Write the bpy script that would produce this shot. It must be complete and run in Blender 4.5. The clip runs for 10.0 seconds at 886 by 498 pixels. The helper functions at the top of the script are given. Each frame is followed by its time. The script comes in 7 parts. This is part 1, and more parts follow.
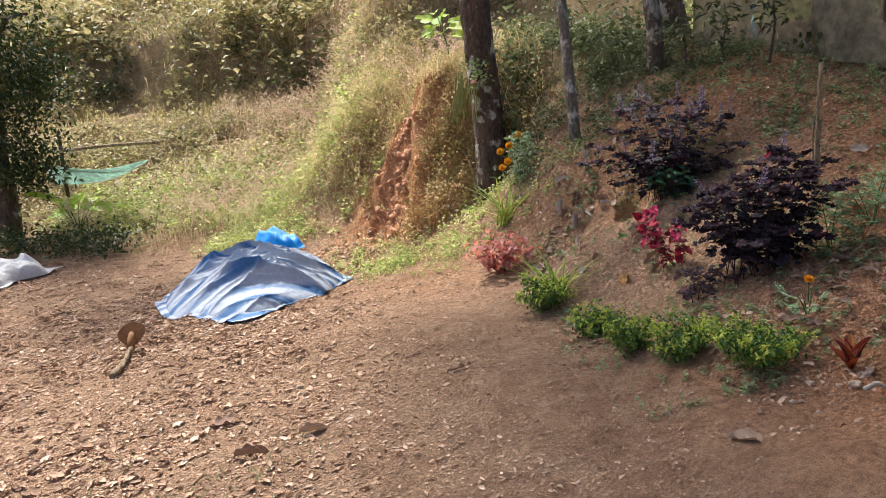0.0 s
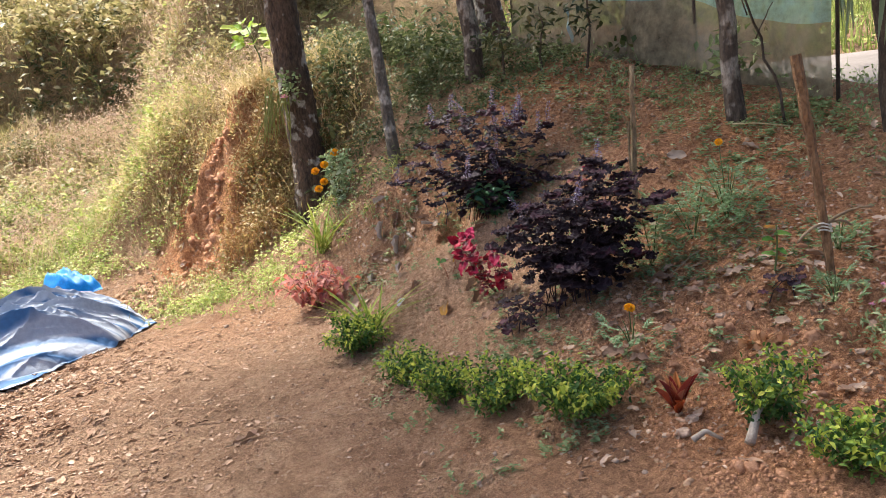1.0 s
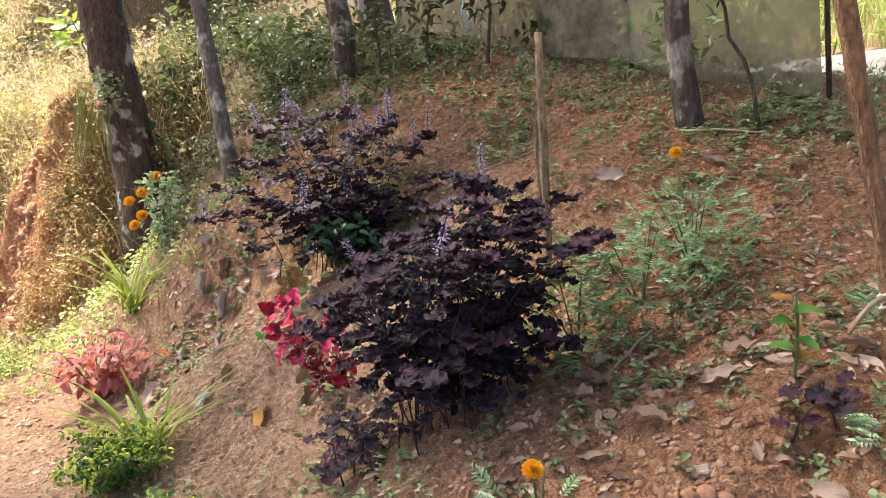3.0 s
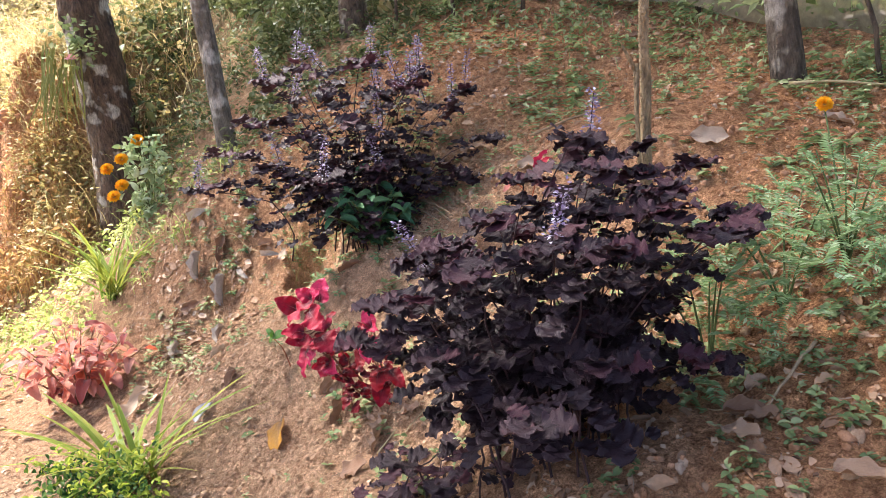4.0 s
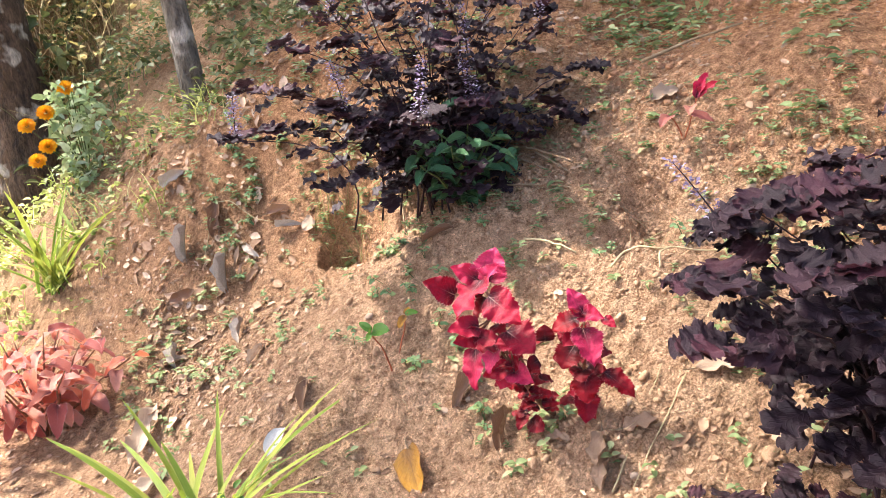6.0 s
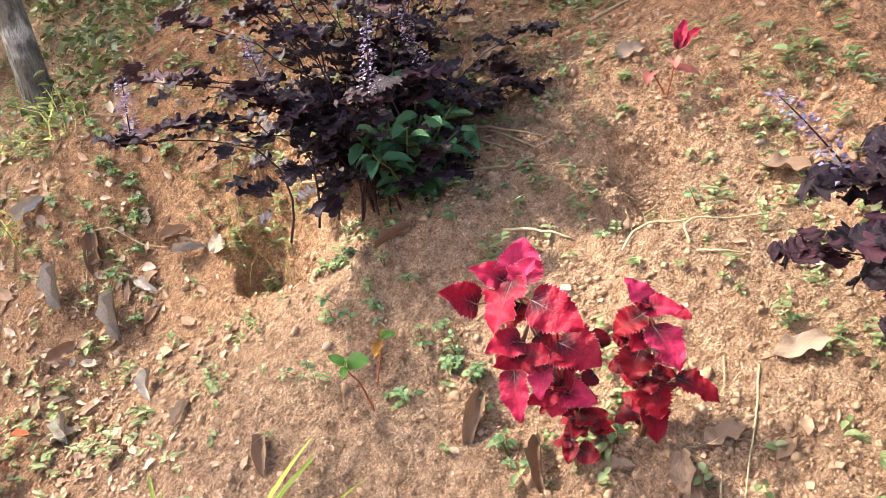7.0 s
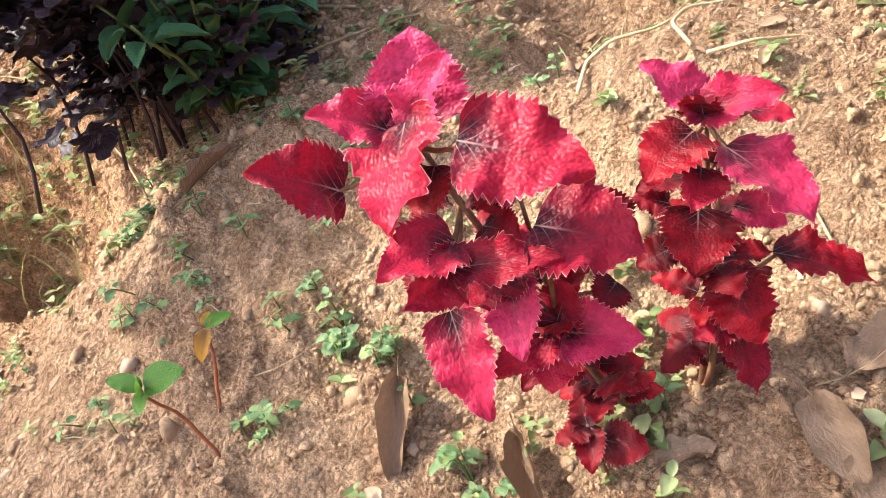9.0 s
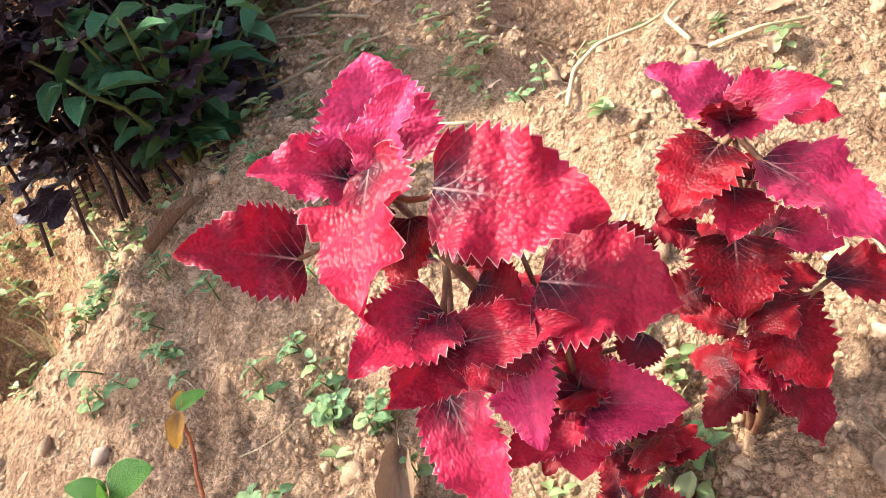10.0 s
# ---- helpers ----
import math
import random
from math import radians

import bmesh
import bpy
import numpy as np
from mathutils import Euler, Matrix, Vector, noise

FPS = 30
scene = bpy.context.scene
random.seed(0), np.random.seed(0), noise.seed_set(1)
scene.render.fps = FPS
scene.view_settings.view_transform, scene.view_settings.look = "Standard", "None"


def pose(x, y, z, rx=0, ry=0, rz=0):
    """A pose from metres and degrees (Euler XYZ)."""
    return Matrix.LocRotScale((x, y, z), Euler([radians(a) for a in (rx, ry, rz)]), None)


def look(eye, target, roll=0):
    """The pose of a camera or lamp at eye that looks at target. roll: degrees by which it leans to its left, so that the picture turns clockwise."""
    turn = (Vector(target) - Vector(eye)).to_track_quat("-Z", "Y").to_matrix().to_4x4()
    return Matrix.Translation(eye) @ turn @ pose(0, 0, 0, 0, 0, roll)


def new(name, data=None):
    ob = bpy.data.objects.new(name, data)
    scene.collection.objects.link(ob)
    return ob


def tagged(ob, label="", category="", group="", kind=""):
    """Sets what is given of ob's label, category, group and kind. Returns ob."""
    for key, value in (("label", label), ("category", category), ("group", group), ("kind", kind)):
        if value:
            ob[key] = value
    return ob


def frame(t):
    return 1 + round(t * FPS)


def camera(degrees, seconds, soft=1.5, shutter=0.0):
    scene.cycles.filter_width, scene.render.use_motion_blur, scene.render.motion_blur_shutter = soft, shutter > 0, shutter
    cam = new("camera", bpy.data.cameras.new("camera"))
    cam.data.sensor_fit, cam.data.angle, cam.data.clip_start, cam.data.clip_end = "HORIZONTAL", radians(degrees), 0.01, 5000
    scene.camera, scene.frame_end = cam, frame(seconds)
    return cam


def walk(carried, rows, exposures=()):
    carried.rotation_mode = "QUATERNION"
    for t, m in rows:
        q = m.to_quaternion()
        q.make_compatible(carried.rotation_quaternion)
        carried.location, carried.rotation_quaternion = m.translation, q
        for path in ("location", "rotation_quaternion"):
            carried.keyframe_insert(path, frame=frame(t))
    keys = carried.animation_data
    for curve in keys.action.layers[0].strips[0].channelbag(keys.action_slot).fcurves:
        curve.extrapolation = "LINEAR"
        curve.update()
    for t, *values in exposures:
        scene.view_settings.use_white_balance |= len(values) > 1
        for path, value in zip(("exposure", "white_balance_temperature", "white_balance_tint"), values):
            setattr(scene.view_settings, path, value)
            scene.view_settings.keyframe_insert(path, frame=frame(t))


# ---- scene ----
# ---- camera ----
cam = camera(58.9, 10.0, 0.7)
PATH = [
    (0, (0.392, -0.107, 1.512), (0.238, 1.856, 1.161), -4.5),
    (0.5, (0.56, 0.2, 1.483), (0.589, 2.168, 1.128), -5.2),
    (1, (0.728, 0.502, 1.494), (0.93, 2.46, 1.141), -6.3),
    (1.5, (0.96, 0.826, 1.441), (1.266, 2.775, 1.112), -6.1),
    (2, (1.11, 1.189, 1.396), (1.455, 3.139, 1.113), -6.2),
    (2.2, (1.149, 1.376, 1.377), (1.509, 3.326, 1.112), -6.1),
    (3.3, (1.344, 2.194, 1.293), (1.741, 4.128, 0.971), -6.1),
    (3.5, (1.321, 2.323, 1.279), (1.722, 4.253, 0.94), -6.1),
    (4, (1.208, 2.621, 1.283), (1.635, 4.538, 0.905), -5.9),
    (4.5, (1.098, 2.861, 1.235), (1.567, 4.759, 0.815), -5.6),
    (5, (1.002, 3.058, 1.228), (1.518, 4.933, 0.762), -5.3),
    (5.5, (0.843, 3.254, 1.205), (1.448, 5.097, 0.719), -5.8),
    (5.7, (0.77, 3.324, 1.215), (1.418, 5.152, 0.727), -6.2),
    (6.8, (0.594, 3.783, 1.171), (1.609, 5.427, 0.656), -8.3),
    (7, (0.606, 3.874, 1.143), (1.67, 5.485, 0.622), -10.0),
    (7.5, (0.608, 4.081, 1.105), (1.786, 5.599, 0.55), -13.5),
    (8, (0.709, 4.197, 0.998), (1.95, 5.656, 0.422), -14.6),
    (8.5, (0.848, 4.288, 0.909), (2.091, 5.737, 0.311), -17.2),
    (9, (0.949, 4.355, 0.848), (2.189, 5.803, 0.242), -20.5),
    (9.5, (1.004, 4.39, 0.839), (2.25, 5.837, 0.244), -24.4),
    (10, (1.029, 4.419, 0.841), (2.29, 5.862, 0.269), -26.1),
]
# exposure and white balance follow the clip's own camera
EXPOSURES = [(0.0, 1.14, 5850, 7), (1.0, 1.43, 6000, 8), (2.0, 1.76, 6050, 9), (3.5, 2.1, 6050, 9), (5.0, 2.58, 6150, 9), (7.0, 2.5, 6200, 6), (8.5, 2.5, 6200, 4), (10.0, 2.74, 6100, 3)]
walk(cam, [(t, look(eye, target, roll)) for t, eye, target, roll in PATH], EXPOSURES)

# ---- daylight ----
SUN = Vector((-0.36, 0.42, 0.83)).normalized()
world = bpy.data.worlds.new("sky")
scene.world = world
world.use_nodes = True
wn = world.node_tree
sky = wn.nodes.new("ShaderNodeTexSky")
sky.sky_type, sky.sun_disc = "NISHITA", False
sky.sun_elevation = math.asin(SUN.z)
sky.sun_rotation = math.atan2(SUN.x, SUN.y)
sky.air_density, sky.dust_density, sky.ozone_density = 0.6, 5.0, 0.5
wn.links.new(sky.outputs[0], wn.nodes["Background"].inputs[0])
wn.nodes["Background"].inputs[1].default_value = 0.13
sun = new("sun", bpy.data.lights.new("sun", "SUN"))
sun.data.energy, sun.data.angle, sun.data.color = 3.7, radians(3.6), (1.0, 0.93, 0.82)
sun.matrix_world = look(SUN * 50, (0, 0, 0))

rng = np.random.default_rng(7)


# ---- materials ----
def nodes(name):
    m = bpy.data.materials.new(name)
    m.use_nodes = True
    t = m.node_tree
    return m, t, t.nodes["Principled BSDF"]


def add(t, kind, **sets):
    n = t.nodes.new(kind)
    for key, value in sets.items():
        if key == "op":
            n.operation = value
        elif key == "blend":
            n.blend_type = value
        elif key == "attr":
            n.attribute_name = value
        elif isinstance(value, tuple) and isinstance(value[0], bpy.types.NodeSocket):
            t.links.new(value[0], n.inputs[value[1]])
    return n


def noise_tex(t, scale, detail=4.0, rough=0.6, vec=None):
    n = t.nodes.new("ShaderNodeTexNoise")
    n.inputs["Scale"].default_value, n.inputs["Detail"].default_value, n.inputs["Roughness"].default_value = scale, detail, rough
    if vec is None:
        vec = t.nodes.new("ShaderNodeTexCoord").outputs["Object"]
    t.links.new(vec, n.inputs["Vector"])
    return n.outputs["Fac"]


def ramp(t, fac, stops):
    n = t.nodes.new("ShaderNodeValToRGB")
    while len(n.color_ramp.elements) < len(stops):
        n.color_ramp.elements.new(0.5)
    for e, (p, c) in zip(n.color_ramp.elements, stops):
        e.position, e.color = p, (*c, 1)
    t.links.new(fac, n.inputs[0])
    return n.outputs[0]


def mix(t, fac, a, b, blend="MIX"):
    n = t.nodes.new("ShaderNodeMix")
    n.data_type, n.blend_type = "RGBA", blend
    for k, v in ((0, fac), (6, a), (7, b)):
        if isinstance(v, bpy.types.NodeSocket):
            t.links.new(v, n.inputs[k])
        elif isinstance(v, tuple):
            n.inputs[k].default_value = (*v, 1)
        else:
            n.inputs[k].default_value = v
    return n.outputs[2]


def calc(t, op, a, b=0.0, clamp=False):
    n = t.nodes.new("ShaderNodeMath")
    n.operation, n.use_clamp = op, clamp
    for k, v in ((0, a), (1, b)):
        if isinstance(v, bpy.types.NodeSocket):
            t.links.new(v, n.inputs[k])
        else:
            n.inputs[k].default_value = v
    return n.outputs[0]


def bump(t, bsdf, height, strength=0.5, dist=0.01):
    n = t.nodes.new("ShaderNodeBump")
    n.inputs["Strength"].default_value, n.inputs["Distance"].default_value = strength, dist
    t.links.new(height, n.inputs["Height"])
    t.links.new(n.outputs[0], bsdf.inputs["Normal"])


def see_through(t, bsdf, color, share):
    """Lets a share of the light pass through a thin leaf or cloth."""
    tr = t.nodes.new("ShaderNodeBsdfTranslucent")
    mx = t.nodes.new("ShaderNodeMixShader")
    mx.inputs[0].default_value = share
    if isinstance(color, bpy.types.NodeSocket):
        t.links.new(color, tr.inputs[0])
    t.links.new(bsdf.outputs[0], mx.inputs[1])
    t.links.new(tr.outputs[0], mx.inputs[2])
    t.links.new(mx.outputs[0], t.nodes["Material Output"].inputs[0])


def random_of(t, each):
    if each == "island":
        return t.nodes.new("ShaderNodeNewGeometry").outputs["Random Per Island"]
    return t.nodes.new("ShaderNodeObjectInfo").outputs["Random"]


def plain(name, a, b, scale=8.0, rough=0.8, rel=0.4, dist=0.004, spec=0.3):
    """Two tones in coarse and fine noise, with relief."""
    m, t, s = nodes(name)
    n1, n2 = noise_tex(t, scale), noise_tex(t, scale * 9, 3)
    c = mix(t, calc(t, "MULTIPLY", calc(t, "SUBTRACT", n1, 0.3), 2.5, True), a, b)
    c = mix(t, 0.5, c, ramp(t, n2, [(0.3, (0.55, 0.55, 0.55)), (0.7, (1.25, 1.25, 1.25))]), "MULTIPLY")
    t.links.new(c, s.inputs["Base Color"])
    s.inputs["Roughness"].default_value = rough
    s.inputs["Specular IOR Level"].default_value = spec
    bump(t, s, n2, rel, dist)
    return m


def foliage(name, stops, each="island", rough=0.55, share=0.35, scale=3.0, spread=0.35, spec=0.3):
    """Leaves: a ramp of tones picked per leaf, shifted in patches."""
    m, t, s = nodes(name)
    r = random_of(t, each)
    pos = t.nodes.new("ShaderNodeNewGeometry").outputs["Position"]
    n = noise_tex(t, scale, 2, 0.5, pos)
    f = calc(t, "ADD", calc(t, "MULTIPLY", r, 1 - spread), calc(t, "MULTIPLY", calc(t, "SUBTRACT", n, 0.5), spread * 3))
    f = calc(t, "ADD", f, spread / 2, True)
    c = ramp(t, f, stops)
    fine = noise_tex(t, 90, 2, 0.5, pos)
    c = mix(t, 0.35, c, ramp(t, fine, [(0.3, (0.6, 0.6, 0.6)), (0.7, (1.3, 1.3, 1.3))]), "MULTIPLY")
    t.links.new(c, s.inputs["Base Color"])
    s.inputs["Roughness"].default_value = rough
    s.inputs["Specular IOR Level"].default_value = spec
    bump(t, s, fine, 0.3, 0.002)
    if share:
        see_through(t, s, c, share)
    return m


def leaf_veined(name, body, dark, rim, share=0.3, rough=0.45, rim_at=0.9, dark_size=0.5, veins=0.5, spec=0.3, fall=1.0, crease=0.2, crumple=1.4, velvet=0.0, mottle=0.22):
    """A single big leaf: dark heart round its base, pale veins, a rim of another colour. The leaf's own map gives the place on it."""
    m, t, s = nodes(name)
    uv = t.nodes.new("ShaderNodeUVMap").outputs[0]
    sep = t.nodes.new("ShaderNodeSeparateXYZ")
    t.links.new(uv, sep.inputs[0])
    side = calc(t, "ABSOLUTE", calc(t, "MULTIPLY", calc(t, "SUBTRACT", sep.outputs[0], 0.5), 2.0))
    along = sep.outputs[1]
    r = random_of(t, "object")
    tex = t.nodes.new("ShaderNodeTexCoord").outputs["Object"]
    blot = noise_tex(t, 5, 4, 0.7, tex)
    base = ramp(t, r, [(0.0, body[0]), (0.5, body[1]), (1.0, body[2])])
    far = calc(t, "ADD", calc(t, "MULTIPLY", side, 0.45), along)
    heart = calc(t, "SUBTRACT", far, calc(t, "MULTIPLY", blot, 0.7))
    heart = calc(t, "SUBTRACT", 1.0, calc(t, "DIVIDE", calc(t, "ADD", heart, 0.25), dark_size), True)
    c = mix(t, heart, base, dark)
    wave = calc(t, "SINE", calc(t, "MULTIPLY", calc(t, "SUBTRACT", along, calc(t, "MULTIPLY", calc(t, "POWER", side, 0.8), 0.42)), 44.0))
    vein = calc(t, "MAXIMUM", calc(t, "MULTIPLY", calc(t, "SUBTRACT", wave, 0.93), 9.0, True), calc(t, "SUBTRACT", 1.0, calc(t, "MULTIPLY", side, 26.0), True))
    fade = calc(t, "POWER", calc(t, "SUBTRACT", 1.0, calc(t, "ADD", along, calc(t, "MULTIPLY", side, 0.35)), True), fall)
    vein = calc(t, "MULTIPLY", calc(t, "MULTIPLY", vein, fade), veins, True)
    c = mix(t, vein, c, rim)
    edge = calc(t, "MULTIPLY", calc(t, "SUBTRACT", side, rim_at), 1.0 / (1.0 - rim_at), True)
    c = mix(t, calc(t, "MULTIPLY", edge, 0.75), c, rim)
    c = mix(t, mottle, c, ramp(t, noise_tex(t, 14, 4, 0.7, tex), [(0.3, (0.5, 0.5, 0.5)), (0.7, (1.35, 1.35, 1.35))]), "MULTIPLY")
    t.links.new(c, s.inputs["Base Color"])
    s.inputs["Roughness"].default_value = rough
    s.inputs["Specular IOR Level"].default_value = spec
    crinkle = calc(t, "ADD", calc(t, "MULTIPLY", vein, -0.6), calc(t, "ADD", calc(t, "MULTIPLY", noise_tex(t, 16, 3, 0.6, tex), crumple), calc(t, "MULTIPLY", calc(t, "MAXIMUM", wave, 0.4), -crease)))
    if velvet:
        # puffed cells between the fine veins
        cell = t.nodes.new("ShaderNodeTexVoronoi")
        cell.inputs["Scale"].default_value = 26.0
        t.links.new(tex, cell.inputs["Vector"])
        crinkle = calc(t, "ADD", crinkle, calc(t, "MULTIPLY", cell.outputs["Distance"], -0.3))
    bump(t, s, crinkle, 0.15 + crease + 0.25 * velvet, 0.02)
    if velvet:
        s.inputs["Sheen Weight"].default_value, s.inputs["Sheen Roughness"].default_value = velvet, 0.4
        s.inputs["Sheen Tint"].default_value = (1.0, 0.4, 0.55, 1)
    see_through(t, s, c, share)
    return m


def make_soil():
    m, t, s = nodes("soil")
    tex = t.nodes.new("ShaderNodeTexCoord").outputs["Object"]
    n0, n1, n2, n3, n4 = (noise_tex(t, k, d, 0.65, tex) for k, d in ((0.9, 3), (5, 5), (38, 5), (170, 4), (620, 3)))
    c = ramp(t, n1, [(0.25, (0.27, 0.15, 0.085)), (0.5, (0.44, 0.27, 0.165)), (0.75, (0.64, 0.44, 0.28))])
    c = mix(t, calc(t, "MULTIPLY", calc(t, "SUBTRACT", n0, 0.42), 2.0, True), c, (0.44, 0.29, 0.18))
    clay = add(t, "ShaderNodeAttribute", attr="clay").outputs["Fac"]
    c = mix(t, calc(t, "MULTIPLY", clay, calc(t, "ADD", n1, 0.45), True), c, ramp(t, n2, [(0.3, (0.38, 0.15, 0.06)), (0.65, (0.66, 0.33, 0.16))]))
    pale = add(t, "ShaderNodeAttribute", attr="pale").outputs["Fac"]
    c = mix(t, calc(t, "MULTIPLY", pale, calc(t, "ADD", n1, 0.4), True), c, ramp(t, n2, [(0.3, (0.47, 0.27, 0.16)), (0.7, (0.73, 0.485, 0.315))]))
    green = add(t, "ShaderNodeAttribute", attr="green").outputs["Fac"]
    c = mix(t, calc(t, "MULTIPLY", green, calc(t, "ADD", n2, 0.3), True), c, ramp(t, n1, [(0.35, (0.26, 0.19, 0.09)), (0.7, (0.48, 0.35, 0.19))]))
    c = mix(t, 0.7, c, ramp(t, n2, [(0.28, (0.5, 0.47, 0.45)), (0.5, (0.95, 0.95, 0.95)), (0.75, (1.25, 1.25, 1.25))]), "MULTIPLY")
    c = mix(t, 0.5, c, ramp(t, n3, [(0.3, (0.45, 0.42, 0.4)), (0.7, (1.35, 1.35, 1.35))]), "MULTIPLY")
    c = mix(t, 0.6, c, ramp(t, n4, [(0.32, (0.4, 0.37, 0.34)), (0.5, (1, 1, 1)), (0.68, (1.4, 1.4, 1.4))]), "MULTIPLY")
    warp = t.nodes.new("ShaderNodeVectorMath")
    warp.operation = "MULTIPLY_ADD"
    jog = t.nodes.new("ShaderNodeTexNoise")
    jog.inputs["Scale"].default_value = 60
    t.links.new(tex, jog.inputs["Vector"])
    t.links.new(jog.outputs["Color"], warp.inputs[0])
    warp.inputs[1].default_value = (0.016, 0.016, 0.016)
    t.links.new(tex, warp.inputs[2])
    grains = []
    for scale in (75, 210):
        v = t.nodes.new("ShaderNodeTexVoronoi")
        v.inputs["Scale"].default_value = scale
        t.links.new(warp.outputs[0], v.inputs["Vector"])
        grains.append(v.outputs["Distance"])
    loose = calc(t, "MULTIPLY", calc(t, "SUBTRACT", n1, 0.36), 4.0, True)
    crumb = calc(t, "ADD", calc(t, "MULTIPLY", calc(t, "MULTIPLY", grains[0], loose), -0.75), calc(t, "MULTIPLY", grains[1], -0.28))
    c = mix(t, 0.55, c, ramp(t, grains[1], [(0.15, (1.5, 1.5, 1.48)), (0.5, (1.22, 1.21, 1.19)), (0.8, (0.6, 0.55, 0.5))]), "MULTIPLY")
    t.links.new(c, s.inputs["Base Color"])
    s.inputs["Roughness"].default_value = 0.95
    s.inputs["Specular IOR Level"].default_value = 0.1
    bump(t, s, calc(t, "ADD", crumb, calc(t, "ADD", calc(t, "ADD", calc(t, "MULTIPLY", n2, 1.6), calc(t, "MULTIPLY", n3, 0.9)), calc(t, "MULTIPLY", n4, 0.3))), 1.0, 0.03)
    return m


def make_bark(name, a, b, spots, amount):
    m, t, s = nodes(name)
    tex = t.nodes.new("ShaderNodeTexCoord").outputs["Object"]
    mp = t.nodes.new("ShaderNodeMapping")
    mp.inputs["Scale"].default_value = (1, 1, 0.35)
    t.links.new(tex, mp.inputs[0])
    n1, n2 = noise_tex(t, 14, 5, 0.7, mp.outputs[0]), noise_tex(t, 60, 4, 0.7, mp.outputs[0])
    c = mix(t, calc(t, "MULTIPLY", calc(t, "SUBTRACT", n1, 0.32), 2.6, True), a, b)
    patch = noise_tex(t, 5.5, 3, 0.55, tex)
    c = mix(t, calc(t, "MULTIPLY", calc(t, "SUBTRACT", patch, 1 - amount), 14, True), c, spots)
    c = mix(t, 0.9, c, ramp(t, n2, [(0.3, (0.35, 0.33, 0.31)), (0.7, (1.4, 1.4, 1.4))]), "MULTIPLY")
    t.links.new(c, s.inputs["Base Color"])
    s.inputs["Roughness"].default_value = 0.9
    bump(t, s, calc(t, "ADD", n1, n2), 1.0, 0.04)
    return m


def make_net(name, color, alpha):
    """Woven shade net: fine threads with gaps in between."""
    m, t, s = nodes(name)
    tex = t.nodes.new("ShaderNodeTexCoord").outputs["Object"]
    n = noise_tex(t, 7, 6, 0.7, tex)
    c = mix(t, calc(t, "MULTIPLY", calc(t, "SUBTRACT", n, 0.3), 2.4, True), tuple(v * 0.45 for v in color), tuple(v * 1.2 for v in color))
    t.links.new(c, s.inputs["Base Color"])
    s.inputs["Roughness"].default_value = 0.8
    see_through(t, s, c, 0.5)
    mx = t.nodes["Material Output"].inputs[0].links[0].from_node
    tr = t.nodes.new("ShaderNodeBsdfTransparent")
    m2 = t.nodes.new("ShaderNodeMixShader")
    t.links.new(calc(t, "ADD", calc(t, "MULTIPLY", noise_tex(t, 14, 5, 0.65, tex), 0.9), alpha - 0.45, True), m2.inputs[0])
    t.links.new(tr.outputs[0], m2.inputs[1])
    t.links.new(mx.outputs[0], m2.inputs[2])
    t.links.new(m2.outputs[0], t.nodes["Material Output"].inputs[0])
    return m


def make_tarp():
    m, t, s = nodes("tarpaulin")
    tex = t.nodes.new("ShaderNodeTexCoord").outputs["Object"]
    n1, n2 = noise_tex(t, 2.4, 4, 0.6, tex), noise_tex(t, 30, 3, 0.6, tex)
    blue = add(t, "ShaderNodeAttribute", attr="blue").outputs["Fac"]
    grey = mix(t, n1, (0.24, 0.27, 0.33), (0.52, 0.54, 0.58))
    f = calc(t, "MULTIPLY", calc(t, "SUBTRACT", calc(t, "ADD", blue, calc(t, "MULTIPLY", n1, 0.6)), 0.7), 3.2, True)
    c = mix(t, f, grey, (0.04, 0.12, 0.26))
    c = mix(t, 0.35, c, ramp(t, n2, [(0.3, (0.6, 0.6, 0.6)), (0.7, (1.2, 1.2, 1.2))]), "MULTIPLY")
    t.links.new(c, s.inputs["Base Color"])
    s.inputs["Roughness"].default_value = 0.75
    bump(t, s, n2, 0.4, 0.008)
    return m


SPRIG = leaf_veined("sprig_leaf", [(0.14, 0.24, 0.09), (0.25, 0.36, 0.17), (0.36, 0.44, 0.16)], (0.12, 0.2, 0.08), (0.42, 0.5, 0.28), 0.3, 0.5, 0.93, 0.3, 0.4)
SOIL = make_soil()
CLOD = plain("clod", (0.36, 0.21, 0.12), (0.58, 0.38, 0.235), 60, 0.95, 0.8, 0.004, 0.1)
CLOD_RED = plain("red_clod", (0.36, 0.17, 0.085), (0.6, 0.33, 0.19), 50, 0.95, 1.0, 0.004, 0.1)
STONE = plain("stone", (0.34, 0.23, 0.155), (0.52, 0.37, 0.26), 14, 0.85, 0.5, 0.004)
BARK_DARK = make_bark("bark_dark", (0.035, 0.022, 0.013), (0.22, 0.14, 0.085), (0.55, 0.5, 0.42), 0.43)
BARK_PALE = make_bark("bark_pale", (0.12, 0.1, 0.075), (0.3, 0.26, 0.2), (0.58, 0.54, 0.46), 0.47)
BARK_BLOTCH = make_bark("bark_blotched", (0.075, 0.055, 0.04), (0.21, 0.155, 0.105), (0.46, 0.4, 0.32), 0.5)
BARK_PLAIN = make_bark("bark_plain", (0.06, 0.042, 0.028), (0.17, 0.12, 0.08), (0.3, 0.28, 0.24), 0.36)
WOOD_OLD = make_bark("old_wood", (0.28, 0.19, 0.1), (0.5, 0.36, 0.2), (0.55, 0.5, 0.42), 0.25)
WOOD_RED = make_bark("split_wood", (0.2, 0.1, 0.045), (0.42, 0.24, 0.11), (0.16, 0.08, 0.045), 0.4)
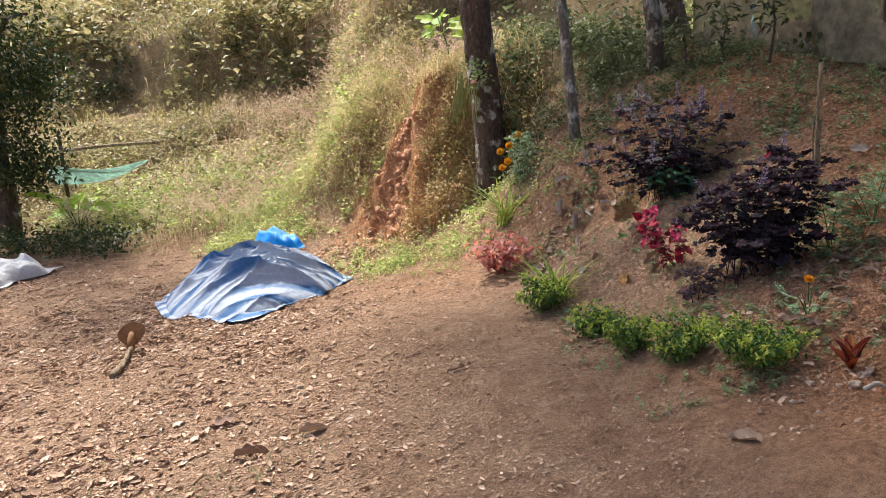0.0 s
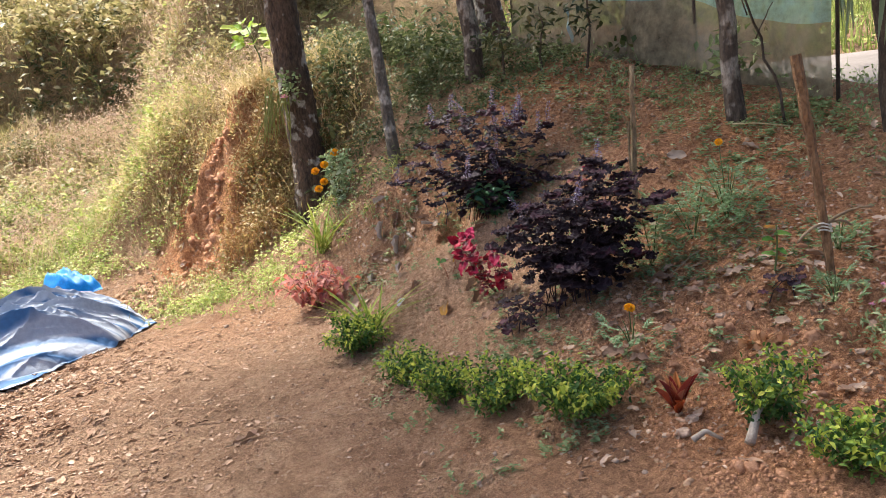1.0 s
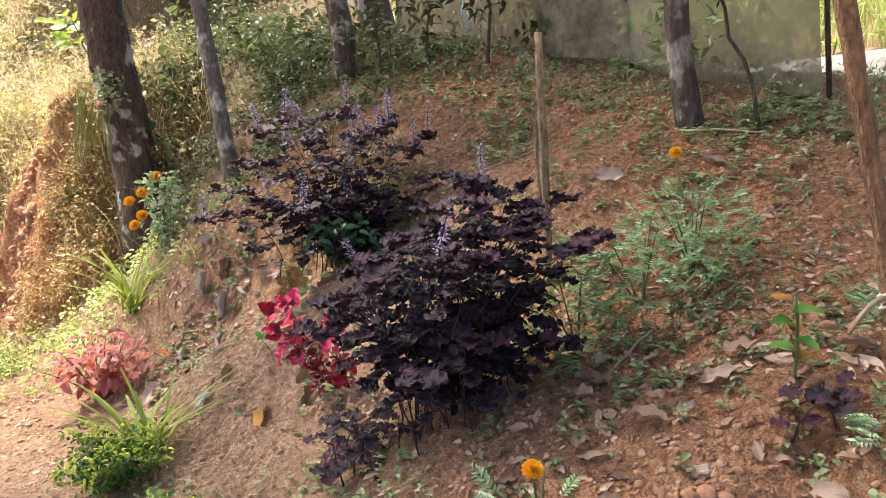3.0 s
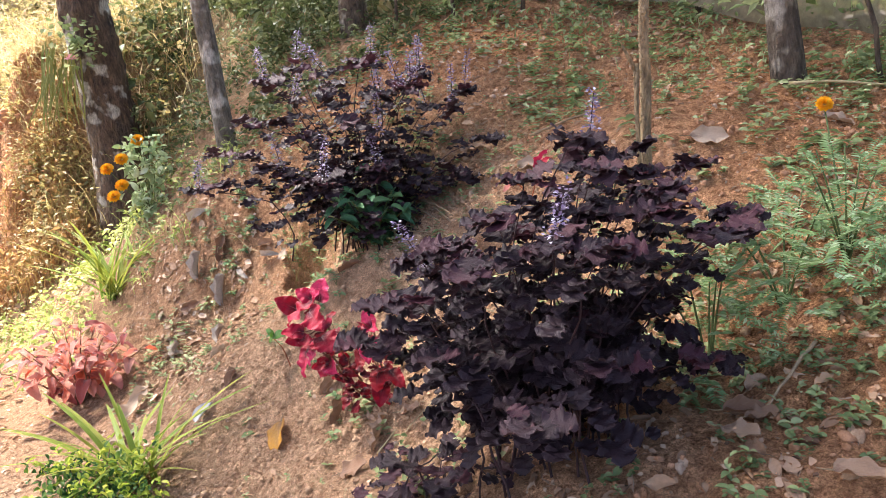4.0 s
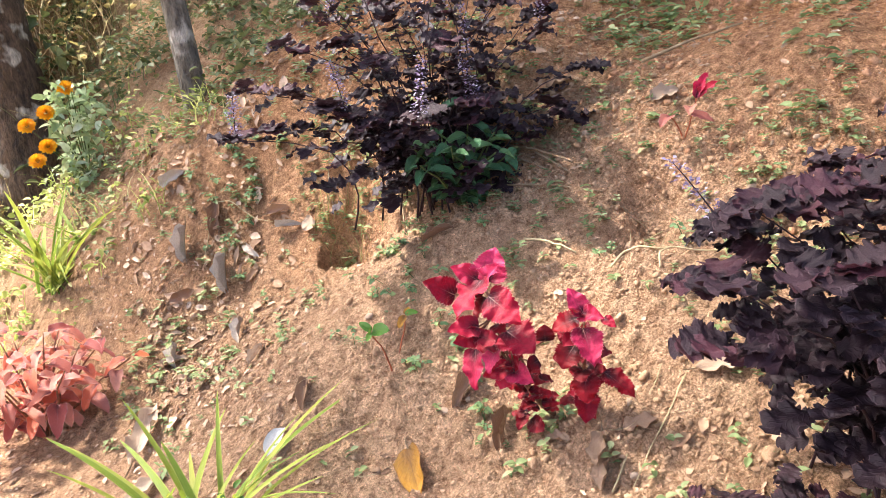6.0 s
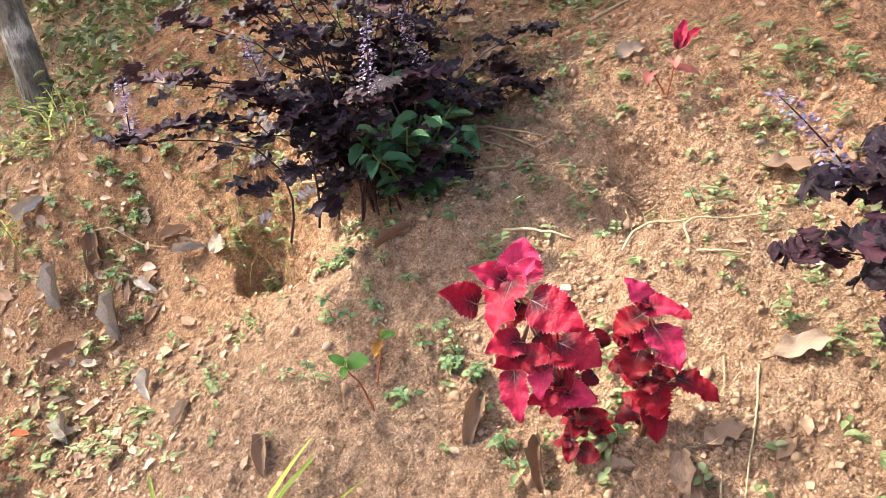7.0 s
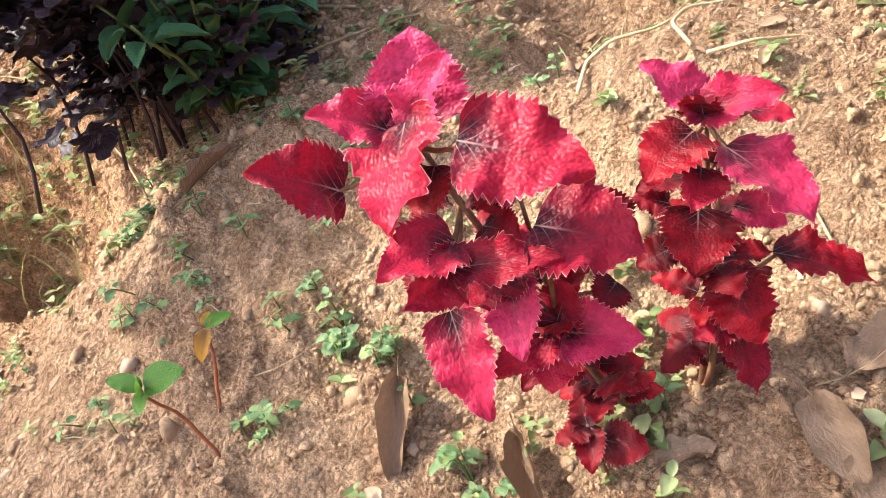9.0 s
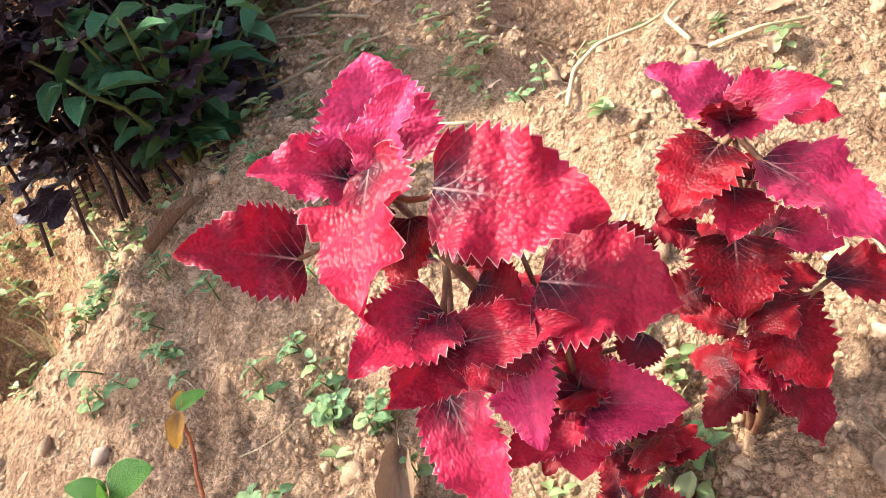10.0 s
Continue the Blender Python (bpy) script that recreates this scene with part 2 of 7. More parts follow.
TWIG = plain("twig", (0.2, 0.13, 0.075), (0.42, 0.3, 0.18), 30, 0.85)
STEM_DARK = plain("dark_stem", (0.03, 0.015, 0.018), (0.07, 0.03, 0.03), 30, 0.6)
STEM_RED = plain("red_stem", (0.3, 0.07, 0.03), (0.42, 0.13, 0.05), 40, 0.5)
STEM_GREEN = plain("green_stem", (0.07, 0.1, 0.03), (0.16, 0.19, 0.06), 30, 0.6)
STEM_COLEUS = plain("coleus_stem", (0.16, 0.05, 0.03), (0.3, 0.16, 0.08), 40, 0.6)
GRASS_HILL = foliage("hill_grass", [(0, (0.18, 0.17, 0.05)), (0.25, (0.36, 0.32, 0.11)), (0.5, (0.56, 0.46, 0.2)), (0.8, (0.68, 0.54, 0.3)), (1, (0.72, 0.55, 0.38))], scale=0.7, spread=0.6, share=0.45)
SPRIG_STRAW = foliage("wispy_grass", [(0, (0.2, 0.2, 0.06)), (0.6, (0.34, 0.3, 0.11)), (1, (0.5, 0.4, 0.2))], scale=6, share=0.4)
GRASS_DRY = foliage("dry_grass", [(0, (0.38, 0.31, 0.12)), (0.4, (0.62, 0.48, 0.25)), (1, (0.78, 0.6, 0.4))], scale=1.2, share=0.4)
SEED_HEAD = foliage("seed_head", [(0, (0.48, 0.3, 0.2)), (0.6, (0.62, 0.44, 0.3)), (1, (0.74, 0.6, 0.42))], share=0.45)
GREEN_HILL = foliage("bright_weed", [(0, (0.1, 0.12, 0.035)), (0.3, (0.31, 0.38, 0.085)), (0.65, (0.54, 0.57, 0.18)), (1, (0.78, 0.68, 0.42))], scale=2.2, share=0.5)
TERRACE = foliage("terrace_leaf", [(0, (0.03, 0.045, 0.018)), (0.4, (0.1, 0.115, 0.04)), (0.75, (0.22, 0.2, 0.08)), (1, (0.42, 0.35, 0.18))], scale=1.3, share=0.35, spread=0.55)
SHRUB_HILL = foliage("hill_shrub", [(0, (0.1, 0.095, 0.035)), (0.45, (0.34, 0.3, 0.12)), (1, (0.66, 0.53, 0.3))], scale=0.9, share=0.4)
# leaf tones darkened so that the colour itself carries shade
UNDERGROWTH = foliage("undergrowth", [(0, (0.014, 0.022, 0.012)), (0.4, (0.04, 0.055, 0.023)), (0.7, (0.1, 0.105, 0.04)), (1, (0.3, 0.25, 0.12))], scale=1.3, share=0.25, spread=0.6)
WEED = foliage("weed_leaf", [(0, (0.14, 0.19, 0.065)), (0.5, (0.27, 0.33, 0.135)), (1, (0.5, 0.52, 0.28))], share=0.35, scale=3)
CROWN = foliage("tree_leaf", [(0, (0.02, 0.035, 0.012)), (0.6, (0.05, 0.075, 0.02)), (1, (0.16, 0.13, 0.03))], share=0.3, scale=1.0)
LIME = foliage("lime_leaf", [(0, (0.02, 0.055, 0.014)), (0.4, (0.065, 0.14, 0.028)), (0.7, (0.19, 0.29, 0.045)), (1, (0.48, 0.52, 0.1))], share=0.35, scale=11, spread=0.5)
FERNY = foliage("ferny_leaf", [(0, (0.2, 0.32, 0.12)), (0.6, (0.38, 0.52, 0.25)), (1, (0.6, 0.68, 0.44))], share=0.3, scale=6)
GREYFERN = foliage("grey_fern_leaf", [(0, (0.15, 0.24, 0.08)), (0.6, (0.3, 0.42, 0.18)), (1, (0.6, 0.68, 0.44))], share=0.3, scale=6)
PALELEAF = foliage("pale_leaf", [(0, (0.22, 0.31, 0.12)), (0.6, (0.46, 0.54, 0.3)), (1, (0.72, 0.75, 0.55))], share=0.3, scale=8)
LIME_TOP = foliage("young_lime_leaf", [(0, (0.24, 0.36, 0.04)), (0.5, (0.48, 0.54, 0.07)), (1, (0.74, 0.7, 0.14))], share=0.4, scale=11)
LITTER = foliage("leaf_litter", [(0, (0.11, 0.055, 0.033)), (0.25, (0.27, 0.155, 0.09)), (0.6, (0.46, 0.29, 0.18)), (1, (0.7, 0.52, 0.38))], share=0.1, rough=0.75, scale=2)
DEAD = leaf_veined("dead_leaf", [(0.2, 0.1, 0.055), (0.36, 0.23, 0.145), (0.48, 0.36, 0.26)], (0.16, 0.09, 0.06), (0.48, 0.37, 0.28), 0.1, 0.6, 0.97, 0.3, 0.35)
DEAD_DARK = leaf_veined("brown_dead_leaf", [(0.16, 0.085, 0.048), (0.26, 0.155, 0.095), (0.36, 0.235, 0.15)], (0.11, 0.055, 0.03), (0.3, 0.19, 0.11), 0.1, 0.5, 0.97, 0.3, 0.4)
COLEUS = leaf_veined("coleus_leaf", [(0.27, 0.004, 0.018), (0.46, 0.01, 0.04), (0.6, 0.035, 0.12)], (0.025, 0.002, 0.008), (0.85, 0.46, 0.42), 0.25, 0.42, 0.965, 0.55, 0.8, 0.25, 4.5, 0.06, 0.35, 0.22, 0.5)
# darker copy for inner leaves: deep crimson, with the plant's inner shade painted in
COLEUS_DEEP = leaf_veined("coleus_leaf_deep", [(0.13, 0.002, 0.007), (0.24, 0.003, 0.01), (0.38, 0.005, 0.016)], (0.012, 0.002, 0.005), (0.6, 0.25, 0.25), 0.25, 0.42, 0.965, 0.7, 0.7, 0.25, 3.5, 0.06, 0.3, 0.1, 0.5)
PINKRED = leaf_veined("pink_coleus_leaf", [(0.36, 0.07, 0.06), (0.66, 0.32, 0.24), (0.66, 0.16, 0.08)], (0.13, 0.035, 0.045), (0.66, 0.42, 0.38), 0.35, 0.5, 0.9, 0.35, 0.3)
PURPLE = leaf_veined("purple_leaf", [(0.024, 0.012, 0.016), (0.042, 0.02, 0.026), (0.09, 0.025, 0.036)], (0.02, 0.01, 0.013), (0.13, 0.07, 0.085), 0.16, 0.56, 0.93, 0.3, 0.22, 0.3, crumple=2.2)
STRAP = leaf_veined("strap_leaf", [(0.18, 0.27, 0.035), (0.33, 0.41, 0.06), (0.52, 0.51, 0.1)], (0.1, 0.17, 0.03), (0.55, 0.55, 0.14), 0.35, 0.4, 0.72, 0.3, 0.0)
LILY = leaf_veined("cordyline_leaf", [(0.26, 0.02, 0.03), (0.42, 0.08, 0.02), (0.14, 0.015, 0.025)], (0.12, 0.01, 0.02), (0.5, 0.16, 0.06), 0.3, 0.4, 0.85, 0.3, 0.2)
YELLOWLEAF = leaf_veined("yellow_leaf", [(0.55, 0.25, 0.025), (0.5, 0.27, 0.03), (0.34, 0.25, 0.05)], (0.13, 0.06, 0.02), (0.2, 0.09, 0.025), 0.3, 0.5, 0.85, 0.9, 1.8)
LUSH = leaf_veined("green_leaf", [(0.06, 0.16, 0.02), (0.12, 0.26, 0.035), (0.2, 0.34, 0.06)], (0.05, 0.12, 0.03), (0.3, 0.4, 0.12), 0.35, 0.35, 0.95, 0.25, 0.3)
BLUISH = leaf_veined("waxy_green_leaf", [(0.045, 0.12, 0.055), (0.07, 0.165, 0.07), (0.14, 0.25, 0.09)], (0.04, 0.09, 0.04), (0.2, 0.32, 0.18), 0.25, 0.3, 0.96, 0.25, 0.3)
PETAL = foliage("marigold_petal", [(0, (0.84, 0.33, 0.005)), (0.6, (0.93, 0.48, 0.01)), (1, (0.95, 0.6, 0.03))], share=0.25, scale=40)
LILAC = foliage("lilac_floret", [(0, (0.14, 0.08, 0.18)), (0.55, (0.34, 0.26, 0.4)), (1, (0.8, 0.76, 0.82))], share=0.25, scale=40)
PINKPETAL = foliage("pink_petal", [(0, (0.5, 0.12, 0.2)), (1, (0.7, 0.35, 0.45))], share=0.25, scale=40)
TARP = make_tarp()
LINING = plain("blue_lining", (0.006, 0.16, 0.5), (0.02, 0.28, 0.68), 5, 0.5)
NET = make_net("shade_net", (0.27, 0.225, 0.14), 0.86)
NET_TEAL = make_net("shade_net_teal", (0.28, 0.42, 0.37), 0.82)
ROOTWOOD = plain("bleached_root", (0.3, 0.24, 0.18), (0.48, 0.41, 0.33), 18, 0.85)
SACKCLOTH = plain("sack_cloth", (0.5, 0.46, 0.43), (0.68, 0.65, 0.62), 6, 0.7)
RUST = plain("rusty_steel", (0.2, 0.085, 0.03), (0.36, 0.17, 0.06), 9, 0.7)
CONCRETE = plain("concrete", (0.2, 0.165, 0.14), (0.28, 0.235, 0.2), 2.5, 0.9)
STRING = plain("string", (0.55, 0.5, 0.42), (0.7, 0.65, 0.55), 40, 0.8)


# ---- geometry helpers ----
def fast_mesh(name, verts, tris, mat, smooth=True, uv=None):
    me = bpy.data.meshes.new(name)
    verts, tris = np.asarray(verts, np.float32), np.asarray(tris, np.int32)
    me.vertices.add(len(verts))
    me.vertices.foreach_set("co", verts.ravel())
    me.loops.add(tris.size)
    me.loops.foreach_set("vertex_index", tris.ravel())
    me.polygons.add(len(tris))
    me.polygons.foreach_set("loop_start", np.arange(0, tris.size, 3, dtype=np.int32))
    me.polygons.foreach_set("loop_total", np.full(len(tris), 3, np.int32))
    me.polygons.foreach_set("use_smooth", np.full(len(tris), smooth))
    if uv is not None:
        layer = me.uv_layers.new(name="UVMap")
        layer.data.foreach_set("uv", np.asarray(uv, np.float32)[tris.ravel()].ravel())
    me.update(calc_edges=True)
    me.materials.append(mat)
    return me


def part(name, me, parent, label="", loc=(0, 0, 0)):
    ob = new(name, me)
    ob.location = loc
    ob.parent = parent
    if label:
        ob["label"] = label
    return ob


def thing(name, loc, label, category, group="", kind="", me=None):
    ob = new(name, me)
    ob.location = loc
    return tagged(ob, label, category, group, kind)


def quads(tris):
    """Quads to triangles."""
    q = np.asarray(tris)
    return np.concatenate([q[:, [0, 1, 2]], q[:, [0, 2, 3]]])


def grid_tris(a, b):
    i, j = np.meshgrid(np.arange(a - 1), np.arange(b - 1), indexing="ij")
    k = (i * b + j).ravel()
    return quads(np.stack([k, k + 1, k + b + 1, k + b], 1))


def join(*meshes):
    vs, fs, at = [], [], 0
    for v, f in meshes:
        vs.append(np.asarray(v)), fs.append(np.asarray(f) + at)
        at += len(v)
    return np.concatenate(vs), np.concatenate(fs)


def tube(points, radii, sides=7, wob=0.0):
    """A bent round stick along points, closed at both ends."""
    p, r = np.asarray(points, float), np.asarray(radii, float)
    d = np.gradient(p, axis=0)
    d /= np.linalg.norm(d, axis=1)[:, None] + 1e-9
    ref = np.where(np.abs(d[:, 2:3]) > 0.9, [[1.0, 0, 0]], [[0, 0, 1.0]])
    u = np.cross(d, ref)
    u /= np.linalg.norm(u, axis=1)[:, None]
    w = np.cross(d, u)
    a = np.linspace(0, 2 * np.pi, sides, endpoint=False)
    rr = r[:, None] * (1 + wob * rng.normal(0, 1, (len(p), sides)))
    v = p[:, None] + rr[..., None] * (np.cos(a)[None, :, None] * u[:, None] + np.sin(a)[None, :, None] * w[:, None])
    f = []
    for i in range(len(p) - 1):
        for j in range(sides):
            k = (j + 1) % sides
            f += [(i * sides + j, i * sides + k, (i + 1) * sides + k), (i * sides + j, (i + 1) * sides + k, (i + 1) * sides + j)]
    n = len(p) * sides
    for j in range(sides):
        f += [(n, (j + 1) % sides, j), (n + 1, n - sides + j, n - sides + (j + 1) % sides)]
    return np.concatenate([v.reshape(-1, 3), p[:1], p[-1:]]), np.array(f)


def bent(a, b, sag=(0, 0, 0), n=8, jit=0.0):
    s = np.linspace(0, 1, n)[:, None]
    p = np.asarray(a, float) * (1 - s) + np.asarray(b, float) * s + np.asarray(sag, float) * 4 * s * (1 - s)
    return p + jit * rng.normal(0, 1, p.shape) * np.sin(np.pi * s)


def unit(v):
    return v / (np.linalg.norm(v, axis=-1, keepdims=True) + 1e-9)


def turns_for(dirs, normals):
    """Turns whose y follows dirs and whose z lies near normals."""
    y = unit(dirs)
    x = unit(np.cross(y, normals))
    return np.stack([x, y, np.cross(x, y)], -1)


def scatter(verts, tris, places, turns, sizes):
    """One joined mesh of many copies of a small shape."""
    v, f = np.asarray(verts, float), np.asarray(tris)
    sizes = np.broadcast_to(np.asarray(sizes, float).reshape(len(places), -1), (len(places), 3))
    out = np.einsum("nij,nkj->nki", turns, v[None] * sizes[:, None]) + places[:, None]
    return out.reshape(-1, 3), (f[None] + (np.arange(len(places)) * len(v))[:, None, None]).reshape(-1, 3)


def any_turn(n, tilt=0.5):
    d = unit(rng.normal(0, 1, (n, 3)) * [1, 1, tilt])
    up = unit(rng.normal(0, tilt * 0.6, (n, 3)) + [0, 0, 1])
    return turns_for(d, up)


def blades(places, height, width, bend=0.35, segs=3):
    n = len(places)
    height, width = np.broadcast_to(height, n), np.broadcast_to(width, n)
    a, b = rng.uniform(0, 2 * np.pi, n), rng.uniform(0, 2 * np.pi, n)
    lean, side = np.stack([np.cos(a), np.sin(a), 0 * a], 1), np.stack([np.cos(b), np.sin(b), 0 * b], 1)
    k = bend * rng.uniform(0.3, 1.6, n)
    rows = []
    for i in range(segs + 1):
        s = i / segs
        c = places + lean * (k * s * s * height)[:, None] + np.array([0, 0, 1]) * (height * (s - 0.45 * k * s * s))[:, None]
        if i < segs:
            off = side * (width * (1 - 0.75 * s))[:, None] * 0.5
            rows += [c - off, c + off]
        else:
            rows.append(c)
    v = np.stack(rows, 1)
    f = []
    for i in range(segs - 1):
        f += [(2 * i, 2 * i + 1, 2 * i + 3), (2 * i, 2 * i + 3, 2 * i + 2)]
    f.append((2 * segs - 2, 2 * segs - 1, 2 * segs))
    m = v.shape[1]
    return v.reshape(-1, 3), (np.array(f)[None] + (np.arange(n) * m)[:, None, None]).reshape(-1, 3)


LEAFLET = (np.array([[0, 0, 0], [-0.5, 0.45, 0.12], [0, 1, -0.05], [0.5, 0.45, 0.12], [0, 0.5, 0.0]]), np.array([[0, 4, 1], [1, 4, 2], [0, 3, 4], [3, 2, 4]]))


def leaf_shape(n=14, across=4, peak=0.45, fall=0.8, teeth=0.0, count=10, fold=0.12, droop=0.2, wave=0.0, curl=0.0, arch=0.0, quilt=0.0):
    """A leaf one long and one wide, with its base at the origin and its tip along y."""
    v = np.linspace(0, 1, n + 1)
    w = (v + 0.012) ** peak * (1.001 - v) ** fall
    w /= w.max()
    u = np.linspace(-1, 1, across + 1)
    # forward-pointing teeth, or rounded frilled lobes where teeth is negative
    saw = (v * count) % 1.0 if teeth > 0 else 0.9 * np.abs(np.cos(v * count * np.pi)) + 0.16 * np.cos(v * count * 6 * np.pi + 1)
    teeth = abs(teeth)
    V, U = np.meshgrid(v, u, indexing="ij")
    half = 0.5 * w[:, None] * (1 + teeth * (saw[:, None] - 0.5) * (np.abs(U) > 0.99) * 2)
    x = U * half
    y = V + 0.0 * U
    ph = rng.uniform(0, 6)
    z = fold * np.abs(U) * w[:, None] - droop * V**2 + wave * np.sin(V * 14 + ph) * U * np.abs(U) + 0.5 * wave * np.sin(V * 23 + 2 * ph) * np.abs(U)
    # a bow that leaves both ends in place, and soft ridges between the side veins
    z = z + arch * 4 * V * (1 - V) + quilt * np.abs(np.sin((V - 0.42 * np.abs(U) ** 0.8) * 22.0)) * np.abs(U) ** 0.5 * w[:, None]
    if curl:
        x, z = np.sin(U * curl) * half / curl, z + (1 - np.cos(U * curl)) * half / curl
    return np.stack([x, y, z], -1).reshape(-1, 3), grid_tris(n + 1, across + 1)[:, ::-1], np.stack([U * 0.5 + 0.5, V], -1).reshape(-1, 2)


SMALL_LEAF = leaf_shape(n=4, across=2, peak=0.5, fall=0.6, fold=0.18, droop=0.25)[:2]


def leaf_meshes(name, mat, kinds):
    return [fast_mesh(name, v, f, mat, True, uv) for v, f, uv in (leaf_shape(**k) for k in kinds)]


def put_leaf(parent, me, base, tip, width, normal, name="leaf", label=""):
    """One leaf from base to tip, as wide as given, its face near normal. Places count from the parent."""
    base, tip = np.asarray(base, float), np.asarray(tip, float)
    long = float(np.linalg.norm(tip - base))
    turn = turns_for((tip - base)[None], np.asarray(normal, float)[None])[0]
    ob = part(name, me, parent, label)
    ob.matrix_local = Matrix.Translation(base) @ Matrix(turn.tolist()).to_4x4() @ Matrix.Diagonal((width, long, long, 1))
    return ob


# ---- the ground ----
def soft(d, w):
    return w * np.logaddexp(0, d / w)


KNOLLS = [(-1.06, 7.28, 0.9, -0.11), (1.71, 4.02, 0.4, 0.06), (1.35, 5.06, 0.28, -0.06), (0.95, 5.35, 0.4, 0.08), (1.0, 6.08, 0.32, -0.17),
          (1.38, 5.78, 0.28, -0.1), (1.52, 5.35, 0.25, 0.06), (2.5, 4.95, 0.4, 0.17), (1.12, 6.5, 0.45, 0.18), (1.97, 6.24, 0.5, 0.17),
          (0.6, 1.0, 1.2, -0.12), (2.4, 3.6, 0.6, 0.06), (1.39, 4.75, 0.2, -0.035), (2.08, 5.3, 0.25, 0.06), (1.78, 4.8, 0.16, 0.04), (0.35, 8.05, 0.5, -0.45)]


def rise(x, y):
    """Height of the ground, without its roughness: yard, garden bank, earth scarp and hillside."""
    x, y = np.asarray(x, float), np.asarray(y, float)
    u = np.clip(y, 0.5, 9.4) - 5
    foot = 0.893 - 0.303 * u - 0.112 * u * u + 0.019 * u**3
    foot = foot - 0.2 * np.exp(-(((y - 9.15) / 0.45) ** 2))
    steep = np.clip(0.538 + 0.179 * u, 0.12, 2) + 2.6 / (1 + np.exp(-np.clip((y - 8.8) / 0.2, -30, 30)))
    top = np.clip(1.308 + 0.277 * u, 0.5, 1.86)
    b = top * np.tanh(steep * soft(x - foot, 0.12) / top)
    h = 0.42 * soft(y - (10.6 - 0.12 * np.clip(x, -12, 12)), 0.5)
    # the spur: a grassy shoulder behind the bank's bare clay end
    edge = 9.6 - 0.25 * np.minimum(x + 1.1, 0)
    shoulder = np.exp(-((np.minimum(x + 1.1, 0) / 1.1) ** 2)) / (1 + np.exp(np.clip((x + 0.3) / 0.15, -30, 30)))
    h = h + (1.45 / (1 + np.exp(np.clip((edge - y) / 0.2, -30, 30))) + 0.3 * soft(y - 10.0, 0.3)) * shoulder
    h = h + 0.5 * np.tanh((y - 15.5 + 0.25 * x) / 0.25) * (y > 12) + 0.5 * (y > 12)
    g = 0.125 + 0.072 * np.clip(x, -3.2, 1.5) + 0.01 * (np.minimum(y, 12) - 5)
    z = g + 0.15 * np.logaddexp(b / 0.15, h / 0.15) - 0.15 * math.log(2) * np.exp(-np.maximum(b, h) / 0.15)
    # the lane's level shelf behind the net
    q, s = 0.84 * (x - 3.0) + 0.54 * (y - 7.6), 0.54 * (x - 3.0) - 0.84 * (y - 7.6)
    shelf = np.clip((q + 0.7) / 0.6, 0, 1) * np.clip((s + 0.7) / 0.8, 0, 1) * np.clip((6.5 - q) / 3.5, 0, 1)
    z = z + (1.24 + 0.1 * (q + 0.4) - z) * shelf * shelf * (3 - 2 * shelf)
    for cx, cy, r, a in KNOLLS:
        z = z + a * np.exp(-((x - cx) ** 2 + (y - cy) ** 2) / r**2)
    return z


def lattice(i, j, seed):
    n = (i * 374761393 + j * 668265263 + seed * 974634777) & 0x7FFFFFFF
    n = ((n ^ (n >> 13)) * 1274126177) & 0x7FFFFFFF
    return ((n ^ (n >> 16)) & 0xFFFF) / 65535.0


def rough(x, y, step, seed):
    """Smooth random heights between 0 and 1, one hill a step."""
    a, b = np.asarray(x, float) / step, np.asarray(y, float) / step
    i, j = np.floor(a).astype(np.int64), np.floor(b).astype(np.int64)
    s, t = a - i, b - j
    s, t = s * s * (3 - 2 * s), t * t * (3 - 2 * t)
    c = [lattice(i + p, j + q, seed) for p in (0, 1) for q in (0, 1)]
    return (c[0] * (1 - t) + c[1] * t) * (1 - s) + (c[2] * (1 - t) + c[3] * t) * s


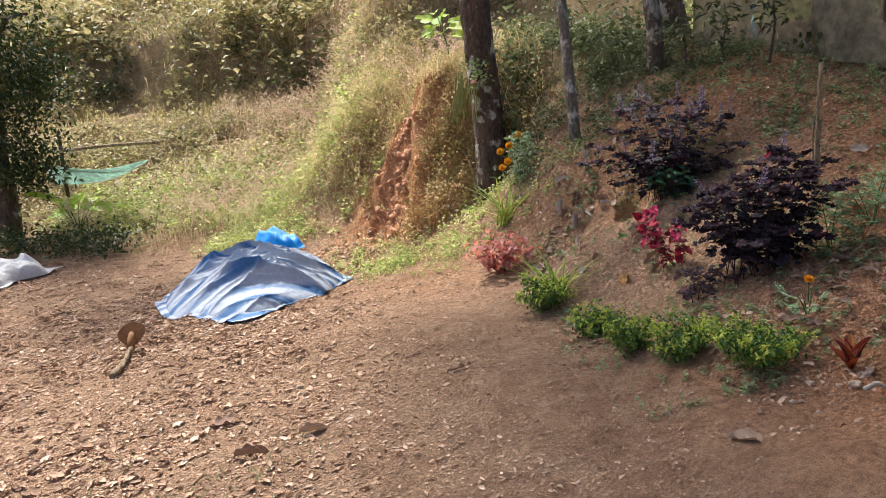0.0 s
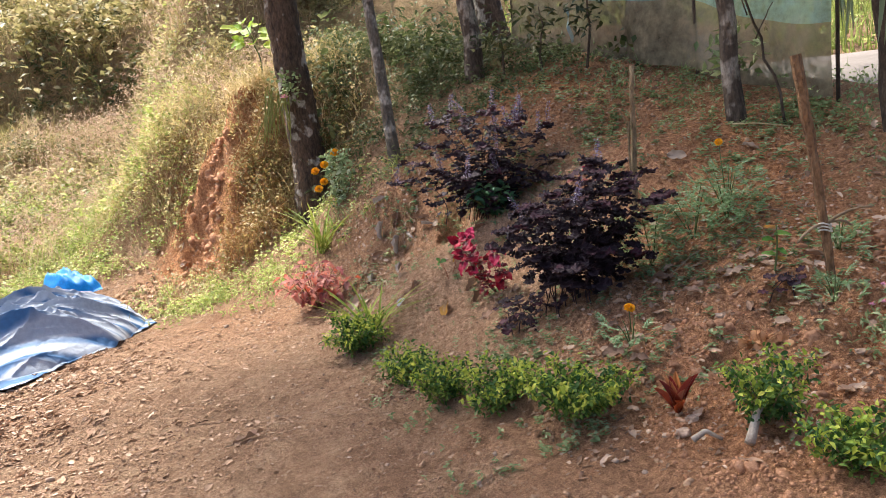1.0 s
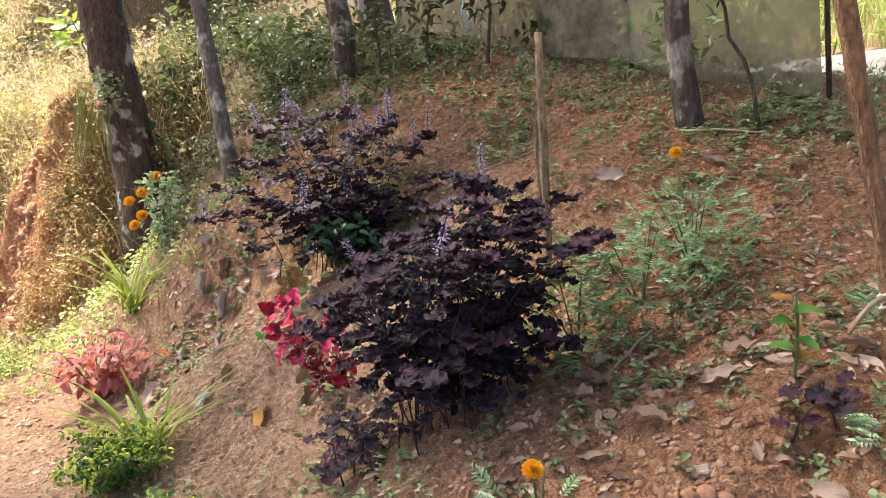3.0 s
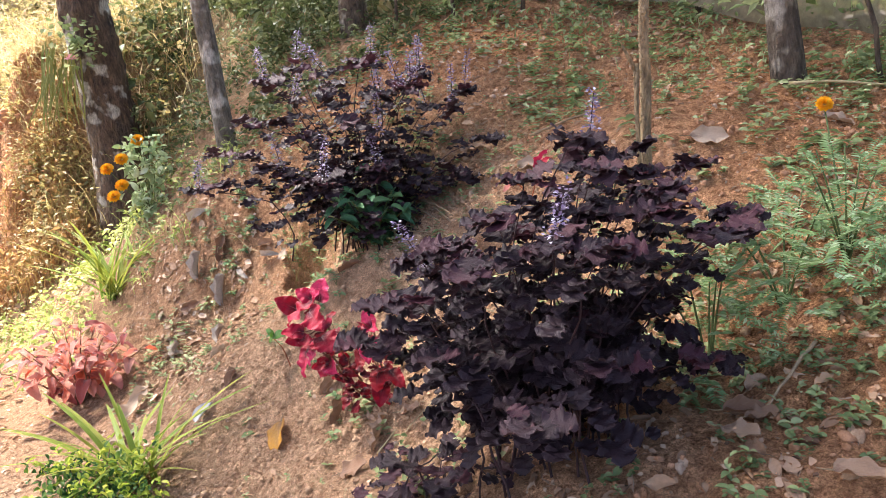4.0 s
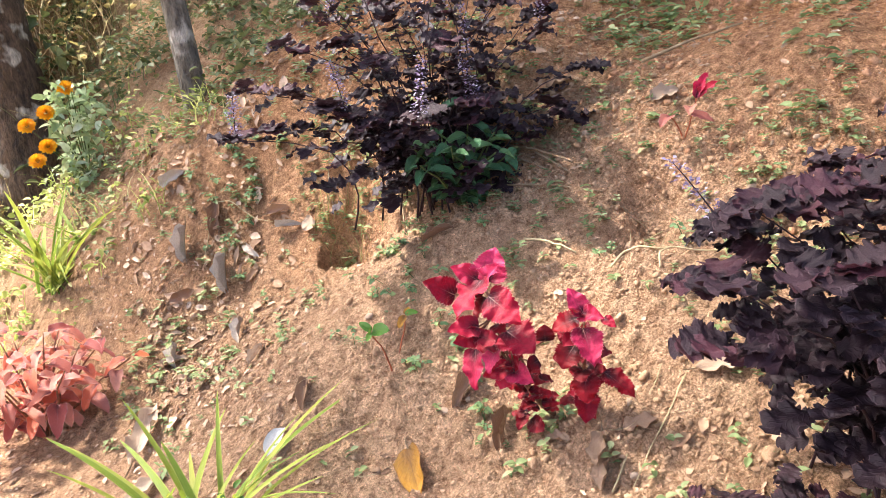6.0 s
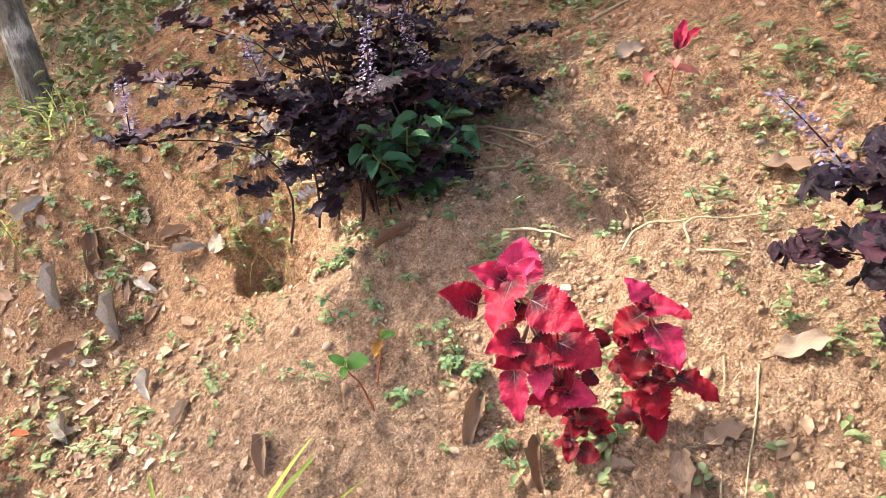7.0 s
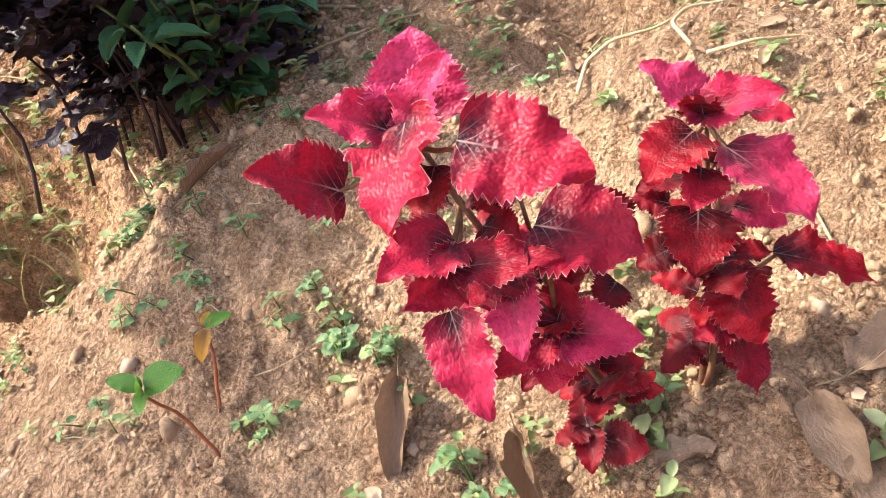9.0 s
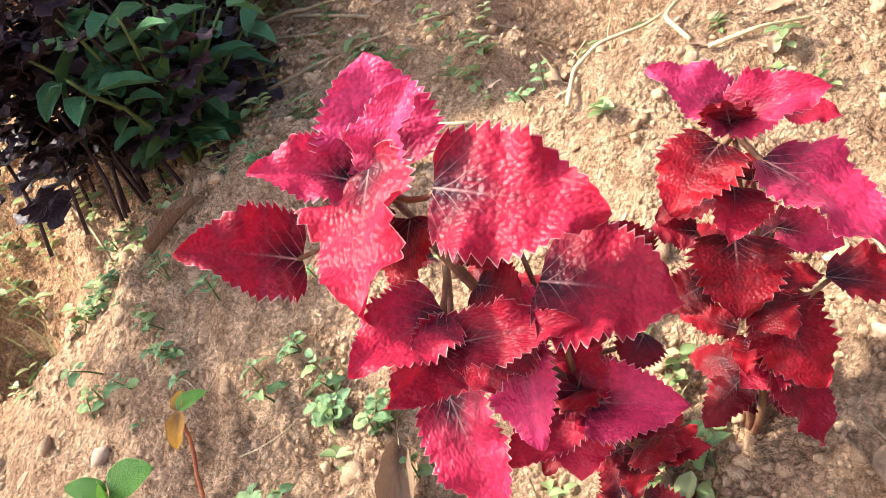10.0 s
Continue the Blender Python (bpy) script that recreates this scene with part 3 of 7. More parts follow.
def ground(x, y):
    x, y = np.asarray(x, float), np.asarray(y, float)
    z = rise(x, y) + 0.05 * (rough(x, y, 0.7, 1) - 0.5) + 0.025 * (rough(x, y, 0.22, 2) - 0.5)
    bed = 1 / (1 + np.exp(-np.clip((x - 0.45) / 0.15, -30, 30)))
    z = z + bed * (0.03 * (rough(x, y, 0.1, 3) - 0.5) + 0.02 * (rough(x, y, 0.045, 4) - 0.5))
    z = z + (1 - bed) * (0.026 * (rough(x, y, 0.16, 15) - 0.5) + 0.02 * (rough(x, y, 0.06, 16) - 0.5)) * (y < 9)
    dug = np.exp(-(((x - 2.35) / 0.6) ** 2 + ((y - 3.15) / 0.55) ** 2))
    z = z + dug * (0.09 * (rough(x, y, 0.17, 13) - 0.5) + 0.07 * (rough(x, y, 0.075, 14) - 0.5))
    lump = np.exp(-(((x - 1.45) / 0.8) ** 2 + ((y - 5.0) / 0.9) ** 2))
    z = z + lump * (0.026 * (rough(x, y, 0.032, 5) - 0.5) * (0.4 + 1.2 * rough(x, y, 0.15, 12)) + 0.014 * (rough(x, y, 0.016, 11) - 0.5))
    for cx, cy, rx, ry, deep in ((1.88, 4.99, 0.1, 0.1, 0.1), (1.92, 4.98, 0.06, 0.06, 0.06), (1.41, 5.84, 0.11, 0.13, 0.06), (1.34, 5.83, 0.07, 0.08, 0.11), (1.4, 5.66, 0.09, 0.07, 0.05), (1.99, 3.17, 0.09, 0.07, 0.07)):
        d = np.hypot((x - cx) / rx, (y - cy) / ry) + 0.9 * (rough(x, y, 0.06, 9) - 0.5)
        z = z - deep / (1 + np.exp(np.clip((d - 0.95) * 9, -30, 30)))
    scarp = np.exp(-(((x + 0.7) / 0.7) ** 2 + ((y - 9.2) / 0.9) ** 2))
    wild = np.clip((y - 10.2 + 0.1 * x) / 1.5, 0, 1)
    z = z + wild * (0.45 * (rough(x, y, 1.5, 7) - 0.5) + 0.25 * (rough(x, y, 0.55, 8) - 0.5))
    return z + scarp * (0.6 * (rough(x, y, 0.3, 5) - 0.5) + 0.34 * (rough(x, y, 0.13, 6) - 0.5))


def spaced(stops):
    """Grid lines from (start, step) pairs up to the last start."""
    out = []
    for (a, step), (b, _) in zip(stops, stops[1:]):
        out += list(np.linspace(a, b, max(1, round((b - a) / step)), endpoint=False))
    return np.array(out + [stops[-1][0]])


def build_ground():
    xs = spaced([(-90, 8), (-20, 1.2), (-8, 0.3), (-3.2, 0.075), (-1.7, 0.035), (0.0, 0.03), (0.6, 0.02), (1.0, 0.0085), (1.95, 0.02), (2.9, 0.05), (4.6, 0.3), (9, 1.2), (20, 8), (90, 1)])
    ys = spaced([(-60, 6), (-6, 0.7), (0.6, 0.05), (2.5, 0.025), (3.9, 0.022), (4.45, 0.009), (5.5, 0.02), (6.2, 0.06), (8.2, 0.04), (10, 0.08), (11, 0.25), (20, 1), (34, 8), (120, 1)])
    X, Y = np.meshgrid(xs, ys, indexing="ij")
    Z = ground(X, Y)
    me = fast_mesh("ground", np.stack([X, Y, Z], -1).reshape(-1, 3), grid_tris(len(xs), len(ys))[:, ::-1], SOIL)
    blob = lambda cx, cy, rx, ry: np.exp(-(((X - cx) / rx) ** 2 + ((Y - cy) / ry) ** 2))
    clay = np.clip(2.2 * blob(-0.75, 9.0, 0.6, 0.8) + 1.4 * blob(2.0, 6.4, 0.7, 0.45) + 1.3 * blob(2.4, 3.1, 1.0, 1.0) + 1.2 * blob(2.6, 4.9, 0.9, 1.0) + 0.2 * blob(0.9, 6.2, 0.5, 0.6) + 0.35 * blob(-0.2, 6.3, 0.8, 0.9) + 1.3 * blob(1.88, 5.0, 0.2, 0.2) + 0.8 * blob(1.37, 5.86, 0.22, 0.17), 0, 1)
    # paler soil on the bank; the yard's blobs also put sunlight into the colour
    pale = np.clip(1.3 * blob(1.5, 5.0, 0.8, 0.9) + 0.9 * blob(-2.4, 3.0, 1.5, 1.3) + 0.6 * blob(-0.6, 5.6, 0.9, 0.7) + 0.3 * blob(2.2, 3.3, 0.5, 0.5), 0, 1)
    green = np.clip((Y - 10.4 + 0.1 * X) / 0.8, 0, 1) * (1 - 0.8 * np.clip(clay, 0, 1)) + 0.8 * blob(1.2, 8.6, 1.4, 0.9)
    for key, values in (("clay", clay), ("pale", pale), ("green", np.clip(green, 0, 1))):
        me.attributes.new(key, "FLOAT", "POINT").data.foreach_set("value", values.ravel().astype(np.float32))
    thing("ground", (0, 0, 0), "bare ochre earth yard rising into a sloping garden bank and grassy hillside", "ground", kind="structure", me=me)


def slope_up(x, y, e=0.05):
    dx, dy = (rise(x + e, y) - rise(x - e, y)) / (2 * e), (rise(x, y + e) - rise(x, y - e)) / (2 * e)
    return unit(np.stack([-dx, -dy, np.ones_like(dx)], -1))


def on(x, y, dz=0.0):
    return (x, y, float(ground(x, y)) + dz)


def spread(n, x0, x1, y0, y1, keep=None):
    """Random spots on the ground; keep(x, y) gives their share from 0 to 1."""
    x, y = rng.uniform(x0, x1, n), rng.uniform(y0, y1, n)
    if keep is not None:
        k = rng.uniform(0, 1, n) < keep(x, y)
        x, y = x[k], y[k]
    return np.stack([x, y, ground(x, y)], 1)


build_ground()


def build_road():
    """A pale concrete lane behind the net, laid on the ground."""
    a, d = np.array([3.0, 7.6]), np.array([0.54, -0.84])
    across = np.array([0.84, 0.54])
    s, w = np.linspace(-0.4, 8, 60), np.linspace(0.0, 2.6, 8)
    S, W = np.meshgrid(s, w, indexing="ij")
    P = a + S[..., None] * d + W[..., None] * across
    z = rise(P[..., 0], P[..., 1]) + 0.05
    v = np.stack([P[..., 0], P[..., 1], np.maximum(z, rise(P[..., 0], P[..., 1]) + 0.035)], -1).reshape(-1, 3)
    low = v - [0, 0, 0.12]
    f = grid_tris(60, 8)
    vv, ff = join((v, f[:, ::-1]), (low, f))
    thing("road", (0, 0, 0), "pale concrete lane behind the garden net", "road", kind="structure", me=fast_mesh("road", vv, ff, CONCRETE))


build_road()


# ---- trees ----
def crown_mesh(centres, size, count, leaf, mat, squash=0.7, name="crown"):
    """Leaves in clumps round several centres, thin towards the outside."""
    c = np.asarray(centres, float)
    pick = rng.integers(0, len(c), count)
    off = rng.normal(0, 1, (count, 3))
    off = unit(off) * (rng.uniform(0, 1, (count, 1)) ** 0.55)
    sub = rng.normal(0, 0.13, (count // 6 + 1, 3))
    p = c[pick, :3] + off * c[pick, 3:4] * size * [1, 1, squash] + sub[rng.integers(0, len(sub), count)]
    v, f = scatter(*LEAFLET, p, any_turn(count, 1.0), np.stack([rng.uniform(0.35, 0.55, count) * leaf, rng.uniform(0.7, 1.3, count) * leaf, np.full(count, leaf)], 1))
    return fast_mesh(name, v, f, mat)


def tree(label, foot, top, r0, r1, bark, clumps=(), count=0, leaf=0.1, limbs=(), tall=3.0, category="tree", name="tree", crown=None, rings=16):
    """A trunk through foot and top, carried on above to tall metres, with limbs and a crown."""
    foot, top = np.asarray(foot, float), np.asarray(top, float)
    root = thing(name, tuple(foot), label, category)
    d = top - foot
    end = d * (tall / d[2])
    n = rings
    s = np.linspace(-0.03, 1, n)
    k = np.linspace(0, 15, n)
    jog = rng.normal(0, 0.012, (16, 3))
    p = end * s[:, None] + np.stack([np.interp(k, np.arange(16), jog[:, i]) for i in range(3)], 1) * [1, 1, 0]
    r = r0 + (r1 - r0) * np.clip(s * tall / d[2], 0, 2.2)
    r = r * (1 + 0.25 * np.exp(-np.clip(s, 0, 1) * tall / 0.15))
    part("trunk", fast_mesh("trunk", *tube(p, r, 14 if n < 20 else 26, 0.035 if n < 20 else 0.04), bark), root)
    for a, b, w in limbs:
        q = end * a
        part("limb", fast_mesh("limb", *tube(bent(q, q + np.asarray(b), (0, 0, 0.15), 7, 0.03), np.linspace(w, w * 0.35, 7), 7), bark), root)
    if count:
        part("crown", crown_mesh(clumps, 1.0, count, leaf, crown or CROWN), root)
    return root


# a wide thin unseen canopy of small leaves, clumped to shade bank and yard
SHADE_CROWN = [(x + 0.07, y - 0.6, 6.5 + 0.5 * ((k * 7) % 5) / 5, 0.62) for k, (x, y) in enumerate((-2.5 + 0.55 * i, -0.9 + 0.6 * j) for i in range(6) for j in range(7)) if math.hypot(x + 1.55, y - 1.05) > 0.74 and math.hypot(x + 1.42, y - 0.85) > 0.82]
# further clumps added out of view where the ground needs more shade
SHADE_CROWN += [(-2.03, 0.15, 6.6, 0.45), (-0.68, -0.15, 6.7, 0.45), (-0.68, 0.42, 6.6, 0.42)]
SHADE_CROWN += [(x + 0.07, y - 0.6, 6.6, 0.8) for x, y in ((-3.2, -2.6), (-2.4, -2.2), (-1.6, -2.4), (-0.9, -1.8), (-2.6, -3.2), (-1.7, -3.2), (0.9, 0.4), (1.0, 1.4), (1.5, 0.7), (0.6, 2.3), (-0.5, -2.7), (-0.3, -1.7), (-1.2, -1.5), (-0.4, -3.3), (-3.3, -2.0), (-3.4, -3.2), (-1.2, -3.9), (-2.2, -3.9), (-2.4, -2.2), (-1.6, -2.4), (-0.5, -2.7), (-1.7, -3.2), (-2.8, -1.5), (-2.3, -1.3), (-1.9, -1.5), (-3.3, -0.8), (-2.4, -1.8), (-3.2, 0.2), (-2.9, -0.2), (-3.3, 0.7))]
big = tree("leaning tree with dark bark and pale lichen patches, on the bank", (0.33, 8.2, 0.5), (0.27, 8.24, 2.75), 0.165, 0.148, BARK_DARK, SHADE_CROWN, 68000, 0.063, [(0.72, (-1.6, -0.9, 2.2), 0.08), (0.76, (-1.8, 1.2, 2.0), 0.08), (0.85, (-1.0, 2.3, 1.2), 0.06), (0.9, (-2.6, -1.8, 1.0), 0.06)], 6.2, rings=150)
tree("slim pale tree trunk with lichen, on the bank", (1.07, 6.83, 0.95), (1.02, 6.86, 2.4), 0.052, 0.042, BARK_PALE, [(0.1, -0.3, 4.6, 1.1), (0.9, -0.8, 4.9, 1.0)], 600, 0.16, [(0.9, (0.5, -0.3, 0.6), 0.03)], 4.2)
tree("slender brown tree trunk standing in undergrowth", (1.87, 7.28, 1.62), (1.84, 7.32, 2.4), 0.08, 0.07, BARK_BLOTCH, [(0.2, -0.6, 4.6, 1.2)], 600, 0.16, [(0.9, (0.4, -0.4, 0.7), 0.04)], 4.0)
tree("thick dark tree trunk behind the undergrowth", (2.38, 8.3, 1.75), (2.2, 8.3, 2.5), 0.16, 0.13, BARK_DARK, [(0.0, -0.6, 4.4, 1.4), (1.2, 0.2, 4.6, 1.3)], 800, 0.17, [(0.8, (0.9, 0, 0.8), 0.06)], 4.0)
tree("tree trunk blotched grey and brown near the net", (3.12, 5.13, 1.15), (3.05, 5.15, 1.98), 0.054, 0.05, BARK_BLOTCH, [(0.1, -0.2, 4.3, 1.2), (0.8, 0.7, 4.4, 1.0)], 500, 0.16, [(0.85, (0.5, 0.3, 0.6), 0.03)], 3.8)
tree("grey tree trunk by the net with a climbing plant", (3.1, 6.72, 1.6), (3.12, 6.75, 2.35), 0.075, 0.07, BARK_PLAIN, [(0.2, -0.2, 4.3, 1.2)], 500, 0.16, [(0.85, (0.5, 0.3, 0.6), 0.03)], 3.8)
tree("small tree with dense dark leaves at the yard's edge", (-6.9, 11.0, 0.0), (-6.95, 11.1, 2.5), 0.17, 0.12, BARK_DARK, [(0.35, 0, 1.6, 0.75), (0.55, -0.2, 1.1, 0.5), (0.8, 0, 2.4, 0.6), (-0.5, 0.2, 2.6, 1.1), (0.35, -0.1, 3.1, 0.85), (0.5, 0.2, 4.1, 0.95), (-0.6, 0, 4.2, 1.1), (0.3, 0.0, 2.2, 0.7), (0.9, -0.6, 6.3, 1.2), (-0.3, 0.3, 6.3, 1.3), (1.8, -0.5, 6.6, 0.9), (1.2, -1.6, 6.4, 1.1)], 12000, 0.095, [(0.95, (1.4, -0.6, 1.0), 0.05), (0.5, (0.8, 0, 0.6), 0.05), (0.55, (-0.8, 0.2, 0.7), 0.05), (0.8, (0.4, 0.1, 0.8), 0.04)], 5.4)


def palm():
    root = thing("palm_tree", (3.62, 4.42, 1.0), "young palm with a brown trunk and long drooping striped fronds", "palm tree")
    part("trunk", fast_mesh("trunk", *tube(bent((0, 0, -0.05), (-0.06, 0.05, 1.08), (0, 0, 0), 12, 0.006), np.linspace(0.05, 0.045, 12), 12, 0.09), BARK_PLAIN), root)
    kinds = leaf_meshes("leaflet", STRAP_PALE, [dict(n=6, across=2, peak=0.3, fall=0.7, fold=0.015, droop=d) for d in (0.1, 0.25)])
    a = np.array([-0.09, 0.06, 1.02])
    for k, (dx, dy, dz) in enumerate([(-0.1, -0.95, 0.1), (0.4, -0.75, 0.15), (0.85, -0.2, 0.2), (-0.5, 0.3, 0.6), (0.3, 0.7, 0.5), (0.25, -1.2, -0.1)]):
        rib = bent(a, a + [dx, dy, dz], (0, 0, 0.2), 12)
        fr = part("frond", fast_mesh("frond", *tube(rib, np.linspace(0.014, 0.004, 12), 5), STEM_GREEN), root)
        for i in range(2, 12):
            for side in (-1, 1):
                out = np.cross([dx, dy, 0], [0, 0, side]) / np.hypot(dx, dy)
                tip = rib[i] + out * 0.12 + np.array([dx, dy, 0]) * 0.12 + [0, 0, -0.5 - 0.15 * rng.random()]
                put_leaf(fr, kinds[i % 2], rib[i], tip, 0.034, (dx * 0.3, dy * 0.3, 1), "leaflet")


STRAP_PALE = leaf_veined("palm_leaflet", [(0.14, 0.2, 0.11), (0.22, 0.28, 0.15), (0.3, 0.36, 0.2)], (0.1, 0.15, 0.08), (0.42, 0.45, 0.3), 0.3, 0.4, 0.8, 0.3, 0.1)
palm()


def sapling(foot, top, r, label):
    root = thing("sapling", foot, label, "sapling", "thin saplings by the net")
    e = np.subtract(top, foot)
    part("stem", fast_mesh("stem", *tube(bent((0, 0, -0.03), e, (0.03, 0, 0), 10, 0.012), np.linspace(r, r * 0.6, 10), 6), BARK_PLAIN), root)
    for s, b in ((0.55, (0.14, 0.05, 0.2)), (0.7, (-0.12, 0.02, 0.18))):
        part("twig", fast_mesh("twig", *tube(bent(e * s, e * s + np.array(b), (0, 0, 0.02), 5, 0.01), np.linspace(r * 0.5, r * 0.2, 5), 5), BARK_PLAIN), root)


sapling(on(3.27, 4.88), (3.0, 4.95, 2.1), 0.009, "thin bare sapling with crooked twigs")


def stake():
    f = np.array(on(2.19, 4.55))
    root = thing("stake", tuple(f), "weathered bamboo stake with a frayed split, pushed into the bank", "stake")
    e = np.array([2.216, 4.5, 1.6]) - f
    part("pole", fast_mesh("pole", *tube(bent((0, 0, -0.05), e, (0.006, 0, 0), 12, 0.003), np.linspace(0.017, 0.013, 12), 9, 0.05), WOOD_OLD), root)
    k = e * 0.62
    part("splinter", fast_mesh("splinter", *tube(bent(k + [-0.02, -0.01, 0], k + [-0.07, -0.02, 0.09], (0, 0, 0), 4), [0.007, 0.006, 0.004, 0.002], 5), WOOD_OLD), root)
    part("split_strip", fast_mesh("split_strip", *tube(bent(k + [-0.024, -0.012, 0.03], k + [-0.024, -0.012, -0.32], (-0.006, 0, 0), 7), np.linspace(0.008, 0.004, 7), 5), WOOD_OLD), root)


stake()


def post():
    f = np.array(on(2.59, 3.39))
    root = thing("garden_post", tuple(f), "leaning split wooden post bound with pale string", "post")
    e = np.array([2.455, 3.4, 1.545]) - f
    p = bent((0, 0, -0.08), e, (0.008, 0, 0), 14, 0.002)
    v, ff = tube(p, np.linspace(0.017, 0.021, 14), 6, 0.06)
    part("pole", fast_mesh("pole", v, ff, WOOD_RED, False), root)
    for z in (0.215, 0.228, 0.241):
        c = e * (z / e[2])
        a = np.linspace(0, 2 * np.pi, 15)
        ring = np.stack([c[0] + 0.025 * np.cos(a), c[1] + 0.025 * np.sin(a), c[2] + 0.006 * np.sin(a * 2)], 1)
        part("string", fast_mesh("string", *tube(ring, np.full(15, 0.0035), 5), STRING), root, "pale string wound round the post")
    c = e * 0.26
    for b in ((0.17, -0.05, 0.06), (-0.14, -0.04, -0.05), (0.13, 0.02, -0.02)):
        part("twig", fast_mesh("twig", *tube(bent(c, c + np.array(b), (0, 0, 0.02), 5), np.linspace(0.008, 0.004, 5), 5), TWIG), root)


post()


# ---- net fence ----
def net_panel(a, b, tall, low, label, rows=14, cols=40):
    """A hanging sheet of shade net between two points, gently bellied, with a teal top band and posts."""
    a, b = np.asarray(a, float), np.asarray(b, float)
    s, h = np.linspace(0, 1, cols), np.linspace(0, 1, rows)
    S, H = np.meshgrid(s, h, indexing="ij")
    P = a[:2] + S[..., None] * (b[:2] - a[:2])
    side = np.array([-(b - a)[1], (b - a)[0]]) / np.linalg.norm((b - a)[:2])
    belly = 0.05 * np.sin(S * 9 + H * 3) * (1 - H) + 0.03 * np.sin(S * 31) * (1 - H) + 0.02 * np.sin(S * 17 + H * 9)
    P = P + belly[..., None] * side
    base = rise(P[..., 0], P[..., 1]) + low + 0.04 * np.sin(S * 13)
    topz = np.max(base, 0, keepdims=True).max() * 0.0 + base + tall
    Z = base * (1 - H) + topz * H
    v = np.stack([P[..., 0], P[..., 1], Z], -1).reshape(-1, 3)
    root = thing("net_fence", (0, 0, 0), label, "fence", "net fences beside the lane")
    cut = int(rows * 0.22)
    grid = v.reshape(cols, rows, 3)
    part("net", fast_mesh("net", grid[:, : cut + 1].reshape(-1, 3), grid_tris(cols, cut + 1), NET), root, "grey-green see-through shade net")
    part("net_band", fast_mesh("net_band", grid[:, cut:].reshape(-1, 3), grid_tris(cols, rows - cut), NET_TEAL), root, "faded teal shade net band")
    for i in range(0, cols, 13):
        q = grid[i]
        part("fence_post", fast_mesh("fence_post", *tube(bent(q[0] + np.r_[side, 0] * 0.05 - [0, 0, 0.2], q[-1] + np.r_[side, 0] * 0.05 + [0, 0, 0.1], (0, 0, 0), 6, 0.01), np.full(6, 0.012), 7), BARK_PLAIN), root)
    return root


net_panel((2.3, 7.75), (3.6, 4.92), 1.9, 0.03, "grey-green shade net fence with a faded teal upper band")
net_panel((3.86, 4.62), (4.6, 3.2), 1.9, 0.02, "grey-green shade net fence beside the palm", 14, 27)


def ribbon():
    s = np.linspace(0, 1, 12)
    c = np.stack([2.55 + 0.03 * s, 6.76 + 0 * s, 2.16 - 0.27 * s], 1) + 0.012 * np.stack([np.sin(s * 9), np.cos(s * 7), 0 * s], 1)
    w = np.stack([0.016 * np.cos(s * 4), 0.016 * np.sin(s * 4), 0 * s], 1)
    v, f = np.stack([c - w, c + w], 1).reshape(-1, 3), grid_tris(12, 2)
    vv, ff = join((v, f), (v + [0.0015, 0.0015, 0], f[:, ::-1]))
    thing("ribbon", (0, 0, 0), "torn pale blue strip hanging from the net", "ribbon", me=fast_mesh("ribbon", vv, ff, plain("ribbon_cloth", (0.35, 0.5, 0.55), (0.6, 0.66, 0.55), 8)))


ribbon()


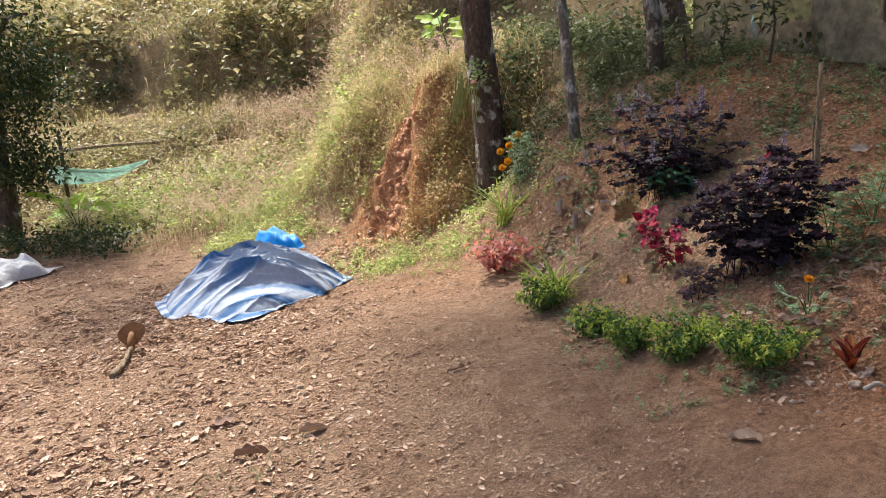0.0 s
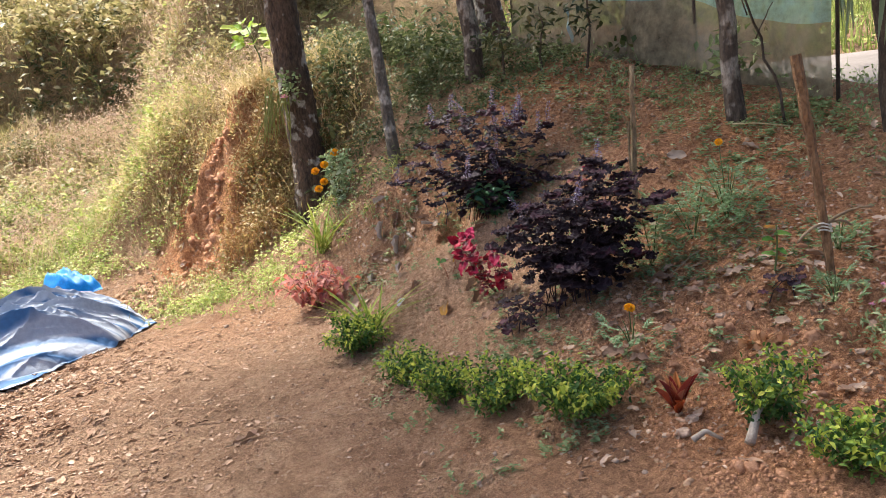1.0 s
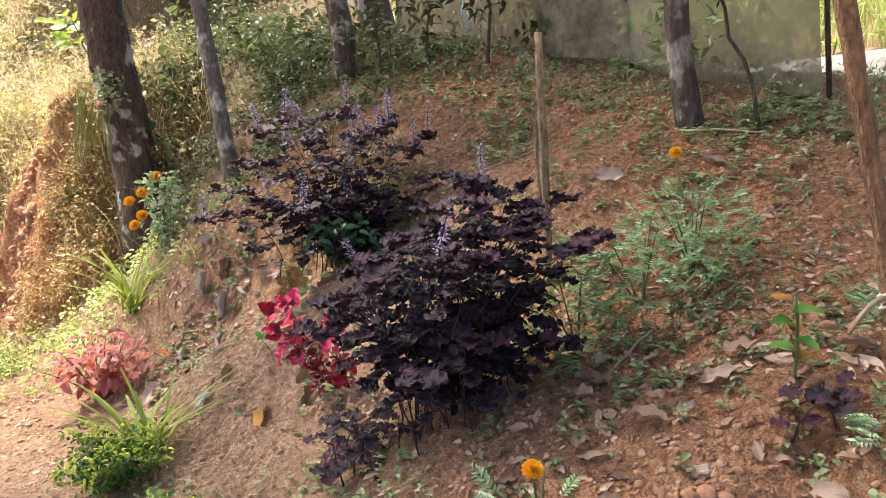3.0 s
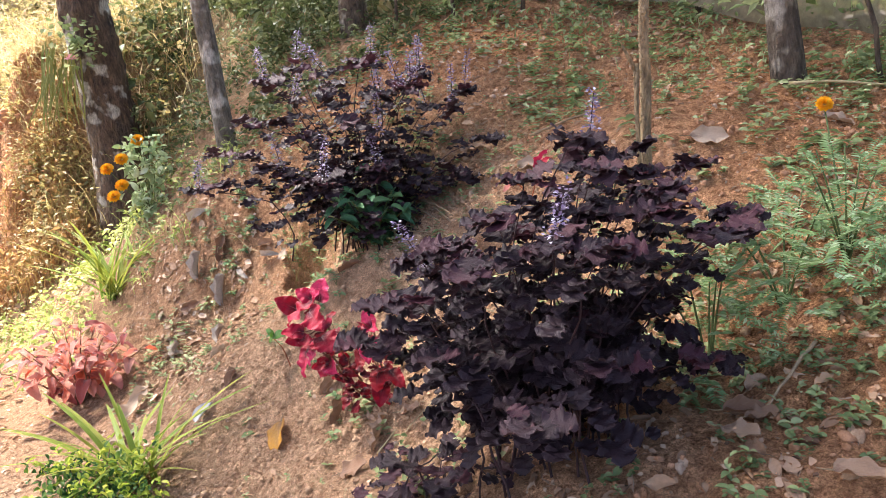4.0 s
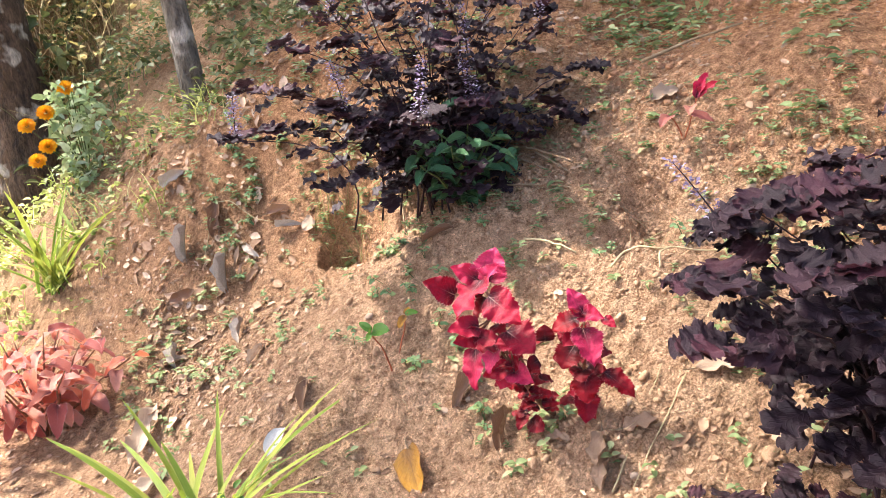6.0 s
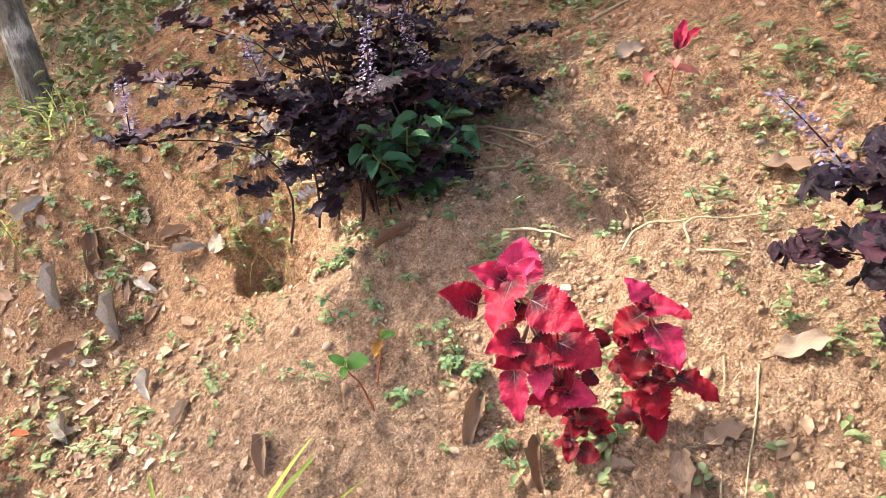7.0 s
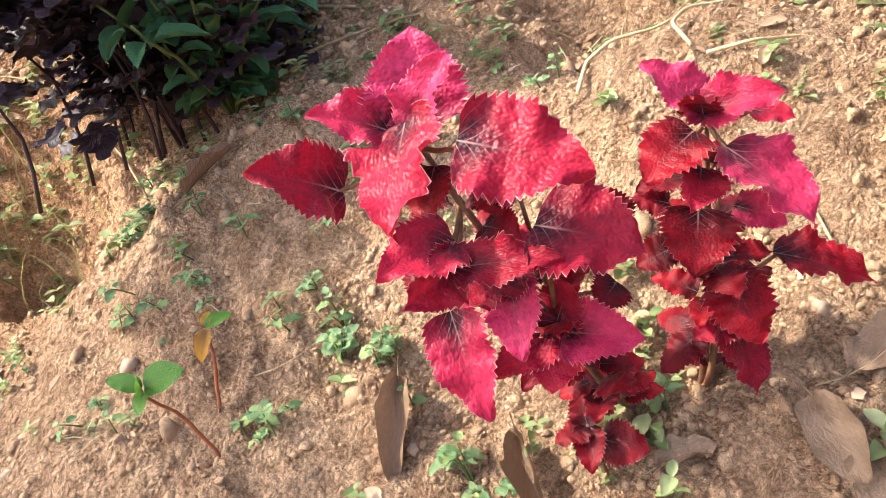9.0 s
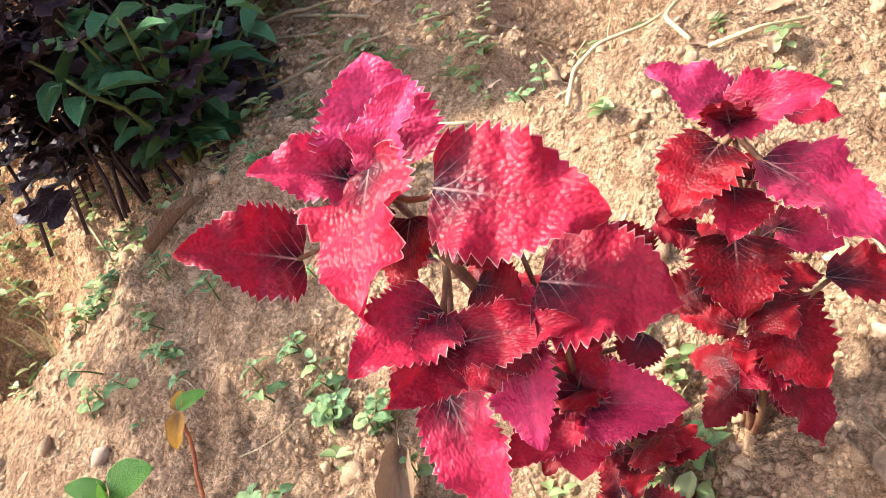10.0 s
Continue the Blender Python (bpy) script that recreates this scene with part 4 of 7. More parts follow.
# ---- yard things ----
def tarpaulin():
    """A crumpled tarpaulin thrown over a low heap: four uneven corners, a dome and many folds."""
    n = 250
    s = np.linspace(-1, 1, n)
    U, V = np.meshgrid(s, s, indexing="ij")
    U, V = U * np.sqrt(1 - 0.27 * V**2), V * np.sqrt(1 - 0.27 * U**2)
    L, F, R, B = (np.array(q) for q in ((-2.98, 6.6), (-1.6, 5.4), (-0.92, 7.25), (-2.4, 8.6)))
    a, b = (U + 1) / 2, (V + 1) / 2
    P = ((1 - a) * (1 - b))[..., None] * L + (a * (1 - b))[..., None] * F + (a * b)[..., None] * R + ((1 - a) * b)[..., None] * B
    edge = 0.05 * np.stack([np.sin(V * 7 + 1) * np.abs(U) ** 6, np.sin(U * 6) * np.abs(V) ** 6], -1)
    P = P + edge
    x, y = P[..., 0], P[..., 1]
    dome = np.clip(1 - (np.abs(U) ** 2.4 + np.abs(V - 0.05) ** 2.4), 0, 1)
    along, cross = 0.91 * x + 0.42 * y, -0.42 * x + 0.91 * y
    warp = cross + 0.12 * along + 0.06 * np.sin(along * 2.1 + 1) + 0.16 * rough(x, y, 0.7, 14) + 0.03 * rough(x, y, 0.2, 15)
    # many slack folds, each a bent ridge that is steeper on one side
    fr = np.random.default_rng(5)
    fold = 0.0
    for _ in range(46):
        i, j = fr.integers(12, n - 12, 2)
        turn, phase = math.atan2(0.42, 0.91) + fr.normal(0, 0.38), fr.uniform(0, 6)
        dx, dy = math.cos(turn), math.sin(turn)
        u, w = (x - x[i, j]) * dx + (y - y[i, j]) * dy, (y - y[i, j]) * dx - (x - x[i, j]) * dy
        w = w + 0.05 * np.sin(u * 3.5 + phase)
        broad = fr.uniform(0.03, 0.1)
        fold = fold + fr.uniform(0.025, 0.085) * np.exp(-np.abs(w) / np.where(w > 0, broad, broad * 0.4)) * np.exp(-((u / fr.uniform(0.25, 0.9)) ** 4))
    z = rise(x, y) + 0.02 + 0.22 * dome**0.8 + fold * (0.35 + 0.8 * dome) + 0.02 * np.abs(rough(x, y, 0.14, 9) - 0.5) + 0.012 * np.abs(rough(x, y, 0.05, 10) - 0.5)
    low = np.maximum(np.abs(U), np.abs(V)) ** 10
    z = z - 0.035 * low
    z = np.maximum(z, ground(x, y) + 0.008)
    v = np.stack([x, y, z], -1).reshape(-1, 3)
    f = grid_tris(n, n)
    vv, ff = join((v, f), (v - [0, 0, 0.006], f[:, ::-1]))
    me = fast_mesh("tarpaulin", vv, ff, TARP, False)
    # stripes along the folds: blue weave, and fold shading put into the colour
    blue = np.clip(0.25 + 0.5 * (0.5 - 0.5 * np.cos(warp * 17.0 * 2 + 2.2)) * rough(along * 0.3, cross * 2.2, 0.35, 19) * 1.7, 0, 1)
    me.attributes.new("blue", "FLOAT", "POINT").data.foreach_set("value", np.tile(blue.ravel(), 2).astype(np.float32))
    root = thing("tarpaulin", (0, 0, 0), "crumpled blue-grey tarpaulin spread over a low heap in the yard", "tarpaulin", me=me)
    k = np.linspace(-1, 1, 22)
    U, V = np.meshgrid(k, k, indexing="ij")
    d = np.clip(1 - U**2 - V**2, 0, 1)
    c = np.array([-2.02, 8.1])
    x, y = c[0] + 0.26 * U - 0.08 * V, c[1] + 0.2 * V
    z = 0.17 + 0.13 * np.sqrt(d) * (1 - 0.5 * U) + 0.07 * (1 - np.abs(np.sin(5 * U + 3 * V))) * d**0.3 + 0.06 * rough(x, y, 0.12, 3)
    v, f = np.stack([x, y, z], -1).reshape(-1, 3), grid_tris(22, 22)
    me = fast_mesh("folded_corner", *join((v, f), (v - [0, 0, 0.005], f[:, ::-1])), LINING)
    part("folded_corner", me, root, "bright blue turned-up corner")


tarpaulin()


def hoe():
    a, b = np.array(on(-2.16, 4.55, 0.03)), np.array(on(-2.34, 5.22, 0.05))
    root = thing("hoe", tuple(a), "rusty hoe with a rough wooden handle lying on the yard", "hoe")
    e = b - a
    part("handle", fast_mesh("handle", *tube(bent((0, 0, 0), e, (0.015, 0, 0), 10, 0.004), np.linspace(0.02, 0.016, 10), 8, 0.09), WOOD_OLD), root)
    n = 20
    t = np.linspace(0, 2 * np.pi, n, endpoint=False)
    side, up = unit(np.array([0.75, 0.35, 0.1])), unit(np.array([-0.12, 0.3, 0.9]))
    r = 1 + 0.12 * np.cos(2 * t)
    rim = e + np.array([0, 0.02, 0.09]) + (np.cos(t) * 0.088 * r)[:, None] * side + (np.sin(t) * 0.085 * (1 - 0.15 * np.sin(t)))[:, None] * up
    th = np.cross(side, up) * 0.003
    v = np.concatenate([rim + th, rim - th, [e + [0, 0.02, 0.09] + th * 3, e + [0, 0.02, 0.09] - th]])
    f = []
    for i in range(n):
        j = (i + 1) % n
        f += [(i, j, 2 * n), (n + j, n + i, 2 * n + 1), (i, n + i, n + j), (i, n + j, j)]
    part("blade", fast_mesh("blade", v, np.array(f), RUST, False), root, "rounded rusty steel blade")
    part("socket", fast_mesh("socket", *tube(bent(e * 0.93, e + [0, 0.02, 0.09], (0, 0, 0), 4), [0.028, 0.03, 0.028, 0.02], 8), RUST), root)


hoe()


def sack():
    n = 70
    s = np.linspace(-1, 1, n)
    U, V = np.meshgrid(s, s, indexing="ij")
    x, y = -5.62 + 0.5 * U + 0.1 * V + 0.06 * np.sin(V * 6), 8.5 + 0.6 * V + 0.05 * np.sin(U * 7)
    d = np.clip(1 - np.abs(U) ** 2.5 - np.abs(V) ** 2.5, 0, 1)
    z = rise(x, y) + 0.02 + 0.17 * d**0.6 * (0.7 + 0.5 * rough(x, y, 0.5, 3)) + (0.1 * (1 - np.abs(np.sin(4 * U + 3 * V + 4 * rough(x, y, 0.3, 6)))) ** 2 + 0.12 * np.abs(rough(x, y, 0.16, 7) - 0.5) + 0.05 * np.abs(rough(x, y, 0.07, 8) - 0.5)) * d**0.4
    v, f = np.stack([x, y, z], -1).reshape(-1, 3), grid_tris(n, n)
    vv, ff = join((v, f), (v - [0, 0, 0.008], f[:, ::-1]))
    thing("sack", (0, 0, 0), "crumpled off-white sack lying on the leaf litter", "sack", me=fast_mesh("sack", vv, ff, SACKCLOTH))


sack()


def sling():
    """A green net slung from a bamboo pole."""
    root = thing("slung_net", (-5.4, 11.4, 0.2), "pale green net slung from a bamboo pole at the slope's foot", "net")
    n, m = 30, 8
    S, H = np.meshgrid(np.linspace(0, 1, n), np.linspace(0, 1, m), indexing="ij")
    x = -1.1 + 1.6 * S
    drop = 0.34 * (1 - S) ** 0.8 * H + 0.02
    z = 0.98 - 0.06 * S - 0.25 * 4 * S * (1 - S) * 0.45 - drop
    y = 0.1 * np.sin(S * 5) + 0.3 * H
    v, f = np.stack([x, y, z], -1).reshape(-1, 3), grid_tris(n, m)
    vv, ff = join((v, f), (v + [0, 0.004, 0], f[:, ::-1]))
    part("net", fast_mesh("net", vv, ff, make_net("green_net", (0.5, 0.68, 0.6), 0.9)), root)
    part("pole", fast_mesh("pole", *tube(bent((-1.0, 0.3, 1.12), (0.6, 0.4, 1.14), (0, 0, 0.02), 10), np.full(10, 0.025), 8), WOOD_OLD), root)
    for x, r in ((-0.95, 0.03),):
        part("post", fast_mesh("post", *tube(bent((x, 0.33, -0.3), (x, 0.35, 1.44), (0, 0, 0), 6, 0.01), np.full(6, r), 8), BARK_PLAIN), root)


sling()


# ---- garden plants ----
COLEUS_LEAVES = leaf_meshes("coleus_leaf", COLEUS, [dict(n=80, across=10, peak=0.36, fall=0.86, teeth=0.1, count=15, fold=f, droop=0.0, wave=w, arch=a, quilt=0.018) for f, a, w in ((0.1, 0.05, 0.05), (0.16, 0.1, 0.06), (0.05, 0.03, 0.07))])
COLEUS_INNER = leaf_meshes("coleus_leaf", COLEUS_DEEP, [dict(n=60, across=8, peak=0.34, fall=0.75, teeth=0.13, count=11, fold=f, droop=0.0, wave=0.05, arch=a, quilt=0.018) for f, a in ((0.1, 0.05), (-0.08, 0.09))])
PURPLE_LEAVES = leaf_meshes("purple_leaf", PURPLE, [dict(n=60, across=4, peak=0.42, fall=0.4, teeth=-0.2, count=c, fold=0.05, droop=d, wave=w) for d, w, c in ((0.13, 0.07, 7.4), (0.22, 0.1, 6.5), (0.03, 0.08, 8.2))])
PINK_LEAVES = leaf_meshes("pink_leaf", PINKRED, [dict(n=12, across=4, peak=0.45, fall=0.75, teeth=0.08, count=7, fold=0.14, droop=d, wave=0.03) for d in (0.25, 0.5)])
STRAPS = leaf_meshes("strap_leaf", STRAP, [dict(n=16, across=2, peak=0.16, fall=0.5, fold=0.012, droop=d) for d in (0.3, 0.55, 0.85)])
GREEN_LEAVES = leaf_meshes("green_leaf", LUSH, [dict(n=12, across=4, peak=0.45, fall=0.65, fold=0.14, droop=d, wave=0.02) for d in (0.15, 0.35)])
LIME_LEAVES = leaf_meshes("lime_leaf", leaf_veined("broad_lime_leaf", [(0.24, 0.4, 0.04), (0.38, 0.52, 0.06), (0.52, 0.6, 0.1)], (0.2, 0.34, 0.04), (0.6, 0.66, 0.2), 0.4, 0.4, 0.95, 0.2, 0.3), [dict(n=12, across=4, peak=0.45, fall=0.6, fold=0.12, droop=d, wave=0.03) for d in (0.1, 0.3)])
WAXY_LEAVES = leaf_meshes("waxy_leaf", BLUISH, [dict(n=12, across=4, peak=0.45, fall=0.7, fold=0.18, droop=d, wave=0.02) for d in (0.15, 0.4)])
LILY_LEAVES = leaf_meshes("cordyline_leaf", LILY, [dict(n=12, across=4, peak=0.5, fall=0.6, fold=0.2, droop=d) for d in (0.1, 0.25)])
LILY_LEAVES += leaf_meshes("cordyline_leaf", leaf_veined("orange_cordyline_leaf", [(0.5, 0.13, 0.03), (0.62, 0.24, 0.06), (0.4, 0.16, 0.1)], (0.3, 0.04, 0.03), (0.62, 0.3, 0.12), 0.3, 0.4, 0.85, 0.3, 0.2), [dict(n=12, across=4, peak=0.5, fall=0.6, fold=0.2, droop=0.15)])
YELLOW_LEAVES = leaf_meshes("yellow_leaf", YELLOWLEAF, [dict(n=12, across=4, peak=0.4, fall=0.6, fold=0.12, droop=0.2, wave=0.03)])
BROWN_LEAVES = leaf_meshes("dead_leaf", DEAD_DARK, [dict(n=16, across=6, peak=0.5, fall=0.6, fold=0.0, droop=d, wave=w, curl=c) for d, w, c in ((0.2, 0.07, 0.9), (-0.15, 0.08, 0.7), (0.22, 0.06, 1.2))])
DEAD_LEAVES = leaf_meshes("dead_leaf", DEAD, [dict(n=14, across=6, peak=0.5, fall=0.6, fold=0.0, droop=d, wave=w, curl=c) for d, w, c in ((0.1, 0.05, 0.7), (-0.1, 0.06, 0.5), (0.12, 0.04, 1.0), (-0.05, 0.07, 0.35))])

# red coleus: leaves as (base, tip, width), counted from the plant's foot
COLEUS_AT = np.array([1.45, 4.75, 0.45])
TALL_SHOOT = [
    ((-0.129, 0.016, 0.317), (-0.107, 0.017, 0.376), 0.064, (-0.6, -0.7, 0.35)),
    ((-0.142, 0.006, 0.312), (-0.123, -0.026, 0.356), 0.036),
    ((-0.150, 0.008, 0.319), (-0.222, -0.031, 0.274), 0.058),
    ((-0.192, 0.048, 0.293), (-0.247, 0.053, 0.331), 0.05, (-0.25, -0.85, 0.45)),
    ((-0.145, 0.030, 0.316), (-0.187, 0.054, 0.347), 0.040, (-0.3, -0.8, 0.5)),
    ((-0.162, -0.053, 0.306), (-0.140, -0.122, 0.272), 0.060),
    ((-0.186, -0.037, 0.248), (-0.242, -0.030, 0.254), 0.042),
    ((-0.187, -0.029, 0.233), (-0.236, -0.032, 0.229), 0.036),
    ((-0.191, -0.040, 0.233), (-0.164, -0.099, 0.226), 0.030),
    ((-0.178, -0.002, 0.188), (-0.199, -0.027, 0.122), 0.042),
]
LOW_SHOOT = [
    ((-0.141, -0.072, 0.237), (-0.122, -0.129, 0.209), 0.071),
    ((-0.114, -0.039, 0.254), (-0.128, -0.014, 0.264), 0.034),
    ((-0.153, -0.043, 0.208), (-0.196, -0.034, 0.206), 0.042),
    ((-0.154, -0.045, 0.205), (-0.182, -0.059, 0.162), 0.036),
    ((-0.142, -0.041, 0.205), (-0.121, -0.072, 0.218), 0.034),
    ((-0.128, -0.047, 0.155), (-0.158, -0.051, 0.119), 0.045),
    ((-0.129, -0.047, 0.153), (-0.175, -0.021, 0.139), 0.036),
    ((-0.128, -0.052, 0.148), (-0.114, -0.104, 0.138), 0.040),
    ((-0.124, -0.044, 0.154), (-0.116, -0.065, 0.187), 0.036),
]
INNER = [
    ((-0.144, 0.001, 0.285), (-0.173, -0.004, 0.255), 0.033),
    ((-0.119, -0.023, 0.264), (-0.132, -0.033, 0.243), 0.030),
    ((-0.141, -0.025, 0.239), (-0.138, -0.048, 0.230), 0.033),
    ((-0.171, 0.010, 0.224), (-0.194, 0.006, 0.206), 0.030),
    ((-0.081, -0.071, 0.163), (-0.103, -0.067, 0.155), 0.027),
    ((-0.062, -0.071, 0.200), (-0.057, -0.063, 0.227), 0.035),
    ((-0.104, -0.066, 0.207), (-0.132, -0.075, 0.191), 0.037),
]
SECOND = [
    ((-0.010, -0.130, 0.259), (-0.022, -0.102, 0.302), 0.040),
    ((-0.010, -0.131, 0.258), (-0.001, -0.182, 0.261), 0.037),
    ((-0.022, -0.124, 0.249), (-0.063, -0.107, 0.232), 0.047),
    ((-0.025, -0.149, 0.235), (-0.039, -0.199, 0.186), 0.058),
    ((-0.024, -0.125, 0.223), (-0.058, -0.130, 0.207), 0.040),
    ((-0.029, -0.118, 0.193), (-0.060, -0.123, 0.161), 0.055),
    ((0.024, -0.147, 0.246), (0.031, -0.172, 0.234), 0.021),
    ((-0.004, -0.134, 0.185), (0.002, -0.163, 0.167), 0.028),
    ((0.023, -0.142, 0.133), (0.047, -0.196, 0.098), 0.042),
    ((-0.005, -0.115, 0.128), (-0.017, -0.134, 0.081), 0.053),
    ((0.001, -0.100, 0.087), (-0.013, -0.119, 0.031), 0.052),
    ((0.002, -0.102, 0.086), (-0.024, -0.085, 0.083), 0.037),
    ((-0.023, -0.092, 0.199), (-0.033, -0.071, 0.209), 0.028),
    ((-0.028, -0.089, 0.164), (-0.045, -0.068, 0.158), 0.031),
    ((-0.014, -0.133, 0.222), (-0.012, -0.138, 0.238), 0.027),
]
SEEDLING = [
    ((-0.079, 0.002, 0.024), (-0.066, 0.012, 0.050), 0.022),
    ((-0.080, 0.003, 0.023), (-0.105, 0.018, 0.021), 0.026),
    ((-0.080, 0.002, 0.022), (-0.106, -0.011, -0.001), 0.024),
    ((-0.073, -0.004, 0.006), (-0.065, -0.041, -0.003), 0.034),
]


def coleus(label, foot, shoots, wide=1.16):
    """A red coleus: each shoot is a top point and its leaves, with stalks from the shoot's stem."""
    foot = np.asarray(foot, float)
    gz = float(ground(*(COLEUS_AT + foot)[:2])) - COLEUS_AT[2] - 0.02
    at = COLEUS_AT + [foot[0], foot[1], gz]
    root = thing("coleus_plant", tuple(at), label, "coleus plant", "red coleus plants")
    shift = COLEUS_AT - at
    for top, rows, meshes, young in shoots:
        top = np.asarray(top) + shift
        stem = bent((0, 0, 0), top, (0, 0, -0.02), 9)
        part("stem", fast_mesh("stem", *tube(stem, np.linspace(0.0036, 0.0024, 9), 7), STEM_COLEUS), root)
        for i, (b, t, w, *face) in enumerate(rows):
            b, t = np.asarray(b) + shift, np.asarray(t) + shift
            mid = (b + t) / 2
            n = unit(np.array([-0.45, -0.4, 0.5]) + 0.35 * unit(mid - stem[-1] + [0, 0, 0.03]) + rng.normal(0, 0.2, 3))
            n = unit(np.array(face[0])) if face else n
            put_leaf(root, meshes[i % len(meshes)], b - (t - b) * 0.05, t + (t - b) * 0.05, w * wide, n)
            near = stem[np.argmin(np.linalg.norm(stem - b, axis=1))]
            part("stalk", fast_mesh("stalk", *tube(bent(near, b, (0, 0, -0.004), 4), [0.0024, 0.002, 0.0018, 0.0016], 5), STEM_COLEUS), root)
        # young leaves in pairs up the stem
        for i in range(young):
            q = stem[3 + i * 5 // max(1, young - 1)] if young > 1 else stem[-1]
            a = i * 2.4 + rng.normal(0, 0.3)
            d = unit(np.array([math.cos(a) - 0.2, math.sin(a) - 0.2, rng.normal(0.1, 0.35)]))
            long = rng.uniform(0.026, 0.05)
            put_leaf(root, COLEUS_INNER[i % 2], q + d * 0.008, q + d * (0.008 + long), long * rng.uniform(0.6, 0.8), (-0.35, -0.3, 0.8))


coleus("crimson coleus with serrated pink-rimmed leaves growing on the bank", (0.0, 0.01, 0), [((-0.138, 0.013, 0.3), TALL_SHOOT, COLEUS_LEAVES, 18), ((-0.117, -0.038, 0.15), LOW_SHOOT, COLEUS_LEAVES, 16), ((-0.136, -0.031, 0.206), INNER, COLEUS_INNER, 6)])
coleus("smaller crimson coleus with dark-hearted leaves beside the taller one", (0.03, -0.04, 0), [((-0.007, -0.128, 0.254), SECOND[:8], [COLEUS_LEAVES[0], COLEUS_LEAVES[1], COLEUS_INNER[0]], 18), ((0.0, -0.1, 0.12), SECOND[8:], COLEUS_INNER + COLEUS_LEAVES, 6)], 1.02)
coleus("tiny dark red coleus seedling on bare soil", (-0.075, 0.0, 0), [((-0.078, 0.003, 0.025), SEEDLING, COLEUS_INNER, 0)])


def spike(parent, a, b, n=22):
    """A flower spike: a thin stem with whorls of pale lilac florets."""
    a, b = np.asarray(a, float), np.asarray(b, float)
    axis = bent(a, b, (0, 0, 0.004), 5)
    sp_ = part("flower_spike", fast_mesh("flower_spike", *tube(axis, np.linspace(0.0016, 0.0008, 5), 4), STEM_DARK), parent, "spike of pale lilac florets")
    t = np.repeat(np.linspace(0.12, 1, n), 7) + rng.normal(0, 0.012, 7 * n)
    k = len(t)
    ang = rng.uniform(0, 2 * np.pi, k)
    d = np.stack([np.cos(ang), np.sin(ang), rng.normal(0.1, 0.5, k)], 1)
    p = a + (b - a) * t[:, None] + d * (0.017 * (1.15 - 0.6 * t) * rng.uniform(0.1, 1.2, k))[:, None]
    part("bloom", fast_mesh("bloom", *scatter(*LEAFLET, p, turns_for(d, np.tile([0, 0, 1.0], (k, 1)) + rng.normal(0, 0.3, (k, 3))), np.stack([np.full(k, 0.007), rng.uniform(0.006, 0.011, k), np.full(k, 0.009)], 1)), LILAC), sp_)["kind"] = "stuff"


def purple_bush(label, foot, shoots, leaf, count, low=0.25, extra=0):
    """A bushy plant of dark frilled leaves in tiers: stems fan out from the foot to the shoots' tips."""
    root = thing("purple_bush", foot, label, "shrub", "dark purple shrubs")
    left, ps, ds, ns, ls = count, [], [], [], []
    for k, (x, y, z, flower) in enumerate(shoots):
        e = np.array([x, y, z])
        st = bent((rng.normal(0, 0.06) + 0.3 * x, rng.normal(0, 0.06) + 0.3 * y, -0.05), e, (-0.18 * x + rng.normal(0, 0.02), -0.18 * y + rng.normal(0, 0.02), 0.05), 10, 0.008)
        part("stem", fast_mesh("stem", *tube(st, np.linspace(0.003, 0.0011, 10), 6), STEM_DARK), root)
        per = max(4, round(left / (len(shoots) - k)))
        left -= per
        tier = max(2, int(np.linalg.norm(e) * (1 - low) / 0.085))
        total = per + extra
        for i in range(total):
            # the tip's rosette first, then lower tiers
            j = 0 if i < 0.3 * total else 1 + (i % tier)
            s = max(low, 1 - 0.9 * (1 - low) * j / tier - 0.02 * rng.random())
            u = s * 9
            q = st[int(u)] * (1 - u % 1) + st[min(9, int(u) + 1)] * (u % 1)
            a = i * 2.4 + rng.normal(0, 0.4) + k
            out = unit(np.array([math.cos(a), math.sin(a), rng.normal(0.1, 0.25)]) + 0.3 * unit(np.array([x, y, 0.0])))
            size = leaf * rng.uniform(0.6, 1.2) * (1.05 - 0.3 * s)
            gap = rng.uniform(0.0, 0.02) if j == 0 else rng.uniform(0.01, 0.07) * (1.3 - s)
            up = np.array([rng.normal(-0.12, 0.18), rng.normal(-0.16, 0.18), 1])
            if i < per:
                put_leaf(root, PURPLE_LEAVES[i % 3], q + out * gap, q + out * (gap + size), size * rng.uniform(0.8, 1.05), up)
            else:
                ps.append(q + out * gap * 1.5)
                ds.append(out)
                ns.append(up)
                ls.append(size * rng.uniform(0.6, 0.95))
        if flower:
            spike(root, st[-1], st[-1] + [rng.normal(0, 0.025), rng.normal(0, 0.025), 0.1 + 0.07 * rng.random()])
    if ps:
        # the small leaves of the side shoots
        L = np.array(ls)
        v, f, uv = leaf_shape(n=36, across=2, peak=0.4, fall=0.4, teeth=-0.2, count=6.4, fold=0.06, droop=0.18, wave=0.08)
        vv, ff = scatter(v, f, np.array(ps), turns_for(np.array(ds), np.array(ns)), np.stack([L * 0.9, L, L], 1))
        part("side_foliage", fast_mesh("side_foliage", vv, ff, PURPLE, True, np.tile(uv, (len(L), 1))), root)
    return root


def fan(n, rx, ry, h, tilt=(0, 0), flowers=0.0):
    """Shoot tips over a dome."""
    out = []
    for i in range(n):
        r, a = math.sqrt((i + 0.5) / n), i * 2.399963
        z = h * (0.55 + 0.45 * math.sqrt(max(0.0, 1 - 0.8 * r * r))) * rng.uniform(0.8, 1.08)
        out.append((rx * r * math.cos(a) + tilt[0], ry * r * math.sin(a) + tilt[1], z, rng.random() < flowers))
    return out


